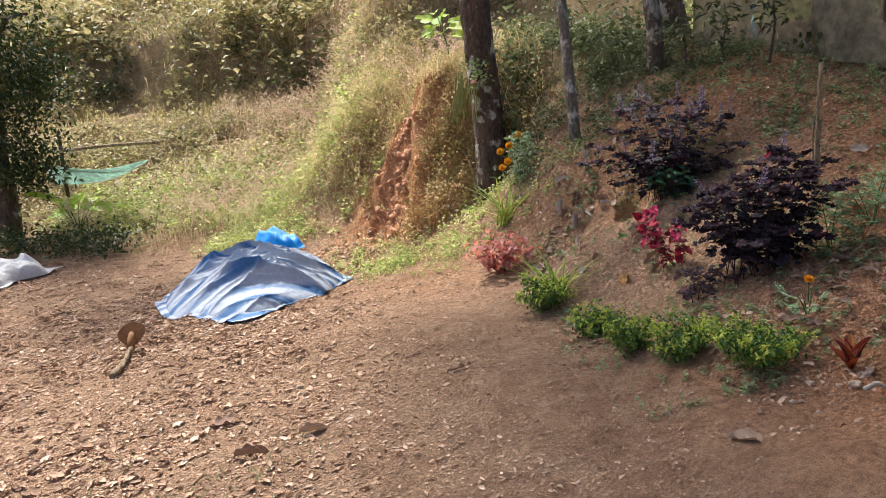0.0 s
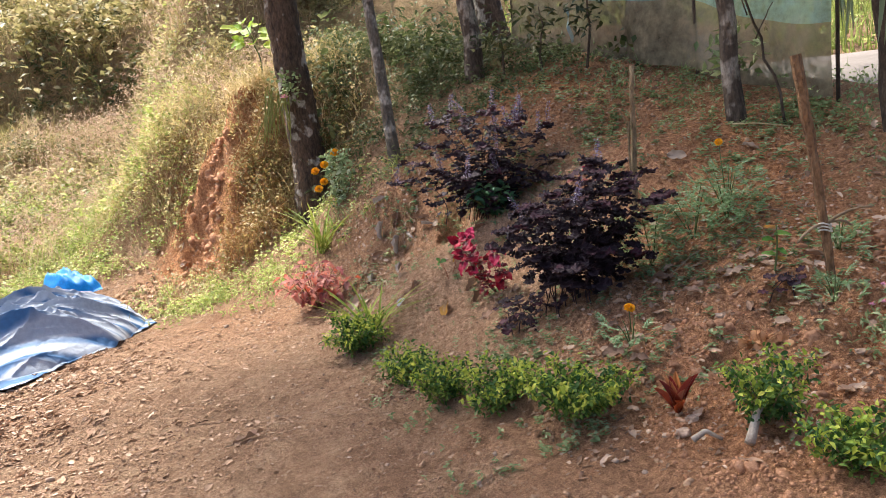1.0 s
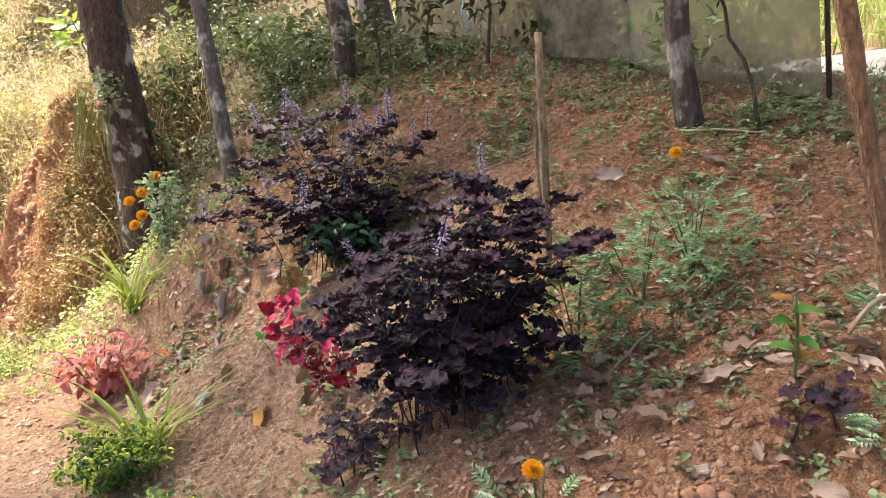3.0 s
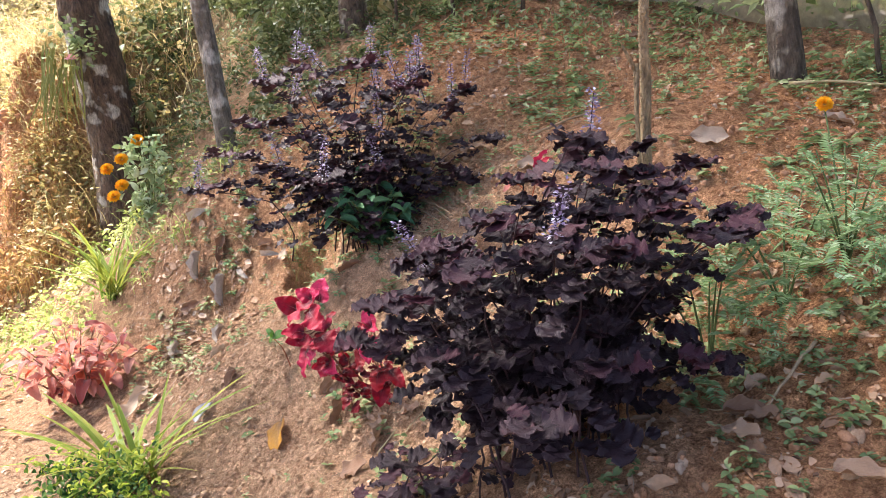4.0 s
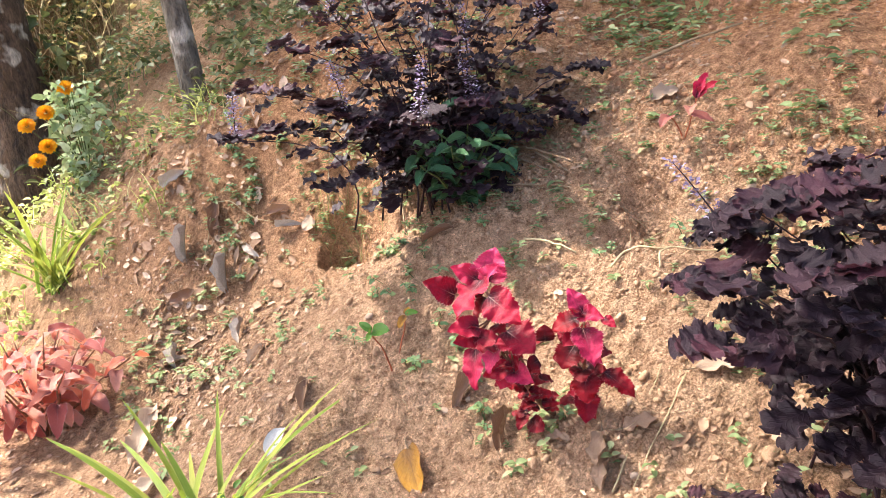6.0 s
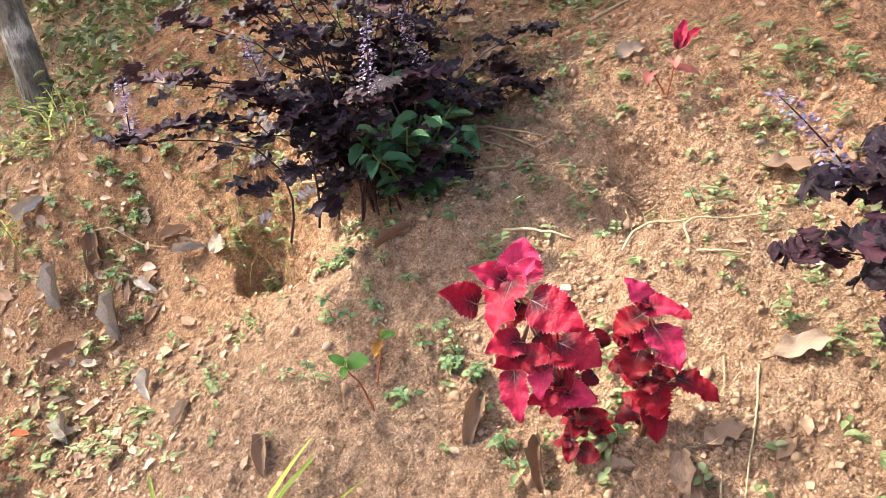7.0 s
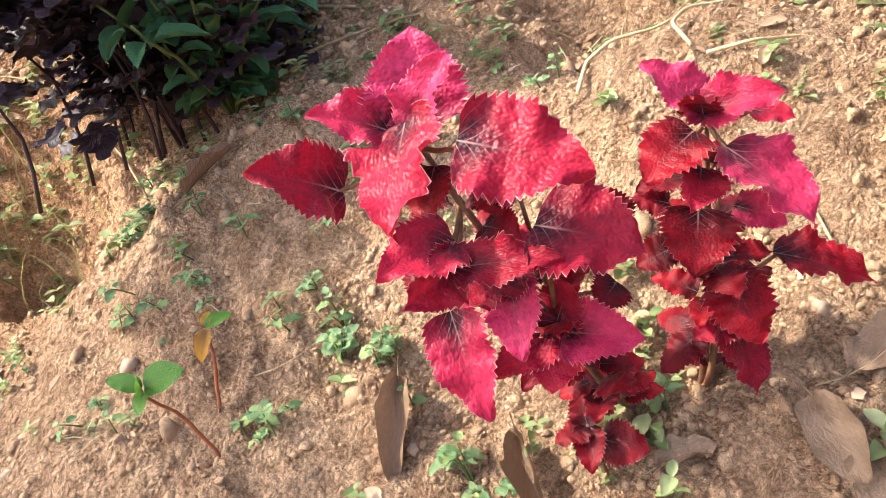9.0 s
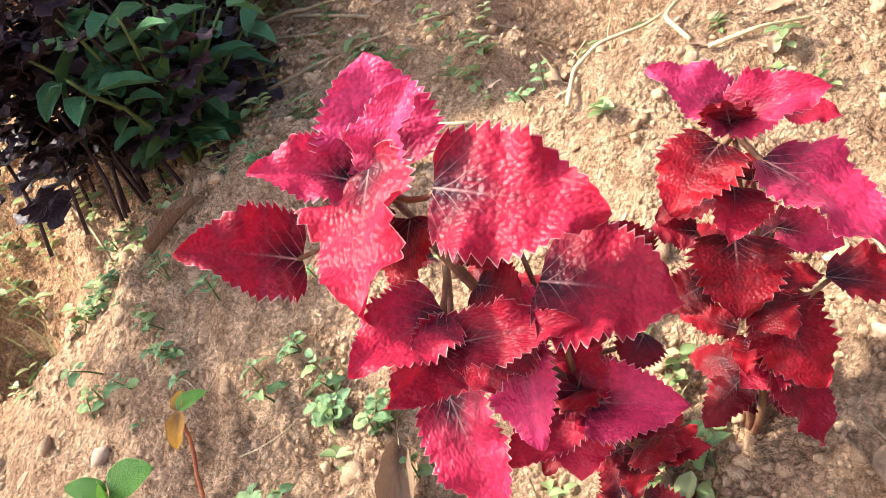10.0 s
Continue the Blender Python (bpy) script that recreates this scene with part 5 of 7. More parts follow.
purple_bush("large dark purple shrub with frilled leaves on the bank", on(1.72, 4.08), fan(20, 0.36, 0.28, 0.6, (0.08, 0.0), 0.08) + fan(8, 0.36, 0.3, 0.3, (0.03, -0.04)) + [(-0.2, 0.33, 0.28, False), (-0.16, 0.29, 0.36, True), (0.3, 0.12, 0.56, False), (0.46, 0.0, 0.46, False), (-0.2, 0.2, 0.42, False), (-0.3, 0.16, 0.34, False), (-0.34, 0.1, 0.28, False), (0.12, 0.05, 0.66, False), (0.28, 0.14, 0.6, False), (0.42, 0.1, 0.56, False)], 0.072, 460, 0.28, 26)
purple_bush("dark purple shrub in lilac bloom growing beneath the trees", on(1.6, 5.56), fan(18, 0.42, 0.3, 0.64, (0.0, 0.05), 0.4) + fan(9, 0.44, 0.3, 0.3, (0, -0.05), 0.2) + [(-0.32, 0.0, 0.6, True), (0.45, -0.1, 0.32, False), (-0.5, -0.1, 0.26, False), (-0.6, -0.06, 0.24, True), (0.3, 0.3, 0.62, True), (0.45, 0.15, 0.5, True), (0.05, -0.12, 0.36, True), (0.34, -0.16, 0.18, False), (-0.42, 0.02, 0.34, False), (-0.36, -0.1, 0.3, False), (-0.54, 0.06, 0.36, False), (-0.28, -0.14, 0.24, False), (-0.2, -0.1, 0.4, False)], 0.076, 390, 0.12, 20)
purple_bush("low sprawling dark purple plant on the bank", on(1.47, 4.12), fan(8, 0.19, 0.16, 0.14), 0.056, 64, 0.15, 1)
purple_bush("small dark purple plant beside yellowing leaves", on(2.42, 3.44), fan(4, 0.08, 0.07, 0.12), 0.06, 18, 0.3)


def pink_bush():
    root = thing("pink_coleus", on(0.36, 6.0), "bushy coleus with faded red and pink leaves at the bank's foot", "coleus plant")
    for k, (x, y, z, _) in enumerate(fan(15, 0.3, 0.26, 0.31)):
        st = bent((0, 0, -0.02), (x, y, z), (0, 0, 0.02), 7, 0.004)
        part("stem", fast_mesh("stem", *tube(st, np.linspace(0.005, 0.002, 7), 5), STEM_COLEUS), root)
        for i in range(10):
            q = st[min(6, 2 + i // 2)]
            a = i * 2.4 + k
            out = unit(np.array([math.cos(a), math.sin(a), rng.normal(-0.1, 0.3)]))
            size = rng.uniform(0.055, 0.105)
            put_leaf(root, PINK_LEAVES[i % 2], q + out * 0.015, q + out * (0.015 + size), size * 0.52, (rng.normal(0, 0.3), rng.normal(-0.2, 0.3), 1))


pink_bush()


def strap_clump(label, foot, n, long, leanx=0.0, leany=0.0, name="grass_clump", lift=(0.35, 1.5)):
    """A tuft of arching strap leaves."""
    root = thing(name, foot, label, "ornamental grass", "strap-leaved tufts")
    for i in range(n):
        a = i * 2.4 + rng.normal(0, 0.3)
        d = unit(np.array([math.cos(a) + leanx, math.sin(a) + leany, rng.uniform(*lift)]))
        b = np.array([rng.normal(0, 0.025), rng.normal(0, 0.025), -0.01])
        L = long * rng.uniform(0.6, 1.15)
        put_leaf(root, STRAPS[i % 3], b, b + d * L, rng.uniform(0.01, 0.022), (-d[0] * 0.5, -d[1] * 0.5, 1.2), "blade")
    return root


strap_clump("tuft of yellow-striped green strap leaves beside the hedge", on(0.72, 5.02), 34, 0.37, lift=(0.9, 3.5))
strap_clump("tuft of bright green strap leaves below the marigolds", on(0.42, 6.78), 36, 0.5, lift=(0.8, 4.0))
strap_clump("sparse tuft of green strap leaves on the bank", on(0.55, 6.85), 14, 0.3)


def hedge_shrub(foot, rx, h, n, label):
    """A small clipped shrub with many bright little leaves on thin twigs."""
    root = thing("hedge_shrub", foot, label, "shrub", "row of low lime-green shrubs")
    tips = [(x, y, z * rng.uniform(0.6, 1.15), q) for x, y, z, q in fan(17, rx, rx * 0.9, h * 0.88)]
    for x, y, z, _ in tips:
        part("twig", fast_mesh("twig", *tube(bent((0, 0, -0.02), (x, y, z), (0, 0, 0.02), 6, 0.006), np.linspace(0.004, 0.0015, 6), 5), TWIG), root)
    t = np.array([q[:3] for q in tips])
    n = int(n * 1.7)
    k = rng.integers(0, len(t), n)
    s = rng.uniform(0.3, 1.0, n)[:, None]
    p = t[k] * s + rng.normal(0, 0.02, (n, 3))
    L = rng.uniform(0.012, 0.027, n)
    part("foliage", fast_mesh("foliage", *scatter(*SMALL_LEAF, p, any_turn(n, 0.9), np.stack([L * 0.55, L, L], 1)), LIME), root)
    # bright young leaves at the shoots' ends
    m = n // 5
    k = rng.integers(0, len(t), m)
    p = t[k] * rng.uniform(0.88, 1.08, m)[:, None] + rng.normal(0, 0.014, (m, 3))
    L = rng.uniform(0.014, 0.028, m)
    part("young_foliage", fast_mesh("young_foliage", *scatter(*SMALL_LEAF, p, any_turn(m, 1.0), np.stack([L * 0.5, L, L], 1)), LIME_TOP), root, "bright yellow-green young leaves")
    return root


for x, y, rx, h, n in ((0.62, 4.84, 0.2, 0.24, 900), (0.86, 4.24, 0.15, 0.2, 600), (1.0, 3.8, 0.17, 0.24, 800), (1.2, 3.52, 0.17, 0.22, 750), (1.43, 3.17, 0.25, 0.24, 1300), (1.96, 2.78, 0.16, 0.24, 700), (2.02, 2.42, 0.17, 0.2, 650)):
    hedge_shrub(on(x, y), rx, h, n, "low lime-green shrub with small glossy leaves at the bed's edge" if x < 1.9 else "lone lime-green shrub rooted in the dug soil")


def cordyline():
    root = thing("cordyline", on(1.74, 2.98), "small red and orange cordyline among dead leaves", "cordyline")
    for i in range(16):
        a = i * 2.4
        d = unit(np.array([math.cos(a), math.sin(a), rng.uniform(0.9, 4.0)]))
        put_leaf(root, LILY_LEAVES[i % 3], d * 0.01, d * rng.uniform(0.09, 0.16), 0.03, (-d[0] - 0.3, -d[1] - 0.6, 0.6))


cordyline()


def flower_head(r, mat, petals=60):
    """A full double flower of ruffled petals."""
    i = np.arange(petals)
    e = np.sqrt((i + 0.5) / petals)
    a = i * 2.399963
    d = np.stack([np.cos(a) * e, np.sin(a) * e, 0.75 * (1 - e) + 0.25], 1)
    return fast_mesh("flower", *scatter(*LEAFLET, d * r * 0.35, turns_for(d, np.tile([0, 0, 1.0], (petals, 1)) + d * 0.2), np.stack([np.full(petals, r * 0.62), np.full(petals, r * 0.72), np.full(petals, r)], 1)), mat)


def fern_foliage(n, rx, h, size, mat):
    """Feathery leaves: leaflets in two rows along short ribs."""
    ps, ds, ns, ls = [], [], [], []
    for i in range(n):
        a, r = rng.uniform(0, 6.28), math.sqrt(rng.random())
        o = np.array([rx * r * math.cos(a), rx * r * math.sin(a), h * rng.uniform(0.08, 1) * (1.1 - 0.4 * r)])
        d = unit(np.array([math.cos(a), math.sin(a), rng.normal(0.3, 0.5)]) + rng.normal(0, 0.3, 3))
        side = unit(np.cross(d, [0, 0, 1.0]))
        long = size * rng.uniform(0.7, 1.3)
        for j in range(8):
            for s in (-1, 1):
                ps.append(o + d * long * (0.16 + 0.11 * j))
                ds.append(side * s + d * 0.55)
                ns.append([rng.normal(0, 0.35), rng.normal(-0.15, 0.35), 1])
                ls.append(long * 0.4 * (1 - abs(j - 3) * 0.12))
    ls = np.array(ls)
    return fast_mesh("foliage", *scatter(*LEAFLET, np.array(ps), turns_for(np.array(ds), np.array(ns)), np.stack([ls * 0.3, ls, ls], 1)), mat)


def marigold(label, foot, rx, h, n, blooms, r=0.026, mat=None):
    root = thing("marigold", foot, label, "marigold", "marigold plants")
    if mat is PALELEAF:
        k = n * 2
        a, out = rng.uniform(0, 6.28, k), np.sqrt(rng.random(k)) * rx
        q = np.stack([out * np.cos(a), out * np.sin(a), h * rng.uniform(0.05, 1.0, k)], 1)
        L = rng.uniform(0.03, 0.06, k)
        part("foliage", fast_mesh("foliage", *scatter(*SMALL_LEAF, q, any_turn(k, 0.8), np.stack([L * 0.55, L, L], 1)), mat), root)
    else:
        part("foliage", fern_foliage(n * 2 if mat is GREYFERN else n, rx, h, 0.068 if mat is GREYFERN else 0.075, mat or FERNY), root)
    for x, y, z, _ in fan(5, rx * 0.7, rx * 0.7, h):
        part("stem", fast_mesh("stem", *tube(bent((0, 0, -0.02), (x, y, z), (0, 0, 0.02), 6), np.linspace(0.0035, 0.0015, 6), 5), STEM_GREEN), root)
    for b in blooms:
        b = np.asarray(b, float)
        part("stem", fast_mesh("stem", *tube(bent((b[0] * 0.3, b[1] * 0.3, b[2] * 0.4), b, (0, 0, 0), 5), np.linspace(0.003, 0.002, 5), 5), STEM_GREEN), root)
        fl = part("flower", flower_head(r, PETAL), root, "round orange flower head", tuple(b))
        fl.rotation_euler = (rng.normal(0.85, 0.25), rng.normal(-0.1, 0.25), 0)
    return root


f0 = np.array(on(0.56, 7.22))
marigold("marigold with five orange blooms beside the leaning trunk", tuple(f0 + [0.05, 0.03, 0]), 0.12, 0.46, 170, [tuple(np.subtract(q, f0 + [0.05, 0.03, 0])) for q in ((0.594, 7.22, 1.217), (0.42, 7.19, 1.08), (0.50, 7.19, 1.125), (0.48, 7.19, 0.985), (0.43, 7.186, 0.93))], 0.039, PALELEAF)
f1 = np.array(on(1.77, 3.5))
marigold("single low marigold with one orange bloom", tuple(f1), 0.09, 0.13, 12, [tuple(np.subtract((1.739, 3.413, 0.635), f1))], 0.024)
marigold("feathery grey-green marigold without blooms", on(2.36, 4.18), 0.24, 0.27, 90, [], mat=GREYFERN)
f2 = np.array(on(2.55, 4.2))
marigold("feathery green marigold with one orange bloom", tuple(f2), 0.17, 0.3, 60, [(0.02, 0.1, 0.37)], 0.022, GREYFERN)
marigold("feathery young marigold beside the purple shrub", on(2.12, 4.12), 0.13, 0.26, 34, [], mat=GREYFERN)
marigold("small feathery marigold seedling on the slope", on(2.75, 3.6), 0.1, 0.14, 18, [], mat=GREYFERN)
marigold("small feathery marigold seedling below the post", on(2.5, 3.25), 0.09, 0.1, 14, [], mat=GREYFERN)


def pink_flowers():
    root = thing("flowering_plant", on(2.56, 2.9), "low bushy plant with small pink flowers", "flowering plant")
    n = 380
    p = rng.normal(0, 1, (n, 3)) * [0.1, 0.1, 0.06] + [0, 0, 0.13]
    part("foliage", fast_mesh("foliage", *scatter(*LEAFLET, p, any_turn(n, 0.9), np.stack([np.full(n, 0.012), np.full(n, 0.035), np.full(n, 0.03)], 1)), WEED), root)
    for i in range(16):
        q = (rng.normal(0, 0.1), rng.normal(-0.02, 0.1), rng.uniform(0.16, 0.25))
        part("flower", flower_head(0.016, PINKPETAL, 9), root, "small pink flower", q)


pink_flowers()


def yellow_plant():
    root = thing("young_plant", on(2.42, 3.55), "young plant with yellowing broad leaves", "plant")
    part("stem", fast_mesh("stem", *tube(bent((0, 0, -0.02), (0.02, 0, 0.2), (0.01, 0, 0), 6), np.linspace(0.005, 0.003, 6), 5), STEM_GREEN), root)
    for i in range(7):
        a = i * 2.4
        b = np.array([0.01, 0, 0.05 + 0.022 * i])
        d = unit(np.array([math.cos(a), math.sin(a), 0.25]))
        put_leaf(root, (YELLOW_LEAVES + GREEN_LEAVES)[i % 3], b, b + d * rng.uniform(0.05, 0.085), 0.038, (0, -0.4, 1))


yellow_plant()


def green_companion():
    """Glossy dark green plant at the foot of the blooming purple shrub."""
    root = thing("glossy_plant", on(1.59, 5.46), "glossy dark green plant at the foot of the purple shrub", "plant")
    for k, (x, y, z, _) in enumerate(fan(14, 0.17, 0.11, 0.22, (-0.03, -0.1))):
        st = bent((0, 0, -0.02), (x, y, z), (0, 0, 0.02), 6, 0.004)
        part("stem", fast_mesh("stem", *tube(st, np.linspace(0.004, 0.002, 6), 5), STEM_GREEN), root)
        for i in range(10):
            a = i * 2.4 + k
            d = unit(np.array([math.cos(a), math.sin(a) - 0.3, rng.normal(0.0, 0.3)]))
            q = st[1 + i * 4 // 9]
            L = rng.uniform(0.036, 0.072)
            put_leaf(root, WAXY_LEAVES[i % 2], q + d * 0.01, q + d * (0.01 + L), L * 0.55, (rng.normal(0, 0.3), -0.5, 0.9))
    put_leaf(root, WAXY_LEAVES[0], (-0.05, -0.05, 0.26), (0.0, -0.09, 0.3), 0.035, (0, -0.5, 1))


green_companion()


def sprout(label, foot, tops, leaves):
    """A little plant of red stems with a few rounded leaves."""
    foot = np.asarray(foot, float)
    root = thing("seedling", tuple(foot), label, "seedling")
    for t in tops:
        part("stem", fast_mesh("stem", *tube(bent((0, 0, -0.01), np.subtract(t, foot), (0.008, 0.004, 0.006), 7, 0.0012), np.linspace(0.0024, 0.0017, 7), 6), STEM_RED), root)
    for b, t, w, me in leaves:
        put_leaf(root, me, np.subtract(b, foot), np.subtract(t, foot), w, (-0.4, -0.4, 0.8))


sprout("red-stemmed seedling with round bright green leaves on bare soil", on(1.22, 5.14), [(1.18, 5.14, 0.575)],
       [((1.182, 5.134, 0.585), (1.213, 5.106, 0.592), 0.038, GREEN_LEAVES[0]), ((1.18, 5.137, 0.585), (1.16, 5.155, 0.61), 0.02, GREEN_LEAVES[1]), ((1.18, 5.135, 0.582), (1.172, 5.12, 0.605), 0.018, GREEN_LEAVES[0]), ((1.18, 5.136, 0.58), (1.162, 5.13, 0.57), 0.018, GREEN_LEAVES[1])])
sprout("red-stemmed seedling with yellowing leaves", on(1.25, 5.18), [(1.285, 5.18, 0.59)],
       [((1.285, 5.18, 0.588), (1.258, 5.172, 0.565), 0.022, YELLOW_LEAVES[0]), ((1.285, 5.18, 0.59), (1.31, 5.165, 0.6), 0.02, GREEN_LEAVES[1]), ((1.285, 5.182, 0.59), (1.3, 5.19, 0.605), 0.015, YELLOW_LEAVES[0])])


q = np.array(on(2.06, 5.06))
sprout("low shoot with a few faded red and pink leaves", tuple(q), [tuple(q + [0.02, -0.03, 0.1]), tuple(q + [-0.04, 0.0, 0.06])],
       [(tuple(q + [0.02, -0.03, 0.1]), tuple(q + [0.06, -0.07, 0.14]), 0.03, COLEUS_LEAVES[0]), (tuple(q + [0.02, -0.03, 0.1]), tuple(q + [0.07, -0.02, 0.16]), 0.028, COLEUS_LEAVES[1]), (tuple(q + [0.01, -0.02, 0.08]), tuple(q + [-0.03, -0.06, 0.08]), 0.03, PINK_LEAVES[0]), (tuple(q + [-0.04, 0, 0.06]), tuple(q + [-0.09, -0.03, 0.07]), 0.034, PINK_LEAVES[1]), (tuple(q + [0.01, -0.02, 0.06]), tuple(q + [0.04, -0.07, 0.05]), 0.028, PINK_LEAVES[0])])


STALK = fast_mesh("stalk", *tube(bent((0, 0.02, 0), (0.06, -0.28, 0.03), (0.03, 0, 0), 6), np.linspace(0.022, 0.014, 6), 6), TWIG)


def dead_leaf(a, b, width, kind=0, lift=0.012, label="curled brown dead leaf lying on the soil", mesh=None):
    """A fallen leaf from a to b on the ground."""
    a, b = np.array(on(*a, lift)), np.array(on(*b, lift))
    root = new("dead_leaf", mesh or DEAD_LEAVES[kind])
    n = slope_up(a[0], a[1]) + rng.normal(0, 0.2, 3)
    turn = turns_for((b - a)[None], n[None])[0]
    long = float(np.linalg.norm(b - a))
    root.matrix_world = Matrix.Translation(a) @ Matrix(turn.tolist()).to_4x4() @ Matrix.Diagonal((width, long, long, 1))
    part("stalk", STALK, root)
    return tagged(root, label, "dead leaf", "fallen leaves")


for a, b, w, k in (((1.65, 4.56), (1.72, 4.5), 0.045, 1), ((1.30, 4.5), (1.37, 4.45), 0.055, 3), ((0.57, 5.34), (0.67, 5.37), 0.055, 0), ((0.59, 5.55), (0.69, 5.72), 0.06, 1), ((0.72, 5.96), (0.8, 5.93), 0.04, 0),
                   ((0.94, 5.56), (1.0, 5.62), 0.03, 2), ((1.48, 4.575), (1.54, 4.535), 0.042, 3), ((-1.1, 3.47), (-0.98, 3.52), 0.08, 1), ((-0.6, 3.24), (-0.48, 3.3), 0.06, 2),
                   ((-0.86, 3.09), (-0.7, 3.1), 0.05, 2), ((0.05, 3.88), (0.18, 3.95), 0.06, 1), ((1.18, 2.7), (1.28, 2.62), 0.07, 0), ((1.16, 6.14), (1.23, 6.07), 0.045, 2), ((1.02, 6.3), (0.98, 6.22), 0.05, 0),
                   ((0.79, 6.17), (0.88, 6.15), 0.04, 1), ((1.04, 5.29), (1.0, 5.22), 0.035, 2), ((2.0, 4.8), (2.04, 4.7), 0.045, 1), ((2.08, 5.21), (2.17, 5.2), 0.06, 0), ((0.75, 5.82), (0.81, 5.78), 0.04, 3),
                   ((2.05, 3.96), (2.12, 3.9), 0.05, 2), ((2.28, 3.72), (2.36, 3.66), 0.05, 1), ((2.0, 5.62), (2.08, 5.58), 0.05, 0), ((2.5, 4.8), (2.6, 4.75), 0.06, 1), ((2.92, 4.74), (3.0, 4.69), 0.05, 0)):
    dead_leaf(a, b, w, k)
for a, b, w, k in (((1.38, 5.0), (1.29, 4.95), 0.042, 2), ((1.38, 4.85), (1.30, 4.77), 0.03, 2), ((1.45, 4.595), (1.405, 4.545), 0.042, 1), ((1.43, 4.55), (1.38, 4.52), 0.045, 0), ((1.39, 4.71), (1.42, 4.67), 0.03, 0)):
    dead_leaf(a, b, w, k, 0.014, "dark brown rolled dead leaf on the soil", BROWN_LEAVES[k])
for a, b, w, k in (((1.88, 3.45), (1.93, 3.42), 0.05, 2), ((2.3, 3.22), (2.27, 3.3), 0.045, 0), ((2.0, 3.88), (2.03, 3.81), 0.06, 1), ((2.36, 3.74), (2.45, 3.71), 0.05, 3), ((2.07, 3.67), (2.13, 3.6), 0.05, 0), ((2.59, 3.6), (2.66, 3.55), 0.05, 2), ((2.08, 3.08), (2.14, 3.05), 0.035, 1)):
    dead_leaf(a, b, w, k, 0.03, "dry brown leaf on the dug red soil")
for a, b, w, k in (((1.64, 3.49), (1.73, 3.45), 0.08, 0), ((1.7, 3.34), (1.77, 3.3), 0.06, 2)):
    dead_leaf(a, b, w, k, 0.025, "crumpled dark leaf on the dug soil", BROWN_LEAVES[k])
for a, b, w, k in (((2.06, 3.9), (2.16, 3.86), 0.07, 1), ((2.12, 3.98), (2.2, 3.99), 0.06, 0), ((2.02, 3.78), (2.0, 3.87), 0.05, 2), ((2.26, 3.76), (2.35, 3.7), 0.06, 3), ((2.22, 3.62), (2.13, 3.63), 0.06, 0), ((1.95, 3.7), (1.9, 3.62), 0.055, 1), ((2.4, 3.84), (2.47, 3.9), 0.06, 2), ((1.78, 3.68), (1.7, 3.7), 0.05, 3)):
    b = (a[0] + 0.62 * (b[0] - a[0]), a[1] + 0.62 * (b[1] - a[1]))
    dead_leaf(a, b, w * 0.66, k % len(BROWN_LEAVES), 0.02, "crumpled brown leaf on the soil beside the purple shrub", BROWN_LEAVES[k % len(BROWN_LEAVES)])
dead_leaf((1.25, 5.99), (1.27, 5.94), 0.055, 3, 0.03, "pale dry leaf caught upright on the bank")
dead_leaf((1.17, 4.94), (1.13, 4.82), 0.065, 0, 0.015, "yellow fallen leaf with brown ribs", YELLOW_LEAVES[0])
GREY_LEAF = leaf_meshes("grey_leaf", plain("grey_leaf", (0.4, 0.33, 0.27), (0.62, 0.54, 0.46), 24, 0.8), [dict(n=12, across=4, peak=0.35, fall=0.45, fold=0.15, droop=0.2, wave=0.06, curl=0.9)])
PALE_CHIP = leaf_meshes("pale_leaf", plain("pale_leaf", (0.5, 0.47, 0.44), (0.66, 0.63, 0.6), 20, 0.8), [dict(n=8, across=4, peak=0.4, fall=0.5, fold=0.1, droop=0.1, curl=0.4)])
dead_leaf((0.90, 5.14), (0.95, 5.22), 0.045, 0, 0.02, "bleached pale dry leaf", PALE_CHIP[0])
dead_leaf((1.44, 5.41), (1.51, 5.36), 0.024, 2, 0.02, "rolled strip of brown bark on the soil")
for a, b, w in (((1.0, 6.15), (0.96, 6.07), 0.032), ((1.07, 6.13), (1.09, 6.07), 0.03), ((1.17, 6.07), (1.24, 6.0), 0.026), ((0.86, 6.5), (0.94, 6.46), 0.05), ((0.9, 6.3), (0.86, 6.23), 0.04), ((0.98, 5.86), (0.94, 5.79), 0.035), ((0.78, 6.0), (0.75, 5.92), 0.04)):
    dead_leaf(a, b, w, 0, 0.022, "pale grey weathered curled leaf on the bank", GREY_LEAF[0])


def stick(points, r, label="dry stick lying on the soil", mat=None):
    p = [on(x, y, 0.006 + dz) for x, y, dz in points]
    q = np.array(p)
    if len(p) == 2:
        q = bent(p[0], p[1], (0.004, 0, 0.008), 8, 0.002)
    else:
        s = np.linspace(0, len(p) - 1, 24)
        q = np.stack([np.interp(s, np.arange(len(p)), q[:, k]) for k in range(3)], 1)
        q[1:-1] = (q[:-2] + 2 * q[1:-1] + q[2:]) / 4
    thing("stick", (0, 0, 0), label, "stick", "twigs on the bank", me=fast_mesh("stick", *tube(q, np.linspace(r, r * 0.5, len(q)), 6), mat or TWIG))


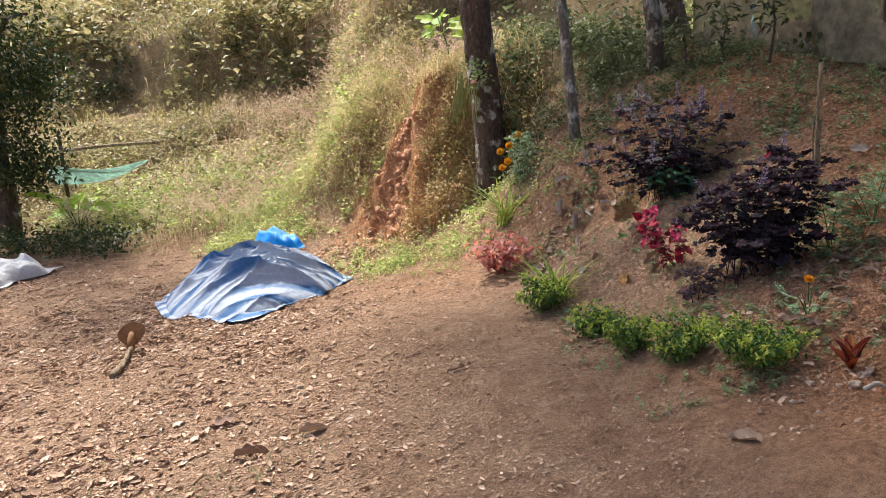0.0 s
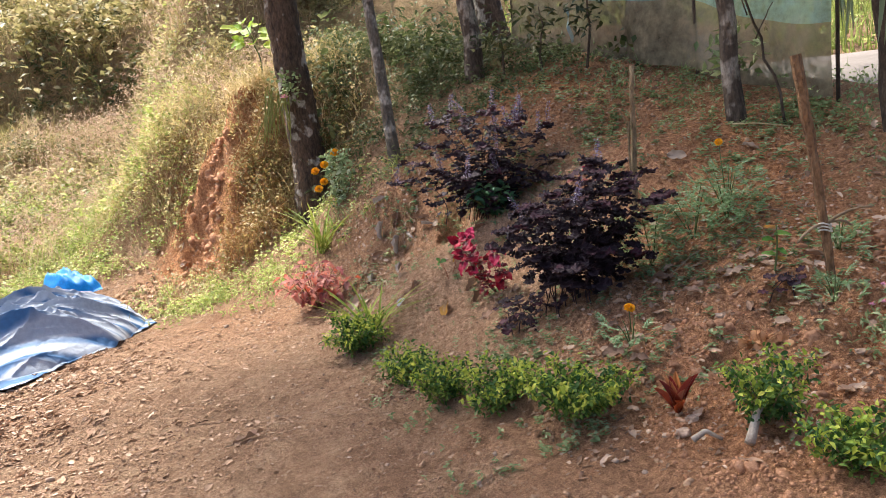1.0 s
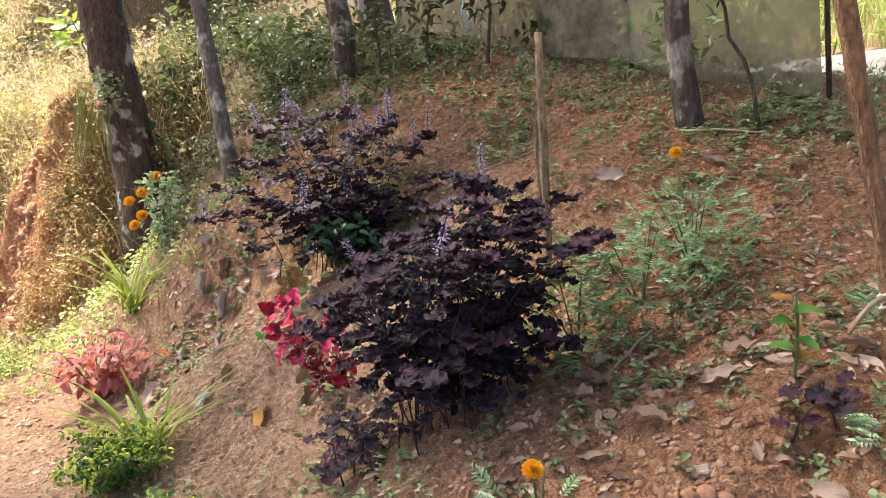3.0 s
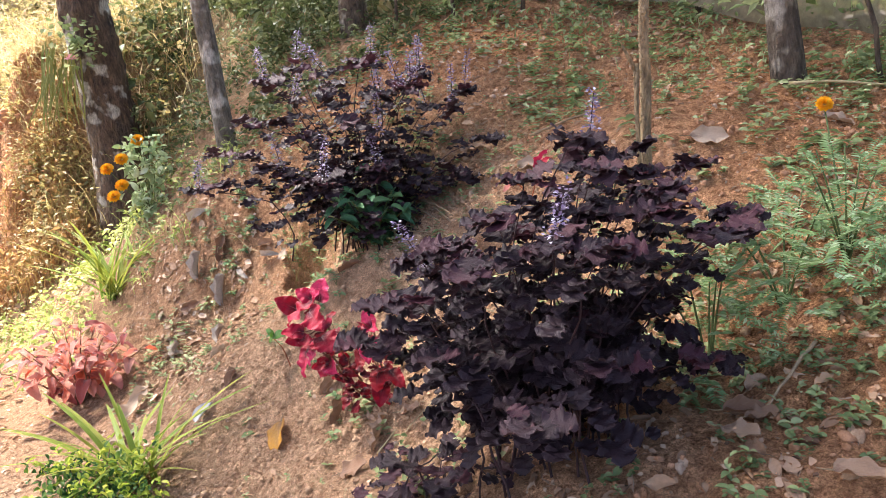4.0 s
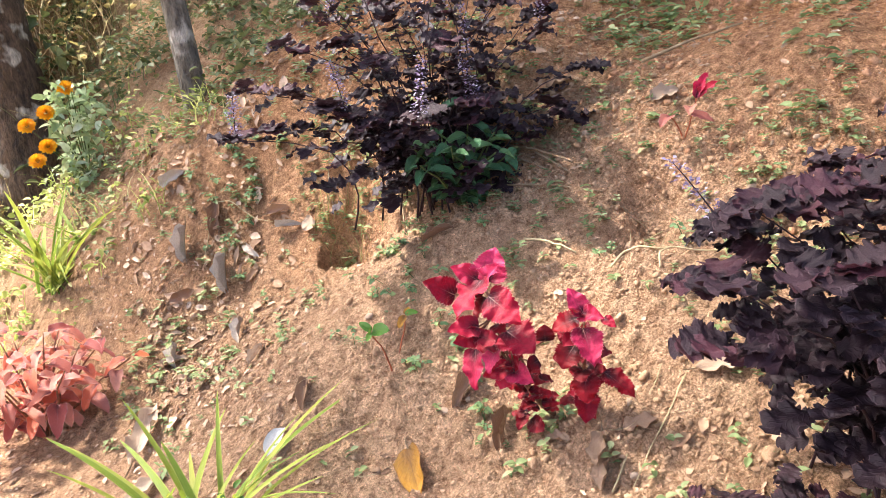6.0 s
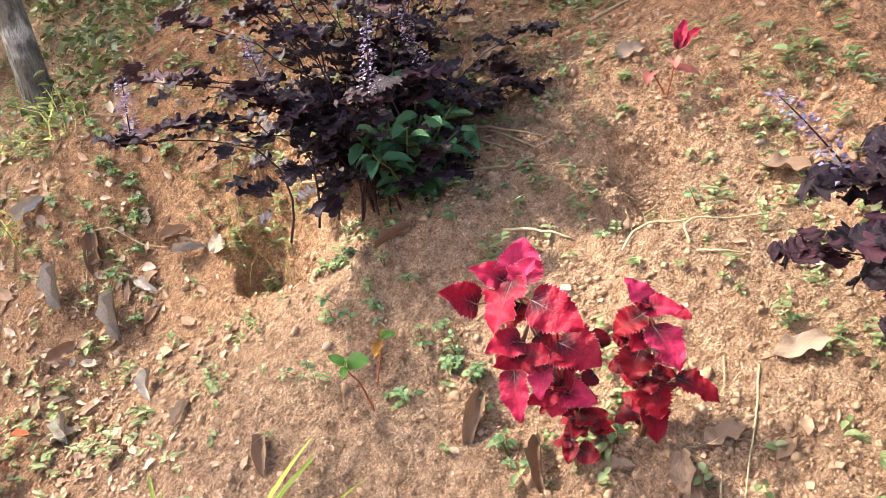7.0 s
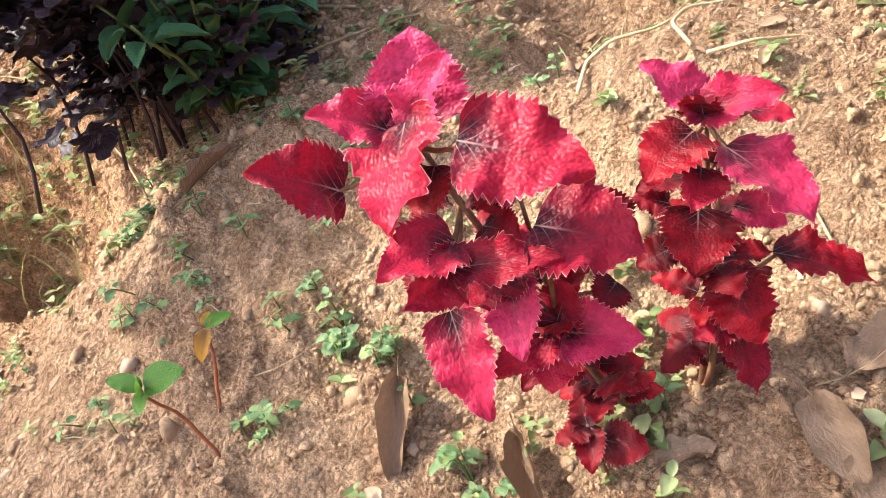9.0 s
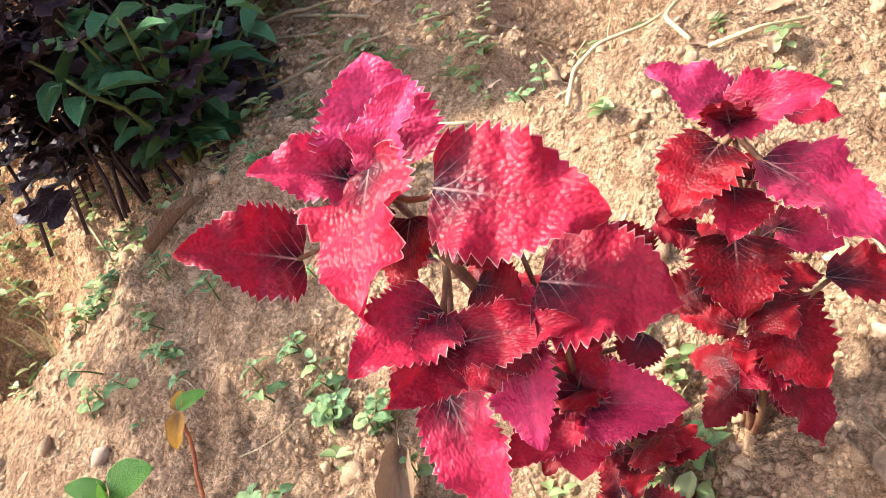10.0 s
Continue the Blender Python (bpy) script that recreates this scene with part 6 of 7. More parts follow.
STRAW = plain("straw", (0.42, 0.32, 0.17), (0.6, 0.48, 0.28), 30, 0.8)
stick([(1.714, 4.919, 0.0), (1.752, 4.921, 0.006), (1.782, 4.898, 0.008), (1.81, 4.852, 0.004), (1.837, 4.799, 0.004)], 0.003, "pale dry vine trailing over the soil", STRAW)
stick([(1.749, 4.782, 0.0), (1.772, 4.812, 0.005), (1.802, 4.806, 0.008), (1.85, 4.764, 0.008), (1.928, 4.702, 0.002)], 0.0026, "pale dry vine looping over the soil", STRAW)
stick([(1.746, 4.766, 0.0), (1.763, 4.721, 0.005), (1.797, 4.688, 0.0)], 0.0028, "short pale vine lying on the soil", STRAW)
stick([(1.803, 5.377, 0.015), (1.889, 5.078, 0.02)], 0.0034)
stick([(1.5, 5.86, 0.03), (1.51, 5.77, 0.03), (1.485, 5.66, 0.02), (1.452, 5.568, 0.0)], 0.0035, "thin dark dead branch arching over the dug hollow")
stick([(1.337, 6.115, 0.0), (1.418, 6.066, 0.04), (1.483, 6.004, 0.05), (1.53, 5.93, 0.02)], 0.0028, "pale woody vine arching above the dug hollow", STRAW)
stick([(1.413, 6.06, 0.03), (1.37, 6.02, 0.05), (1.345, 5.97, 0.03), (1.326, 5.951, 0.0)], 0.002, "thin brown stem hanging down the bank")
stick([(1.0, 6.3, 0.01), (1.06, 6.25, 0.03), (1.12, 6.16, 0.03), (1.17, 6.1, 0.0)], 0.002, "thin pale vine over the weeds", STRAW)
stick([(1.0, 6.3, 0.01), (0.97, 6.24, 0.02), (0.93, 6.2, 0.0)], 0.002, "thin pale vine over the weeds", STRAW)
stick([(1.12, 6.5, 0.02), (1.2, 6.38, 0.03)], 0.003)
for dx, dy in ((0.0, 0.02), (0.01, -0.04), (-0.02, 0.06)):
    stick([(1.95 + dx, 5.0 + dy, 0.0), (1.91 + dx, 5.01 + dy, 0.008), (1.87 + dx, 4.98 + dy * 0.7, 0.01), (1.85 + dx, 4.95 + dy * 0.6, 0.0)], 0.0014, "thin rootlet hanging in the dug hollow", STRAW)
stick([(1.78, 5.5, 0.02), (1.84, 5.25, 0.02)], 0.0045)
stick([(1.77, 5.41, 0.01), (1.9, 5.08, 0.01)], 0.003)
stick([(1.64, 5.19, 0.0), (1.7, 5.04, 0.0)], 0.004, mat=STRAW)
stick([(1.64, 4.58, 0.0), (1.43, 4.48, 0.0)], 0.0022, mat=STRAW)
stick([(1.4, 4.5, 0.0), (1.63, 4.64, 0.0)], 0.0022, mat=STRAW)
stick([(1.7, 5.39, 0.01), (1.85, 5.13, 0.0)], 0.003)
stick([(2.3, 4.0, 0.01), (2.1, 3.9, 0.01)], 0.005)
stick([(3.0, 5.0, 0.02), (3.25, 4.8, 0.02)], 0.006, mat=STRAW)
stick([(2.2, 5.4, 0.01), (2.45, 5.25, 0.02)], 0.006)
stick([(1.7, 2.78, 0.03), (1.74, 2.77, 0.05), (1.79, 2.76, 0.0)], 0.011, "pale bent root lying on the soil", ROOTWOOD)
stick([(1.83, 2.66, 0.03), (1.93, 2.77, 0.09)], 0.017, "short pale cut stump leaning in the soil", ROOTWOOD)


def rock(x, y, r, label):
    """A rounded stone with a few flat sides, half sunk in the soil."""
    bm = bmesh.new()
    bmesh.ops.create_icosphere(bm, subdivisions=3, radius=1.0)
    for v in bm.verts:
        k = 0.78 + 0.4 * noise.noise(v.co * 1.3 + Vector((x * 9, y * 9, 0)))
        v.co = Vector((v.co.x * 1.15, v.co.y * 0.9, min(v.co.z, 0.62) * 0.75)) * r * k
    me = bpy.data.meshes.new("stone")
    bm.to_mesh(me)
    bm.free()
    me.materials.append(STONE)
    thing("stone", on(x, y, r * 0.15), label, "stone", "stones in the dug soil", me=me)


for x, y, r in ((2.01, 3.0, 0.032), (1.81, 3.53, 0.035), (2.13, 3.45, 0.028), (1.76, 2.92, 0.026), (1.9, 3.12, 0.02), (2.43, 3.0, 0.024), (1.7, 2.86, 0.03)):
    rock(x, y, r, "grey-brown stone half sunk in red soil")


def dry_bunch():
    """A pulled-up weed dried to an orange tangle."""
    root = thing("dried_weed", on(2.17, 3.18), "dried orange-brown weed tangle lying on dug soil", "dead plant")
    n = 70
    v, f = blades(np.zeros((n, 3)), rng.uniform(0.05, 0.11, n), 0.005, 0.9, 4)
    turn = any_turn(n, 0.5)[:, :, [0, 2, 1]]
    v = np.einsum("nij,nkj->nki", turn, v.reshape(n, -1, 3)) + np.array([0, 0, 0.025])
    part("stalk", fast_mesh("stalk", v.reshape(-1, 3), f, DRY_ORANGE), root)
    k = 60
    p = rng.normal(0, 1, (k, 3)) * [0.035, 0.03, 0.012] + [0, 0, 0.03]
    part("foliage", fast_mesh("foliage", *scatter(*SMALL_LEAF, p, any_turn(k, 0.8), np.full((k, 1), 0.035)), DRY_ORANGE), root)


DRY_ORANGE = foliage("dried_orange", [(0, (0.3, 0.13, 0.05)), (0.6, (0.55, 0.28, 0.12)), (1, (0.66, 0.42, 0.22))], share=0.2)
dry_bunch()


def taro(label, foot, n, tall, mesh, size):
    """Broad upright leaves on thick stalks."""
    root = thing("broadleaf_plant", foot, label, "broadleaf plant")
    for i in range(n):
        a = i * 2.4 + 0.6
        d = np.array([math.cos(a) * 0.5, math.sin(a) * 0.5, rng.uniform(0.7, 1.2)]) * tall
        part("stalk", fast_mesh("stalk", *tube(bent((0, 0, -0.03), d, (0, 0, 0.05), 6), np.linspace(0.014, 0.007, 6), 6), STEM_GREEN), root)
        out = unit(np.array([math.cos(a), math.sin(a), rng.uniform(-0.1, 0.9)]))
        put_leaf(root, mesh[i % 2], d, d + out * size * rng.uniform(0.7, 1.2), size * 0.5, (-out[0] * 0.4, -out[1] * 0.4 - 0.5, 1))


taro("bright green broad-leaved plant at the slope's foot", on(-5.95, 11.2), 7, 0.42, LIME_LEAVES, 0.44)
def lime_sapling():
    foot = np.array(on(-0.1, 9.5))
    root = thing("broadleaf_sapling", tuple(foot), "sapling with broad bright lime leaves beside the leaning tree", "sapling")
    top = np.array([-0.22, 9.55, 2.6]) - foot
    st = bent((0, 0, -0.03), top, (0.03, 0, 0), 10, 0.01)
    part("stem", fast_mesh("stem", *tube(st, np.linspace(0.012, 0.005, 10), 6), STEM_GREEN), root)
    for i in range(16):
        a = i * 2.4
        d = unit(np.array([math.cos(a), math.sin(a) - 0.3, rng.uniform(-0.2, 0.6)]))
        q = st[6 + i * 3 // 15]
        L = rng.uniform(0.14, 0.24)
        put_leaf(root, LIME_LEAVES[i % 2], q + d * 0.12, q + d * (0.12 + L), L * 0.62, (d[0] * 0.3 - 0.2, -0.7, 0.6))


lime_sapling()


def vine_shrub():
    """Dark climber heaped round the grey trunk."""
    root = thing("climber", on(3.17, 6.5), "dark green climber heaped against the grey trunk", "climbing plant")
    n = 1500
    p = rng.normal(0, 1, (n, 3)) * [0.13, 0.1, 0.2] + [0.02, 0, 0.26]
    part("foliage", fast_mesh("foliage", *scatter(*LEAFLET, p, any_turn(n, 0.8), np.stack([np.full(n, 0.045), rng.uniform(0.05, 0.09, n), np.full(n, 0.06)], 1)), CROWN), root)
    for i in range(6):
        part("stem", fast_mesh("stem", *tube(bent((0, 0, -0.05), (rng.normal(0, 0.12), rng.normal(0, 0.08), rng.uniform(0.4, 0.9)), (0.05, 0, 0), 6, 0.01), np.full(6, 0.006), 5), BARK_DARK), root)


vine_shrub()


def leafy_sapling(foot, h, n, mat, label, leaf=0.09):
    root = thing("leafy_sapling", foot, label, "sapling")
    part("stem", fast_mesh("stem", *tube(bent((0, 0, -0.03), (0.03, 0, h), (0.02, 0, 0), 8, 0.01), np.linspace(0.012, 0.004, 8), 6), BARK_PLAIN), root)
    p = np.stack([rng.normal(0, 0.09, n), rng.normal(0, 0.09, n), rng.uniform(0.35, 1.05, n) * h], 1)
    part("foliage", fast_mesh("foliage", *scatter(*LEAFLET, p, any_turn(n, 0.7), np.stack([np.full(n, leaf * 0.4), np.full(n, leaf), np.full(n, leaf)], 1)), mat), root)


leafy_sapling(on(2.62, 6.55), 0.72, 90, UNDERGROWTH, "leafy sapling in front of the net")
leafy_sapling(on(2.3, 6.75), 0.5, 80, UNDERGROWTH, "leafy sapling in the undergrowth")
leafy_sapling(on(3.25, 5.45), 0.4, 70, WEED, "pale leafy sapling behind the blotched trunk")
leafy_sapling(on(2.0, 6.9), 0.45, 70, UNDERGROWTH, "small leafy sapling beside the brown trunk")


OLIVE = plain("olive_strand", (0.16, 0.17, 0.035), (0.34, 0.33, 0.08), 12, 0.5)
OLIVE_STRAPS = leaf_meshes("olive_strand", OLIVE, [dict(n=16, across=2, peak=0.1, fall=0.3, fold=0.012, droop=d) for d in (0.02, 0.08, -0.08)])


def epiphyte():
    """Hanging strap cactus and a little pink bloom on the leaning trunk."""
    root = thing("epiphyte", (0.15, 8.05, 1.75), "hanging green epiphyte with a pink bloom on the leaning trunk", "epiphyte")
    for i in range(30):
        a = np.array([rng.normal(-0.04, 0.05), rng.normal(-0.02, 0.05), rng.uniform(-0.1, 0.12)])
        b = a + [rng.normal(-0.05, 0.05), rng.normal(-0.03, 0.04), -rng.uniform(0.15, 0.5)]
        put_leaf(root, OLIVE_STRAPS[i % 3], a, b, 0.013, (-0.5, -1, 0.2), "strand")
    part("flower", flower_head(0.045, PINKPETAL, 14), root, "pink bloom", (0.05, -0.12, -0.02))
    n = 120
    p = rng.normal(0, 1, (n, 3)) * [0.07, 0.06, 0.07] + [0.08, -0.1, 0.1]
    part("foliage", fast_mesh("foliage", *scatter(*LEAFLET, p, any_turn(n, 0.8), np.full((n, 1), 0.04)), WEED), root)


epiphyte()


# ---- grass, scrub and litter ----
def stuff(name, me, label, category):
    return thing(name, (0, 0, 0), label, category, kind="stuff", me=me)


def hill_keep(x, y):
    foot = 10.5 - 0.12 * x
    return np.clip((y - foot) / 0.6, 0, 1)


def tussocks(p, per, tall, width, size):
    """Grass in tufts: blades fan out round each spot."""
    q = np.repeat(p, per, 0)
    n = len(q)
    q = q + rng.normal(0, size, (n, 3)) * [1, 1, 0]
    q[:, 2] = ground(q[:, 0], q[:, 1]) - 0.02
    h = np.repeat(rng.uniform(0.6, 1.3, len(p)), per) * rng.uniform(*tall, n)
    return blades(q, h, width, 0.75, 3)


def weed_clumps(p, per, radius, tall, leaf, shape=LEAFLET):
    """Leafy weeds as separate clumps: each a small dome of leaves of its own size and height."""
    m = len(p)
    r, h = rng.uniform(*radius, m) * rng.uniform(0.6, 1.2, m), rng.uniform(*tall, m)
    k = np.repeat(np.arange(m), per)
    n = len(k)
    a, e = rng.uniform(0, 2 * np.pi, n), np.sqrt(rng.uniform(0, 1, n))
    q = p[k] + np.stack([r[k] * e * np.cos(a), r[k] * e * np.sin(a), h[k] * np.sqrt(1.02 - e * e) * rng.uniform(0.05, 1.0, n)], 1)
    L = rng.uniform(*leaf, n) * rng.uniform(0.6, 1.4, m)[k]
    w = L * rng.uniform(0.35, 0.7, m)[k]
    d = np.stack([np.cos(a), np.sin(a), rng.normal(0.1, 0.5, n)], 1)
    return scatter(*shape, q, turns_for(d, rng.normal(0, 0.4, (n, 3)) + [0, 0, 1]), np.stack([w, L, L], 1))


def grow_hill():
    patch = lambda x, y: np.clip((rough(x, y, 0.8, 21) - 0.3) * 2.5, 0.08, 1)
    a = tussocks(spread(1900, -11, 1.0, 10.3, 17, lambda x, y: hill_keep(x, y) * patch(x, y)), 14, (0.1, 0.36), 0.012, 0.06)
    b = tussocks(spread(1300, -20, 6, 16, 30), 10, (0.2, 0.5), 0.02, 0.14)
    stuff("hillside_grass", fast_mesh("hillside_grass", *join(a, b), GRASS_HILL), "sunlit green and straw-coloured grass over the hillside", "grass")
    low = lambda x, y: hill_keep(x, y + 0.5)
    v = join(weed_clumps(spread(2300, -6.5, -0.9, 9.9, 12.8, lambda x, y: low(x, y) * np.clip(1.6 - 0.7 * rise(x, y), 0.1, 1)), 22, (0.06, 0.24), (0.1, 0.4), (0.025, 0.06)), weed_clumps(spread(200, -6.5, -1.2, 10.0, 13.5, low), 24, (0.12, 0.3), (0.3, 0.7), (0.04, 0.09)))
    v = join(v, weed_clumps(spread(620, -3.4, -1.0, 9.1, 10.9, lambda x, y: np.clip((y - 9.0) / 0.5, 0, 1)), 20, (0.05, 0.18), (0.06, 0.3), (0.02, 0.05)))
    stuff("bright_weeds", fast_mesh("bright_weeds", *v, GREEN_HILL), "bright yellow-green weeds over the lower slope", "weeds")
    v = join(weed_clumps(spread(900, -12, 1.0, 11.5, 15.2, hill_keep), 30, (0.1, 0.35), (0.15, 0.6), (0.04, 0.1)), weed_clumps(spread(1500, -22, 7, 16.2, 30, lambda x, y: (rough(x, y, 1.7, 24) > 0.35) * 1.0), 40, (0.3, 0.9), (0.5, 1.6), (0.09, 0.22)))
    stuff("hillside_scrub", fast_mesh("hillside_scrub", *v, SHRUB_HILL), "low leafy weeds and scrub among the hillside grass", "scrub")
    # leafy growth on the terrace
    v = join(weed_clumps(spread(1100, -14, 1.5, 15.0, 21, lambda x, y: np.clip((y - (15.6 - 0.25 * x)) / 0.4, 0, 1)), 34, (0.2, 0.5), (0.2, 0.8), (0.05, 0.13)), weed_clumps(spread(420, -14, 1.0, 12.6, 15.6), 26, (0.12, 0.35), (0.15, 0.6), (0.04, 0.09)))
    stuff("terrace_weeds", fast_mesh("terrace_weeds", *v, SHRUB_HILL), "sunlit yellow-green weeds on the hillside terrace", "weeds")
    # dark shrubs along the terrace step, the band's shade also in their colour
    c = spread(1500, -15, 0.5, 13.8, 19.5, lambda x, y: np.exp(-((y - (15.4 - 0.25 * x)) / 0.4) ** 2) * np.clip(rough(x, y, 0.9, 25) * 2 + 0.1, 0.2, 1))
    v = join(weed_clumps(c, 50, (0.15, 0.5), (0.25, 0.8), (0.05, 0.12)), blades(np.repeat(c, 4, 0) + rng.normal(0, 0.2, (4 * len(c), 3)) * [1, 1, 0.3], 1.0, 0.012, 0.9, 4))
    stuff("terrace_shrubs", fast_mesh("terrace_shrubs", *v, TERRACE), "dark shrubs along the terrace step of the hillside", "shrubs")
    # arching seed heads
    p = spread(4200, -6, 0.3, 10.2, 15, lambda x, y: np.clip(rough(x, y, 1.2, 26) * 2 - 0.6, 0, 1))
    st = blades(p, rng.uniform(0.5, 0.85, len(p)), 0.007, 0.55, 4)
    k = len(p)
    tips = st[0].reshape(k, -1, 3)[:, -1]
    mids = st[0].reshape(k, -1, 3)[:, -3]
    heads = np.repeat(tips, 9, 0) + (np.repeat(mids - tips, 9, 0)) * rng.uniform(0, 1, (9 * k, 1)) + rng.normal(0, 0.01, (9 * k, 3))
    hd = scatter(*LEAFLET, heads, any_turn(9 * k, 0.8), np.stack([np.full(9 * k, 0.012), np.full(9 * k, 0.05), np.full(9 * k, 0.03)], 1))
    stuff("seed_heads", fast_mesh("seed_heads", *join(st, hd), SEED_HEAD), "feathery pinkish straw seed heads of tall grass", "grass")


UNDERGROWTH = foliage("undergrowth_leaf", [(0, (0.05, 0.065, 0.022)), (0.5, (0.13, 0.155, 0.055)), (1, (0.34, 0.34, 0.17))], scale=4, share=0.3)
SPUR_WEED = foliage("spur_weed", [(0, (0.14, 0.12, 0.045)), (0.35, (0.4, 0.33, 0.12)), (0.7, (0.64, 0.5, 0.24)), (1, (0.78, 0.6, 0.38))], scale=2.5, share=0.4, spread=0.5)


def grow_spur():
    """Tall dry grass over the earth spur and the bank behind the trees."""
    bare = lambda x, y: np.exp(-(((x + 0.8) / 0.36) ** 2 + ((y - 9.0) / 0.6) ** 2))
    p = spread(1500, -2.6, 0.9, 8.2, 11.6, lambda x, y: (bare(x, y) < 0.2) * (rise(x, y) > 0.4) * np.clip((rough(x, y, 0.45, 27) - 0.2) * 2.2, 0, 1))
    a = tussocks(p, 8, (0.12, 0.42), 0.009, 0.05)
    stuff("spur_grass", fast_mesh("spur_grass", *a, GRASS_DRY), "tall straw-coloured grass over the earth spur", "grass")
    p = spread(1700, -3.0, 0.9, 8.0, 12.0, lambda x, y: (bare(x, y) < 0.17) * (rise(x, y) > 0.4) * np.clip(rough(x, y, 0.6, 28) * 2 - 0.3, 0, 1))
    b = join(weed_clumps(p, 26, (0.05, 0.2), (0.1, 0.5), (0.02, 0.055)), blades(p + rng.normal(0, 0.05, p.shape) * [1, 1, 0], rng.uniform(0.3, 0.75, len(p)), 0.006, 0.9, 4))
    stuff("spur_weeds", fast_mesh("spur_weeds", *b, SPUR_WEED), "olive and straw-coloured leafy weeds over the earth spur", "weeds")
    # growth over the bank beside the bare clay, and a fringe along its top
    p = np.concatenate([spread(300, -0.42, 0.25, 8.3, 9.7), spread(110, -1.1, -0.4, 9.5, 9.9)])
    v = join(weed_clumps(p, 18, (0.04, 0.14), (0.06, 0.34), (0.018, 0.045)), tussocks(p[::2], 9, (0.12, 0.4), 0.007, 0.05))
    stuff("bank_weeds", fast_mesh("bank_weeds", *v, SPUR_WEED), "straw and olive weeds beside the bare clay", "weeds")
    p = spread(340, 0.7, 2.1, 7.3, 8.7, lambda x, y: np.clip(rough(x, y, 0.3, 81) * 2 - 0.2, 0.15, 1))
    v = join(weed_clumps(p, 20, (0.04, 0.16), (0.06, 0.3), (0.022, 0.05)), tussocks(p[::6], 6, (0.12, 0.3), 0.006, 0.04))
    stuff("bank_undergrowth", fast_mesh("bank_undergrowth", *v, UNDERGROWTH), "grey-green leafy undergrowth between the tree trunks", "weeds")
    # dead roots and stems hanging down the scarp's shoulder
    k = 260
    y = rng.uniform(9.35, 9.7, k)
    x = -1.15 + 0.35 * rng.random(k)
    top = np.stack([x, y, ground(x, y) + 0.03], 1)
    v, f = blades(np.zeros((k, 3)), rng.uniform(0.1, 0.36, k), 0.006, 0.3, 3)
    w = v.reshape(k, -1, 3)
    w = w * [1, 1, -1] + top[:, None] + np.array([0.08, -0.55, 0]) * w[..., 2:3]
    stuff("hanging_roots", fast_mesh("hanging_roots", w.reshape(-1, 3), f, plain("dry_root", (0.3, 0.2, 0.11), (0.5, 0.38, 0.24), 20, 0.9)), "dead roots and stems hanging over the scarp", "roots")
    # rusty dry weeds at the scarp's foot
    p = spread(420, -0.65, 0.05, 8.0, 8.75)
    q = np.repeat(p, 4, 0) + np.stack([rng.normal(0, 0.04, 4 * len(p)), rng.normal(0, 0.04, 4 * len(p)), rng.uniform(0.02, 0.3, 4 * len(p))], 1)
    L = rng.uniform(0.03, 0.06, len(q))
    v = join(scatter(*LEAFLET, q, any_turn(len(q), 0.9), np.stack([L * 0.4, L, L], 1)), blades(p, 0.3, 0.006, 0.4))
    stuff("dry_weeds", fast_mesh("dry_weeds", *v, foliage("rusty_weed", [(0, (0.24, 0.13, 0.05)), (0.6, (0.45, 0.26, 0.1)), (1, (0.5, 0.4, 0.15))], share=0.35)), "rust-brown dried weeds at the scarp's foot", "weeds")


LANE_GREEN = foliage("lane_green", [(0, (0.12, 0.16, 0.04)), (0.5, (0.34, 0.4, 0.1)), (1, (0.6, 0.6, 0.22))], scale=1.5, share=0.4)


def grow_back():
    """Dark undergrowth between and behind the trunks, up to the net."""
    keep = lambda x, y: np.clip((y - (7.0 + 0.55 * np.clip(0.9 - x, -2, 2) * -0.35)) / 0.5, 0, 1) * (x + 0.46 * y < 5.75) * np.clip((y - 7.9) / 0.4 + np.clip((x - 1.25) / 0.2, 0, 2), 0, 1)
    p = spread(560, 0.35, 3.0, 6.9, 11, lambda x, y: keep(x, y) * np.clip(rough(x, y, 0.5, 31) * 2.2 - 0.4, 0.05, 1))
    a = weed_clumps(p, 32, (0.07, 0.24), (0.12, 0.75), (0.03, 0.075), SMALL_LEAF)
    q = spread(2600, 0.35, 3.0, 6.9, 11, keep)
    b = blades(q, rng.uniform(0.2, 0.9, len(q)) * (0.3 + rough(q[:, 0], q[:, 1], 0.6, 32)), 0.006, 0.8, 4)
    low = spread(420, 0.5, 2.9, 6.5, 7.9, lambda x, y: 0.35 + 0.65 * (x > 1.3))
    a = join(a, weed_clumps(low, 14, (0.03, 0.12), (0.04, 0.2), (0.016, 0.04), SMALL_LEAF))
    stuff("undergrowth", fast_mesh("undergrowth", *join(a, b), UNDERGROWTH), "dense dark green undergrowth between the tree trunks", "undergrowth")
    p = spread(9000, 3.2, 14, 7.5, 20, lambda x, y: (x * 0.84 + y * 0.54 > 9.6) * 1.0)
    a = blades(p, rng.uniform(0.3, 0.9, len(p)), 0.018, 0.5)
    q = p + np.stack([0 * p[:, 0], 0 * p[:, 0], rng.uniform(0.0, 1.4, len(p)) * rough(p[:, 0], p[:, 1], 1.1, 33)], 1)
    L = rng.uniform(0.07, 0.15, len(p))
    b = scatter(*LEAFLET, q, any_turn(len(p), 0.8), np.stack([L * 0.5, L, L], 1))
    stuff("lane_scrub", fast_mesh("lane_scrub", *join(a, b), LANE_GREEN), "dry grass and scrub beyond the lane", "scrub")


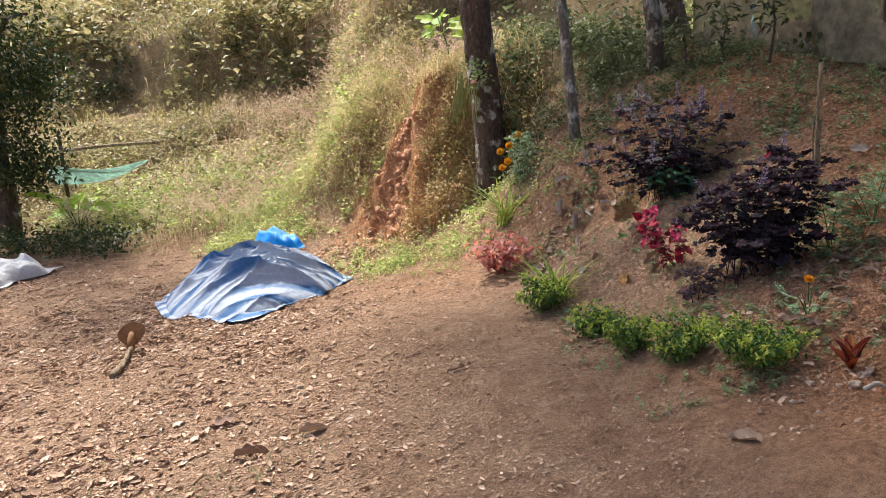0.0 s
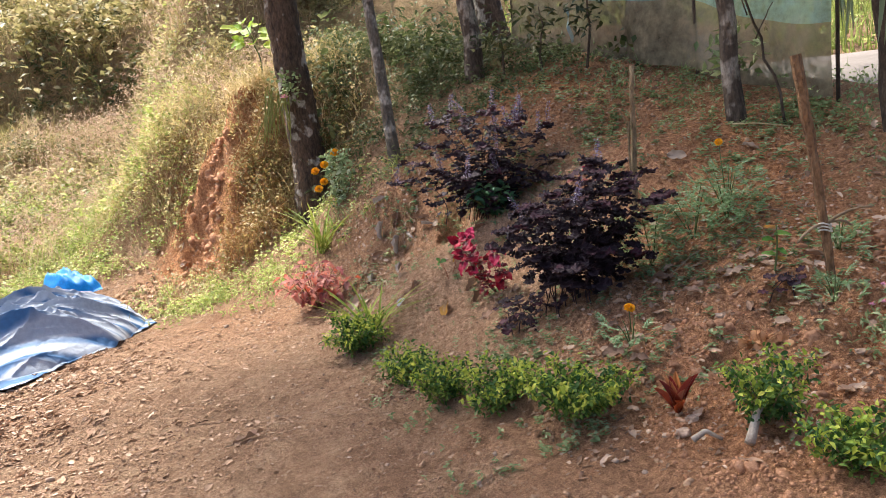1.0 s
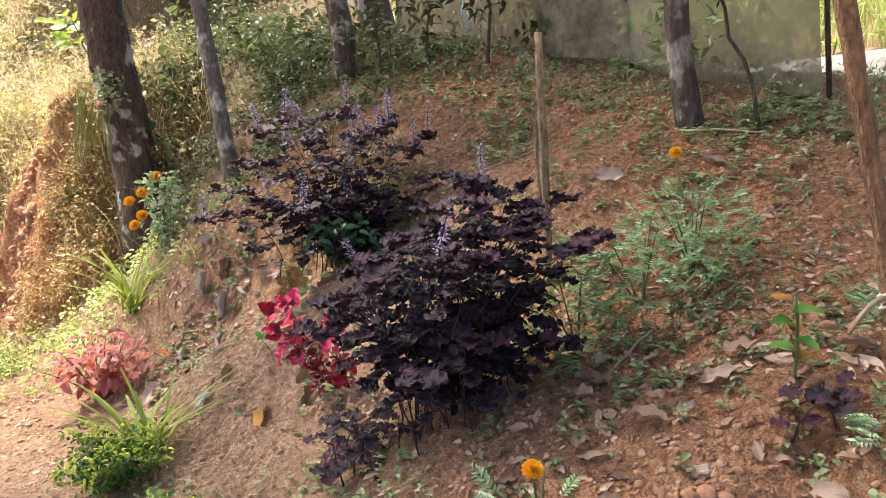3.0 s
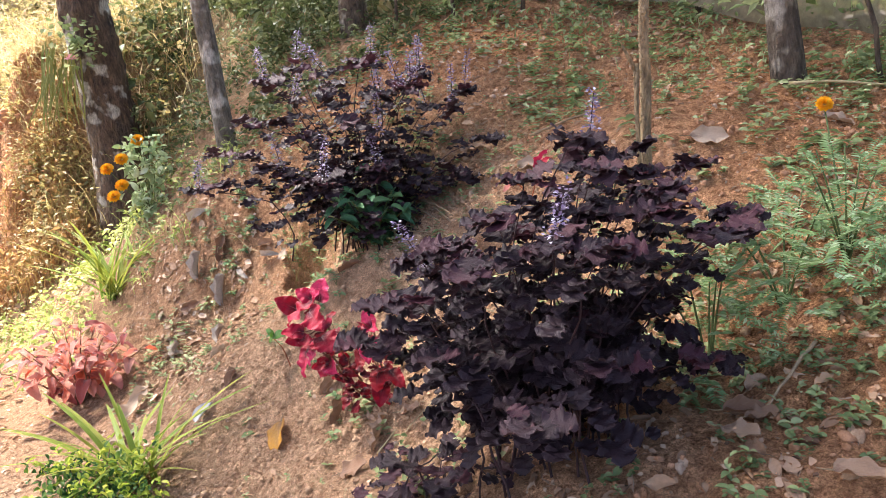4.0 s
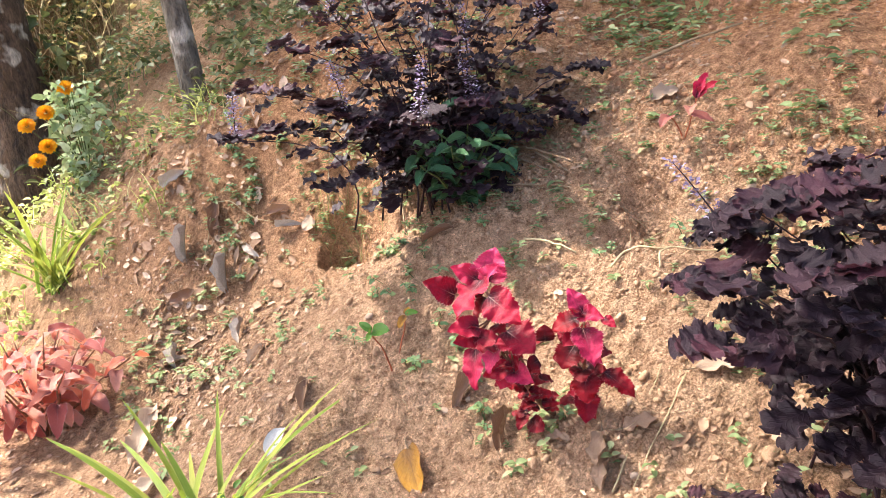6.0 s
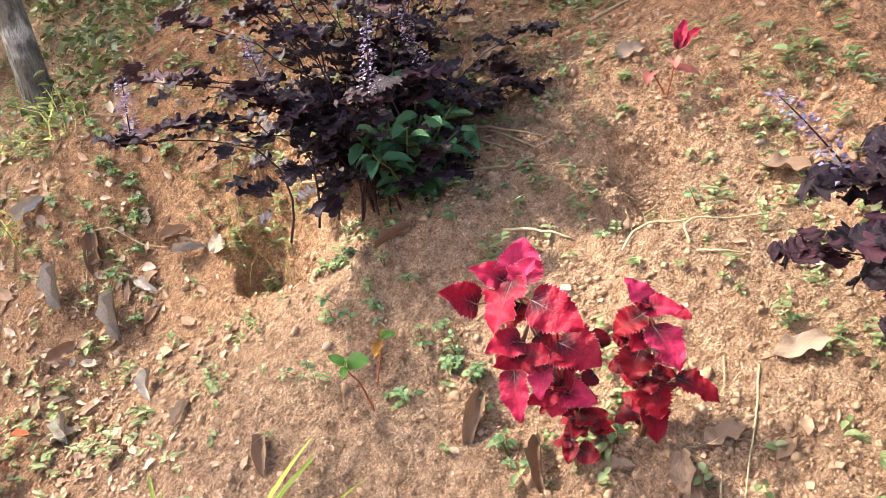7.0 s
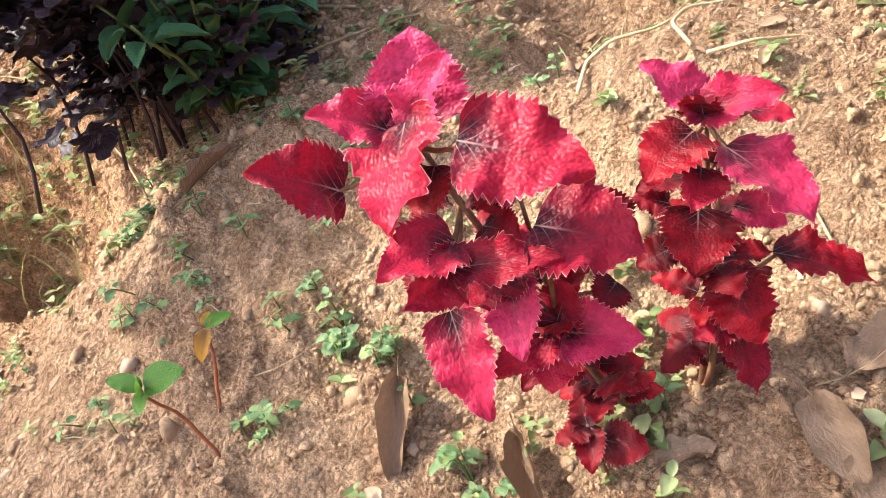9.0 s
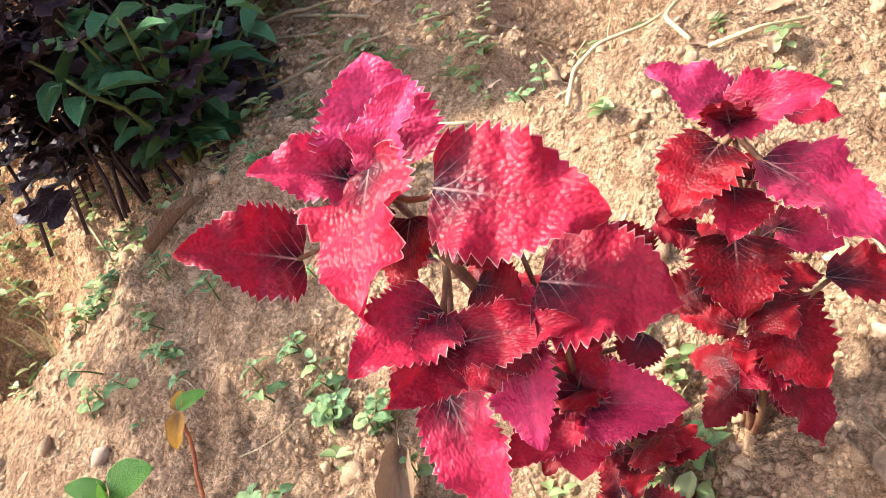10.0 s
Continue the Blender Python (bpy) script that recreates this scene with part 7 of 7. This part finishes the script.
def grow_foot():
    """Green weeds where the yard meets the slopes, and short grass on the yard."""
    keep = lambda x, y: np.exp(-((y - (9.9 - 0.1 * x)) / 0.6) ** 2) + 1.6 * np.exp(-(((x + 0.85) / 0.45) ** 2 + ((y - 7.95) / 0.55) ** 2)) + 0.7 * np.exp(-(((x + 4.5) / 1.3) ** 2 + ((y - 10.3) / 0.5) ** 2))
    p = spread(14000, -8, 0.6, 6.8, 11.2, keep)
    n = len(p)
    q = p + np.stack([0 * p[:, 0], 0 * p[:, 0], rng.uniform(0, 0.22, n)], 1)
    L = rng.uniform(0.025, 0.055, n)
    v = join(scatter(*LEAFLET, q, any_turn(n, 0.8), np.stack([L * 0.55, L, L], 1)), blades(p[::3], 0.2, 0.007, 0.5))
    stuff("slope_foot_weeds", fast_mesh("slope_foot_weeds", *v, SHRUB_HILL), "green weeds along the foot of the slope", "weeds")
    spot = lambda x, y: 1.3 * np.exp(-(((x + 0.72) / 0.42) ** 2 + ((y - 7.55) / 0.5) ** 2)) + np.exp(-(((x - 0.05) / 0.3) ** 2 + ((y - 7.5) / 0.75) ** 2)) + 0.6 * np.exp(-(((x - 0.75) / 0.3) ** 2 + ((y - 6.9) / 0.5) ** 2))
    p = spread(1500, -1.6, 1.3, 6.4, 8.8, lambda x, y: spot(x, y) * np.clip(rough(x, y, 0.3, 29) * 2 - 0.2, 0.1, 1))
    v = join(weed_clumps(p, 14, (0.03, 0.11), (0.04, 0.2), (0.016, 0.036), SMALL_LEAF), tussocks(p[::3], 6, (0.08, 0.24), 0.006, 0.03))
    stuff("bank_foot_weeds", fast_mesh("bank_foot_weeds", *v, GREEN_HILL), "bright green weeds and grass at the bank's foot", "weeds")
    p = spread(1500, -8, -4.6, 9.2, 10.9, lambda x, y: np.exp(-((y - (10.2 - 0.25 * (x + 6))) / 0.35) ** 2))
    q = np.repeat(p, 5, 0) + rng.normal(0, 1, (5 * len(p), 3)) * [0.1, 0.1, 0.1] + [0, 0, 0.16]
    stuff("dark_border", fast_mesh("dark_border", *scatter(*LEAFLET, q, any_turn(len(q), 0.8), np.stack([np.full(len(q), 0.04), np.full(len(q), 0.08), np.full(len(q), 0.06)], 1)), CROWN), "dark leafy border along the yard's far edge", "border plants")
    p = spread(900, -1.6, -0.3, 2.2, 3.5, lambda x, y: (rough(x, y, 0.35, 41) > 0.62) * 0.8)
    stuff("yard_grass", fast_mesh("yard_grass", *blades(p, rng.uniform(0.015, 0.05, len(p)), 0.005, 0.6), WEED), "thin short grass on the trodden yard", "grass")
    p = spread(64, 1.27, 1.46, 5.76, 5.98)
    stuff("dry_tuft", fast_mesh("dry_tuft", *blades(p, rng.uniform(0.08, 0.2, len(p)), 0.0028, 0.75, 5), SPRIG_STRAW), "wispy yellow-green grass rooted in the dug hollow", "grass")


def grow_lane_edge():
    """Green weeds under the net and along the lane's near side."""
    keep = lambda x, y: np.exp(-((0.84 * (x - 3.0) + 0.54 * (y - 7.6) + 0.95) / 0.3) ** 2) + 0.5 * (x > 3.3)
    p = np.repeat(spread(700, 2.3, 5.0, 3.2, 7.2, keep), 12, 0)
    n = len(p)
    p = p + np.abs(rng.normal(0, 1, (n, 3))) * [0, 0, 0.045] + rng.normal(0, 0.06, (n, 3)) * [1, 1, 0.2]
    L = rng.uniform(0.02, 0.045, n)
    v = join(scatter(*SMALL_LEAF, p, any_turn(n, 0.8), np.stack([L * 0.45, L * 0.8, L], 1)), blades(p[::5], 0.09, 0.004, 0.7))
    stuff("lane_weeds", fast_mesh("lane_weeds", *v, WEED), "green weeds along the foot of the net", "weeds")


def sprigs(p, size):
    """Small weeds: each a few pairs of little leaves on a short stem."""
    ps, ds, ls = [], [], []
    for o, s in zip(p, size):
        up = slope_up(o[0], o[1]) * 0.5 + [0, 0, 0.6] + rng.normal(0, 0.25, 3)
        for i in range(rng.integers(2, 5)):
            a = rng.uniform(0, 6.28)
            for h in (0, math.pi):
                ps.append(o + up * s * 0.4 * i)
                ds.append([math.cos(a + h), math.sin(a + h), rng.normal(0.3, 0.25)])
                ls.append(s * rng.uniform(0.5, 1.0))
    ps, ds, ls = np.array(ps), np.array(ds), np.array(ls)
    return scatter(*SMALL_LEAF, ps, turns_for(ds, np.tile([0, 0, 1.0], (len(ps), 1)) + rng.normal(0, 0.25, (len(ps), 3))), np.stack([ls * 0.62, ls, ls], 1))


def strew():
    dense = lambda x, y: (1 - 0.78 * np.exp(-(((x - 2.3) / 0.6) ** 2 + ((y - 3.1) / 0.6) ** 2))) * (0.3 + 0.1 * (x > 1.7) + 1.3 * (rough(x, y, 0.35, 51) > 0.55)) * np.clip((x - 0.55 + 0.1 * (y - 5)) / 0.3, 0, 1)
    p = spread(8200, 0.4, 3.6, 3.0, 7.2, lambda x, y: 0.75 * dense(x, y) * (1 - 0.9 * np.exp(-(((x - 1.4) / 0.6) ** 2 + ((y - 5.1) / 0.5) ** 2))) * (1 - 0.95 * np.exp(-(((x - 1.08) / 0.4) ** 2 + ((y - 5.25) / 0.5) ** 2))))
    near = spread(220, 1.3, 2.2, 4.6, 6.2, lambda x, y: 0.8 * dense(x, y))
    spots = [(2.03, 4.69), (1.94, 4.84), (1.85, 4.6), (2.26, 4.78), (1.5, 5.48), (1.74, 4.5), (2.12, 4.95), (2.2, 4.85), (2.06, 4.82), (0.7, 6.2), (0.85, 6.4), (1.05, 6.2), (0.95, 6.1), (0.78, 6.55), (2.32, 3.95), (2.42, 4.02), (2.25, 4.02), (2.18, 3.84)]
    c = np.repeat(np.array(spots), 11, 0) + rng.normal(0, 0.04, (11 * len(spots), 2))
    near = np.concatenate([near, np.stack([c[:, 0], c[:, 1], ground(c[:, 0], c[:, 1])], 1)])
    a, b = sprigs(p, rng.uniform(0.014, 0.036, len(p)) * np.where((p[:, 0] > 2.2) & (p[:, 1] > 4.4), 1.25, 0.85)), sprigs(near, rng.uniform(0.012, 0.026, len(near)))
    stuff("small_weeds", fast_mesh("small_weeds", *join(a, b), WEED), "small pale green weeds sprouting over the bank", "weeds")
    yard = lambda x, y: np.clip(0.3 + 1.5 * np.exp(-(((x + 3.4) / 1.6) ** 2 + ((y - 6.6) / 1.8) ** 2)) + 0.7 * np.exp(-(((x + 0.9) / 0.7) ** 2 + ((y - 3.6) / 0.6) ** 2)), 0, 1) * np.clip(rough(x, y, 0.4, 52) * 2.2 - 0.3, 0.15, 1)
    bits = []
    for count, long, short, curl, jag in ((12, 0.07, 0.5, 0.9, 0.0), (10, 0.06, 0.35, 1.6, 0.3), (44, 0.03, 0.8, 0.6, 0.7), (14, 0.09, 0.45, 0.5, 0.15)):
        v, f, _ = leaf_shape(n=3 if count > 30 else 5, across=2 if count > 30 else 3, peak=0.5, fall=0.6, fold=0.0, droop=rng.uniform(-0.15, 0.2), wave=0.1, curl=curl)
        v = (v + rng.normal(0, 0.03 + 0.1 * jag, v.shape)) * [1, 1, 0.6]
        c = np.concatenate([spread(count * 820, -6, 0.8, 1.2, 9.5, yard), spread(count * 110, 0.5, 3.6, 2.6, 7.2, lambda x, y: np.where(y < 4.0, np.clip((x - 0.5) / 0.9, 0, 1), 1.0) - 0.9 * np.exp(-(((x - 1.35) / 0.7) ** 2 + ((y - 5.2) / 0.9) ** 2))), spread(count * 620, -4, 3.0, 1.2, 6.5, lambda x, y: (x < 1.0) * np.clip(rough(x, y, 0.5, 53) * 2 - 0.2, 0.2, 1))])
        c = np.concatenate([c, spread(count * 12, 1.4, 3.0, 2.8, 4.6), spread(count * 7, 0.5, 1.2, 5.5, 6.9)])
        n = len(c)
        up = slope_up(c[:, 0], c[:, 1]) + rng.normal(0, 0.16, (n, 3))
        d = np.cross(up, rng.normal(0, 1, (n, 3)))
        L = long * (0.25 + 0.9 * rng.uniform(0, 1, n) ** 1.8) * np.where(c[:, 0] > np.where(c[:, 1] < 4.0, 1.3, 0.7), np.where((c[:, 1] < 4.5) | (c[:, 1] > 5.6), 0.75, 0.4), np.clip(0.75 - 0.28 * (c[:, 0] + 0.8), 0.4, 0.95))
        bits.append(scatter(v, f, c + up * 0.003, turns_for(d, up), np.stack([L * short * rng.uniform(0.6, 1.3, n), L, L], 1)))
    stuff("leaf_litter", fast_mesh("leaf_litter", *join(*bits), LITTER), "dry brown leaf litter strewn over yard and bank", "leaf litter")
    # crumbs of soil and pebbles
    g = (1 + 5**0.5) / 2
    ico = unit(np.array([[-1, g, 0], [1, g, 0], [-1, -g, 0], [1, -g, 0], [0, -1, g], [0, 1, g], [0, -1, -g], [0, 1, -g], [g, 0, -1], [g, 0, 1], [-g, 0, -1], [-g, 0, 1]]))
    tri = np.array([[0, 11, 5], [0, 5, 1], [0, 1, 7], [0, 7, 10], [0, 10, 11], [1, 5, 9], [5, 11, 4], [11, 10, 2], [10, 7, 6], [7, 1, 8], [3, 9, 4], [3, 4, 2], [3, 2, 6], [3, 6, 8], [3, 8, 9], [4, 9, 5], [2, 4, 11], [6, 2, 10], [8, 6, 7], [9, 8, 1]])
    edges, mids = {}, []
    ball_tri = []
    for a, b, c in tri:
        m = []
        for e in ((a, b), (b, c), (c, a)):
            key = (min(e), max(e))
            if key not in edges:
                edges[key] = 12 + len(mids)
                mids.append(unit(ico[e[0]] + ico[e[1]]))
            m.append(edges[key])
        ball_tri += [(a, m[0], m[2]), (m[0], b, m[1]), (m[2], m[1], c), (m[0], m[1], m[2])]
    ball, ball_tri = np.concatenate([ico, np.array(mids)]), np.array(ball_tri)
    for label, name, mat, groups in (("loose crumbs of ochre soil over the bank", "soil_crumbs", CLOD, ((20000, 0.95, 2.1, 4.3, 5.9, 0.0016, 0.006), (7500, 0.8, 2.3, 4.2, 6.3, 0.003, 0.01), (900, 1.3, 2.1, 4.4, 5.5, 0.004, 0.01), (320, 0.9, 2.2, 4.3, 6.2, 0.008, 0.018), (900, 0.6, 3.4, 2.4, 6.6, 0.006, 0.02), (26000, -3, 1.2, 1.2, 6, 0.002, 0.009), (700, -3, 1.2, 1.2, 6, 0.006, 0.016), (1100, -1.7, -0.3, 7.6, 8.6, 0.008, 0.045))),
                                     ("red-brown clods in the dug soil", "clods", CLOD_RED, ((6000, 1.6, 3.2, 2.3, 3.9, 0.003, 0.014), (260, 1.7, 3.1, 2.4, 3.8, 0.012, 0.035), (4000, 2.0, 3.5, 3.9, 6.6, 0.003, 0.016), (700, -1.15, -0.3, 8.2, 9.4, 0.012, 0.07))),
                                     ("small grey-brown stones scattered on the soil", "pebbles", STONE, ((200, 0.6, 3.4, 2.4, 6.6, 0.005, 0.018), (110, -2.5, 0.6, 1.5, 9, 0.006, 0.022)))):
        bits = []
        for n, x0, x1, y0, y1, s0, s1 in groups:
            c = spread(n, x0, x1, y0, y1, lambda x, y: 0.3 + 0.7 * (rough(x, y, 0.25, 61) > 0.45))
            k = len(c)
            shape, faces = (ball, ball_tri) if s1 > 0.008 else (ico, tri)
            jag = shape * (0.85 + 0.45 * (rough(shape[:, 0] * 3 + 9, shape[:, 1] * 3 + 4 * shape[:, 2], 1.0, 71) - 0.5))[:, None] * rng.uniform(0.8, 1.15, (len(shape), 1))
            s = s0 + (s1 - s0) * rng.uniform(0, 1, k) ** 2.2
            bits.append(scatter(jag, faces, c + [0, 0, 1] * (s * 0.05)[:, None], any_turn(k, 1.0), np.stack([s, s * rng.uniform(0.7, 1.1, k), s * rng.uniform(0.5, 0.8, k)], 1)))
        stuff(name, fast_mesh(name, *join(*bits), mat, True), label, "stones" if mat is STONE else "soil")
    # fine dry rootlets and straws
    p = spread(420, 0.9, 2.4, 4.2, 6.2)
    v, f = blades(np.zeros((len(p), 3)), rng.uniform(0.03, 0.11, len(p)), 0.0016, 0.4, 4)
    k = len(p)
    turn = any_turn(k, 0.25)[:, :, [0, 2, 1]]
    v = np.einsum("nij,nkj->nki", turn, v.reshape(k, -1, 3)) + p[:, None] + [0, 0, 0.008]
    stuff("rootlets", fast_mesh("rootlets", v.reshape(-1, 3), f, STRAW), "fine dry rootlets and straws on the soil", "roots")


SPRIG_LEAVES = leaf_meshes("sprig_leaf", SPRIG, [dict(n=16, across=4, peak=0.42, fall=0.6, teeth=0.1, count=5, fold=0.14, droop=d, wave=0.04) for d in (0.15, 0.4)])


def weed_sprig(x, y, long):
    """A little broad-leaved weed: a short stem with crossed pairs of toothed leaves."""
    root = thing("weed_sprig", on(x, y), "small pale green broad-leaved weed rooted in crumbly soil", "weed", "little weeds on the bare soil")
    lean = slope_up(np.array(x), np.array(y)) * 0.7 + [0, 0, 0.5] + rng.normal(0, 0.3, 3)
    for k in range(rng.integers(1, 4)):
        top = unit(lean + rng.normal(0, 0.45, 3)) * long * rng.uniform(0.9, 2.0)
        st = bent((0, 0, -0.006), top, (0, 0, 0.002), 5)
        part("stem", fast_mesh("stem", *tube(st, np.linspace(0.0013, 0.0007, 5), 5), STEM_GREEN), root)
        for i in range(rng.integers(2, 4)):
            q, a = st[4 - i], rng.uniform(0, 6.28) if i == 0 else a + 1.6
            for h in (0, math.pi):
                d = unit(np.array([math.cos(a + h), math.sin(a + h), rng.normal(0.15, 0.25)]))
                size = long * rng.uniform(0.6, 1.1) * (0.75 + 0.2 * i)
                put_leaf(root, SPRIG_LEAVES[i % 2], q + d * 0.003, q + d * (0.003 + size), size * rng.uniform(0.6, 0.8), unit(np.array([-0.2, -0.2, 1]) + rng.normal(0, 0.25, 3)))


for x, y in ((1.5, 5.57), (1.48, 5.47), (1.42, 5.48), (1.37, 5.54), (1.39, 5.49), (1.42, 5.35), (1.42, 5.26), (1.31, 5.4), (1.35, 5.28), (1.27, 5.4), (1.17, 5.37), (1.19, 5.35), (1.38, 5.18), (1.37, 5.16), (1.42, 5.15), (1.38, 5.09), (1.3, 5.1), (1.27, 5.1), (1.26, 5.15), (1.38, 5.03), (1.37, 4.98), (1.57, 5.28), (1.31, 5.34), (1.38, 5.34), (1.41, 5.11), (1.34, 4.89), (1.33, 4.85), (1.44, 4.72), (1.88, 4.86), (1.73, 4.98)):
    weed_sprig(x, y, rng.uniform(0.014, 0.026))
    if rng.random() < 0.55:
        weed_sprig(x + rng.normal(0, 0.025), y + rng.normal(0, 0.03), rng.uniform(0.01, 0.016))

for k in range(34):
    x, y = 1.08 + rng.normal(0, 0.08), 6.33 + rng.normal(0, 0.13)
    weed_sprig(x, y, rng.uniform(0.014, 0.028))

grow_hill()
grow_spur()
grow_back()
grow_foot()
grow_lane_edge()
strew()
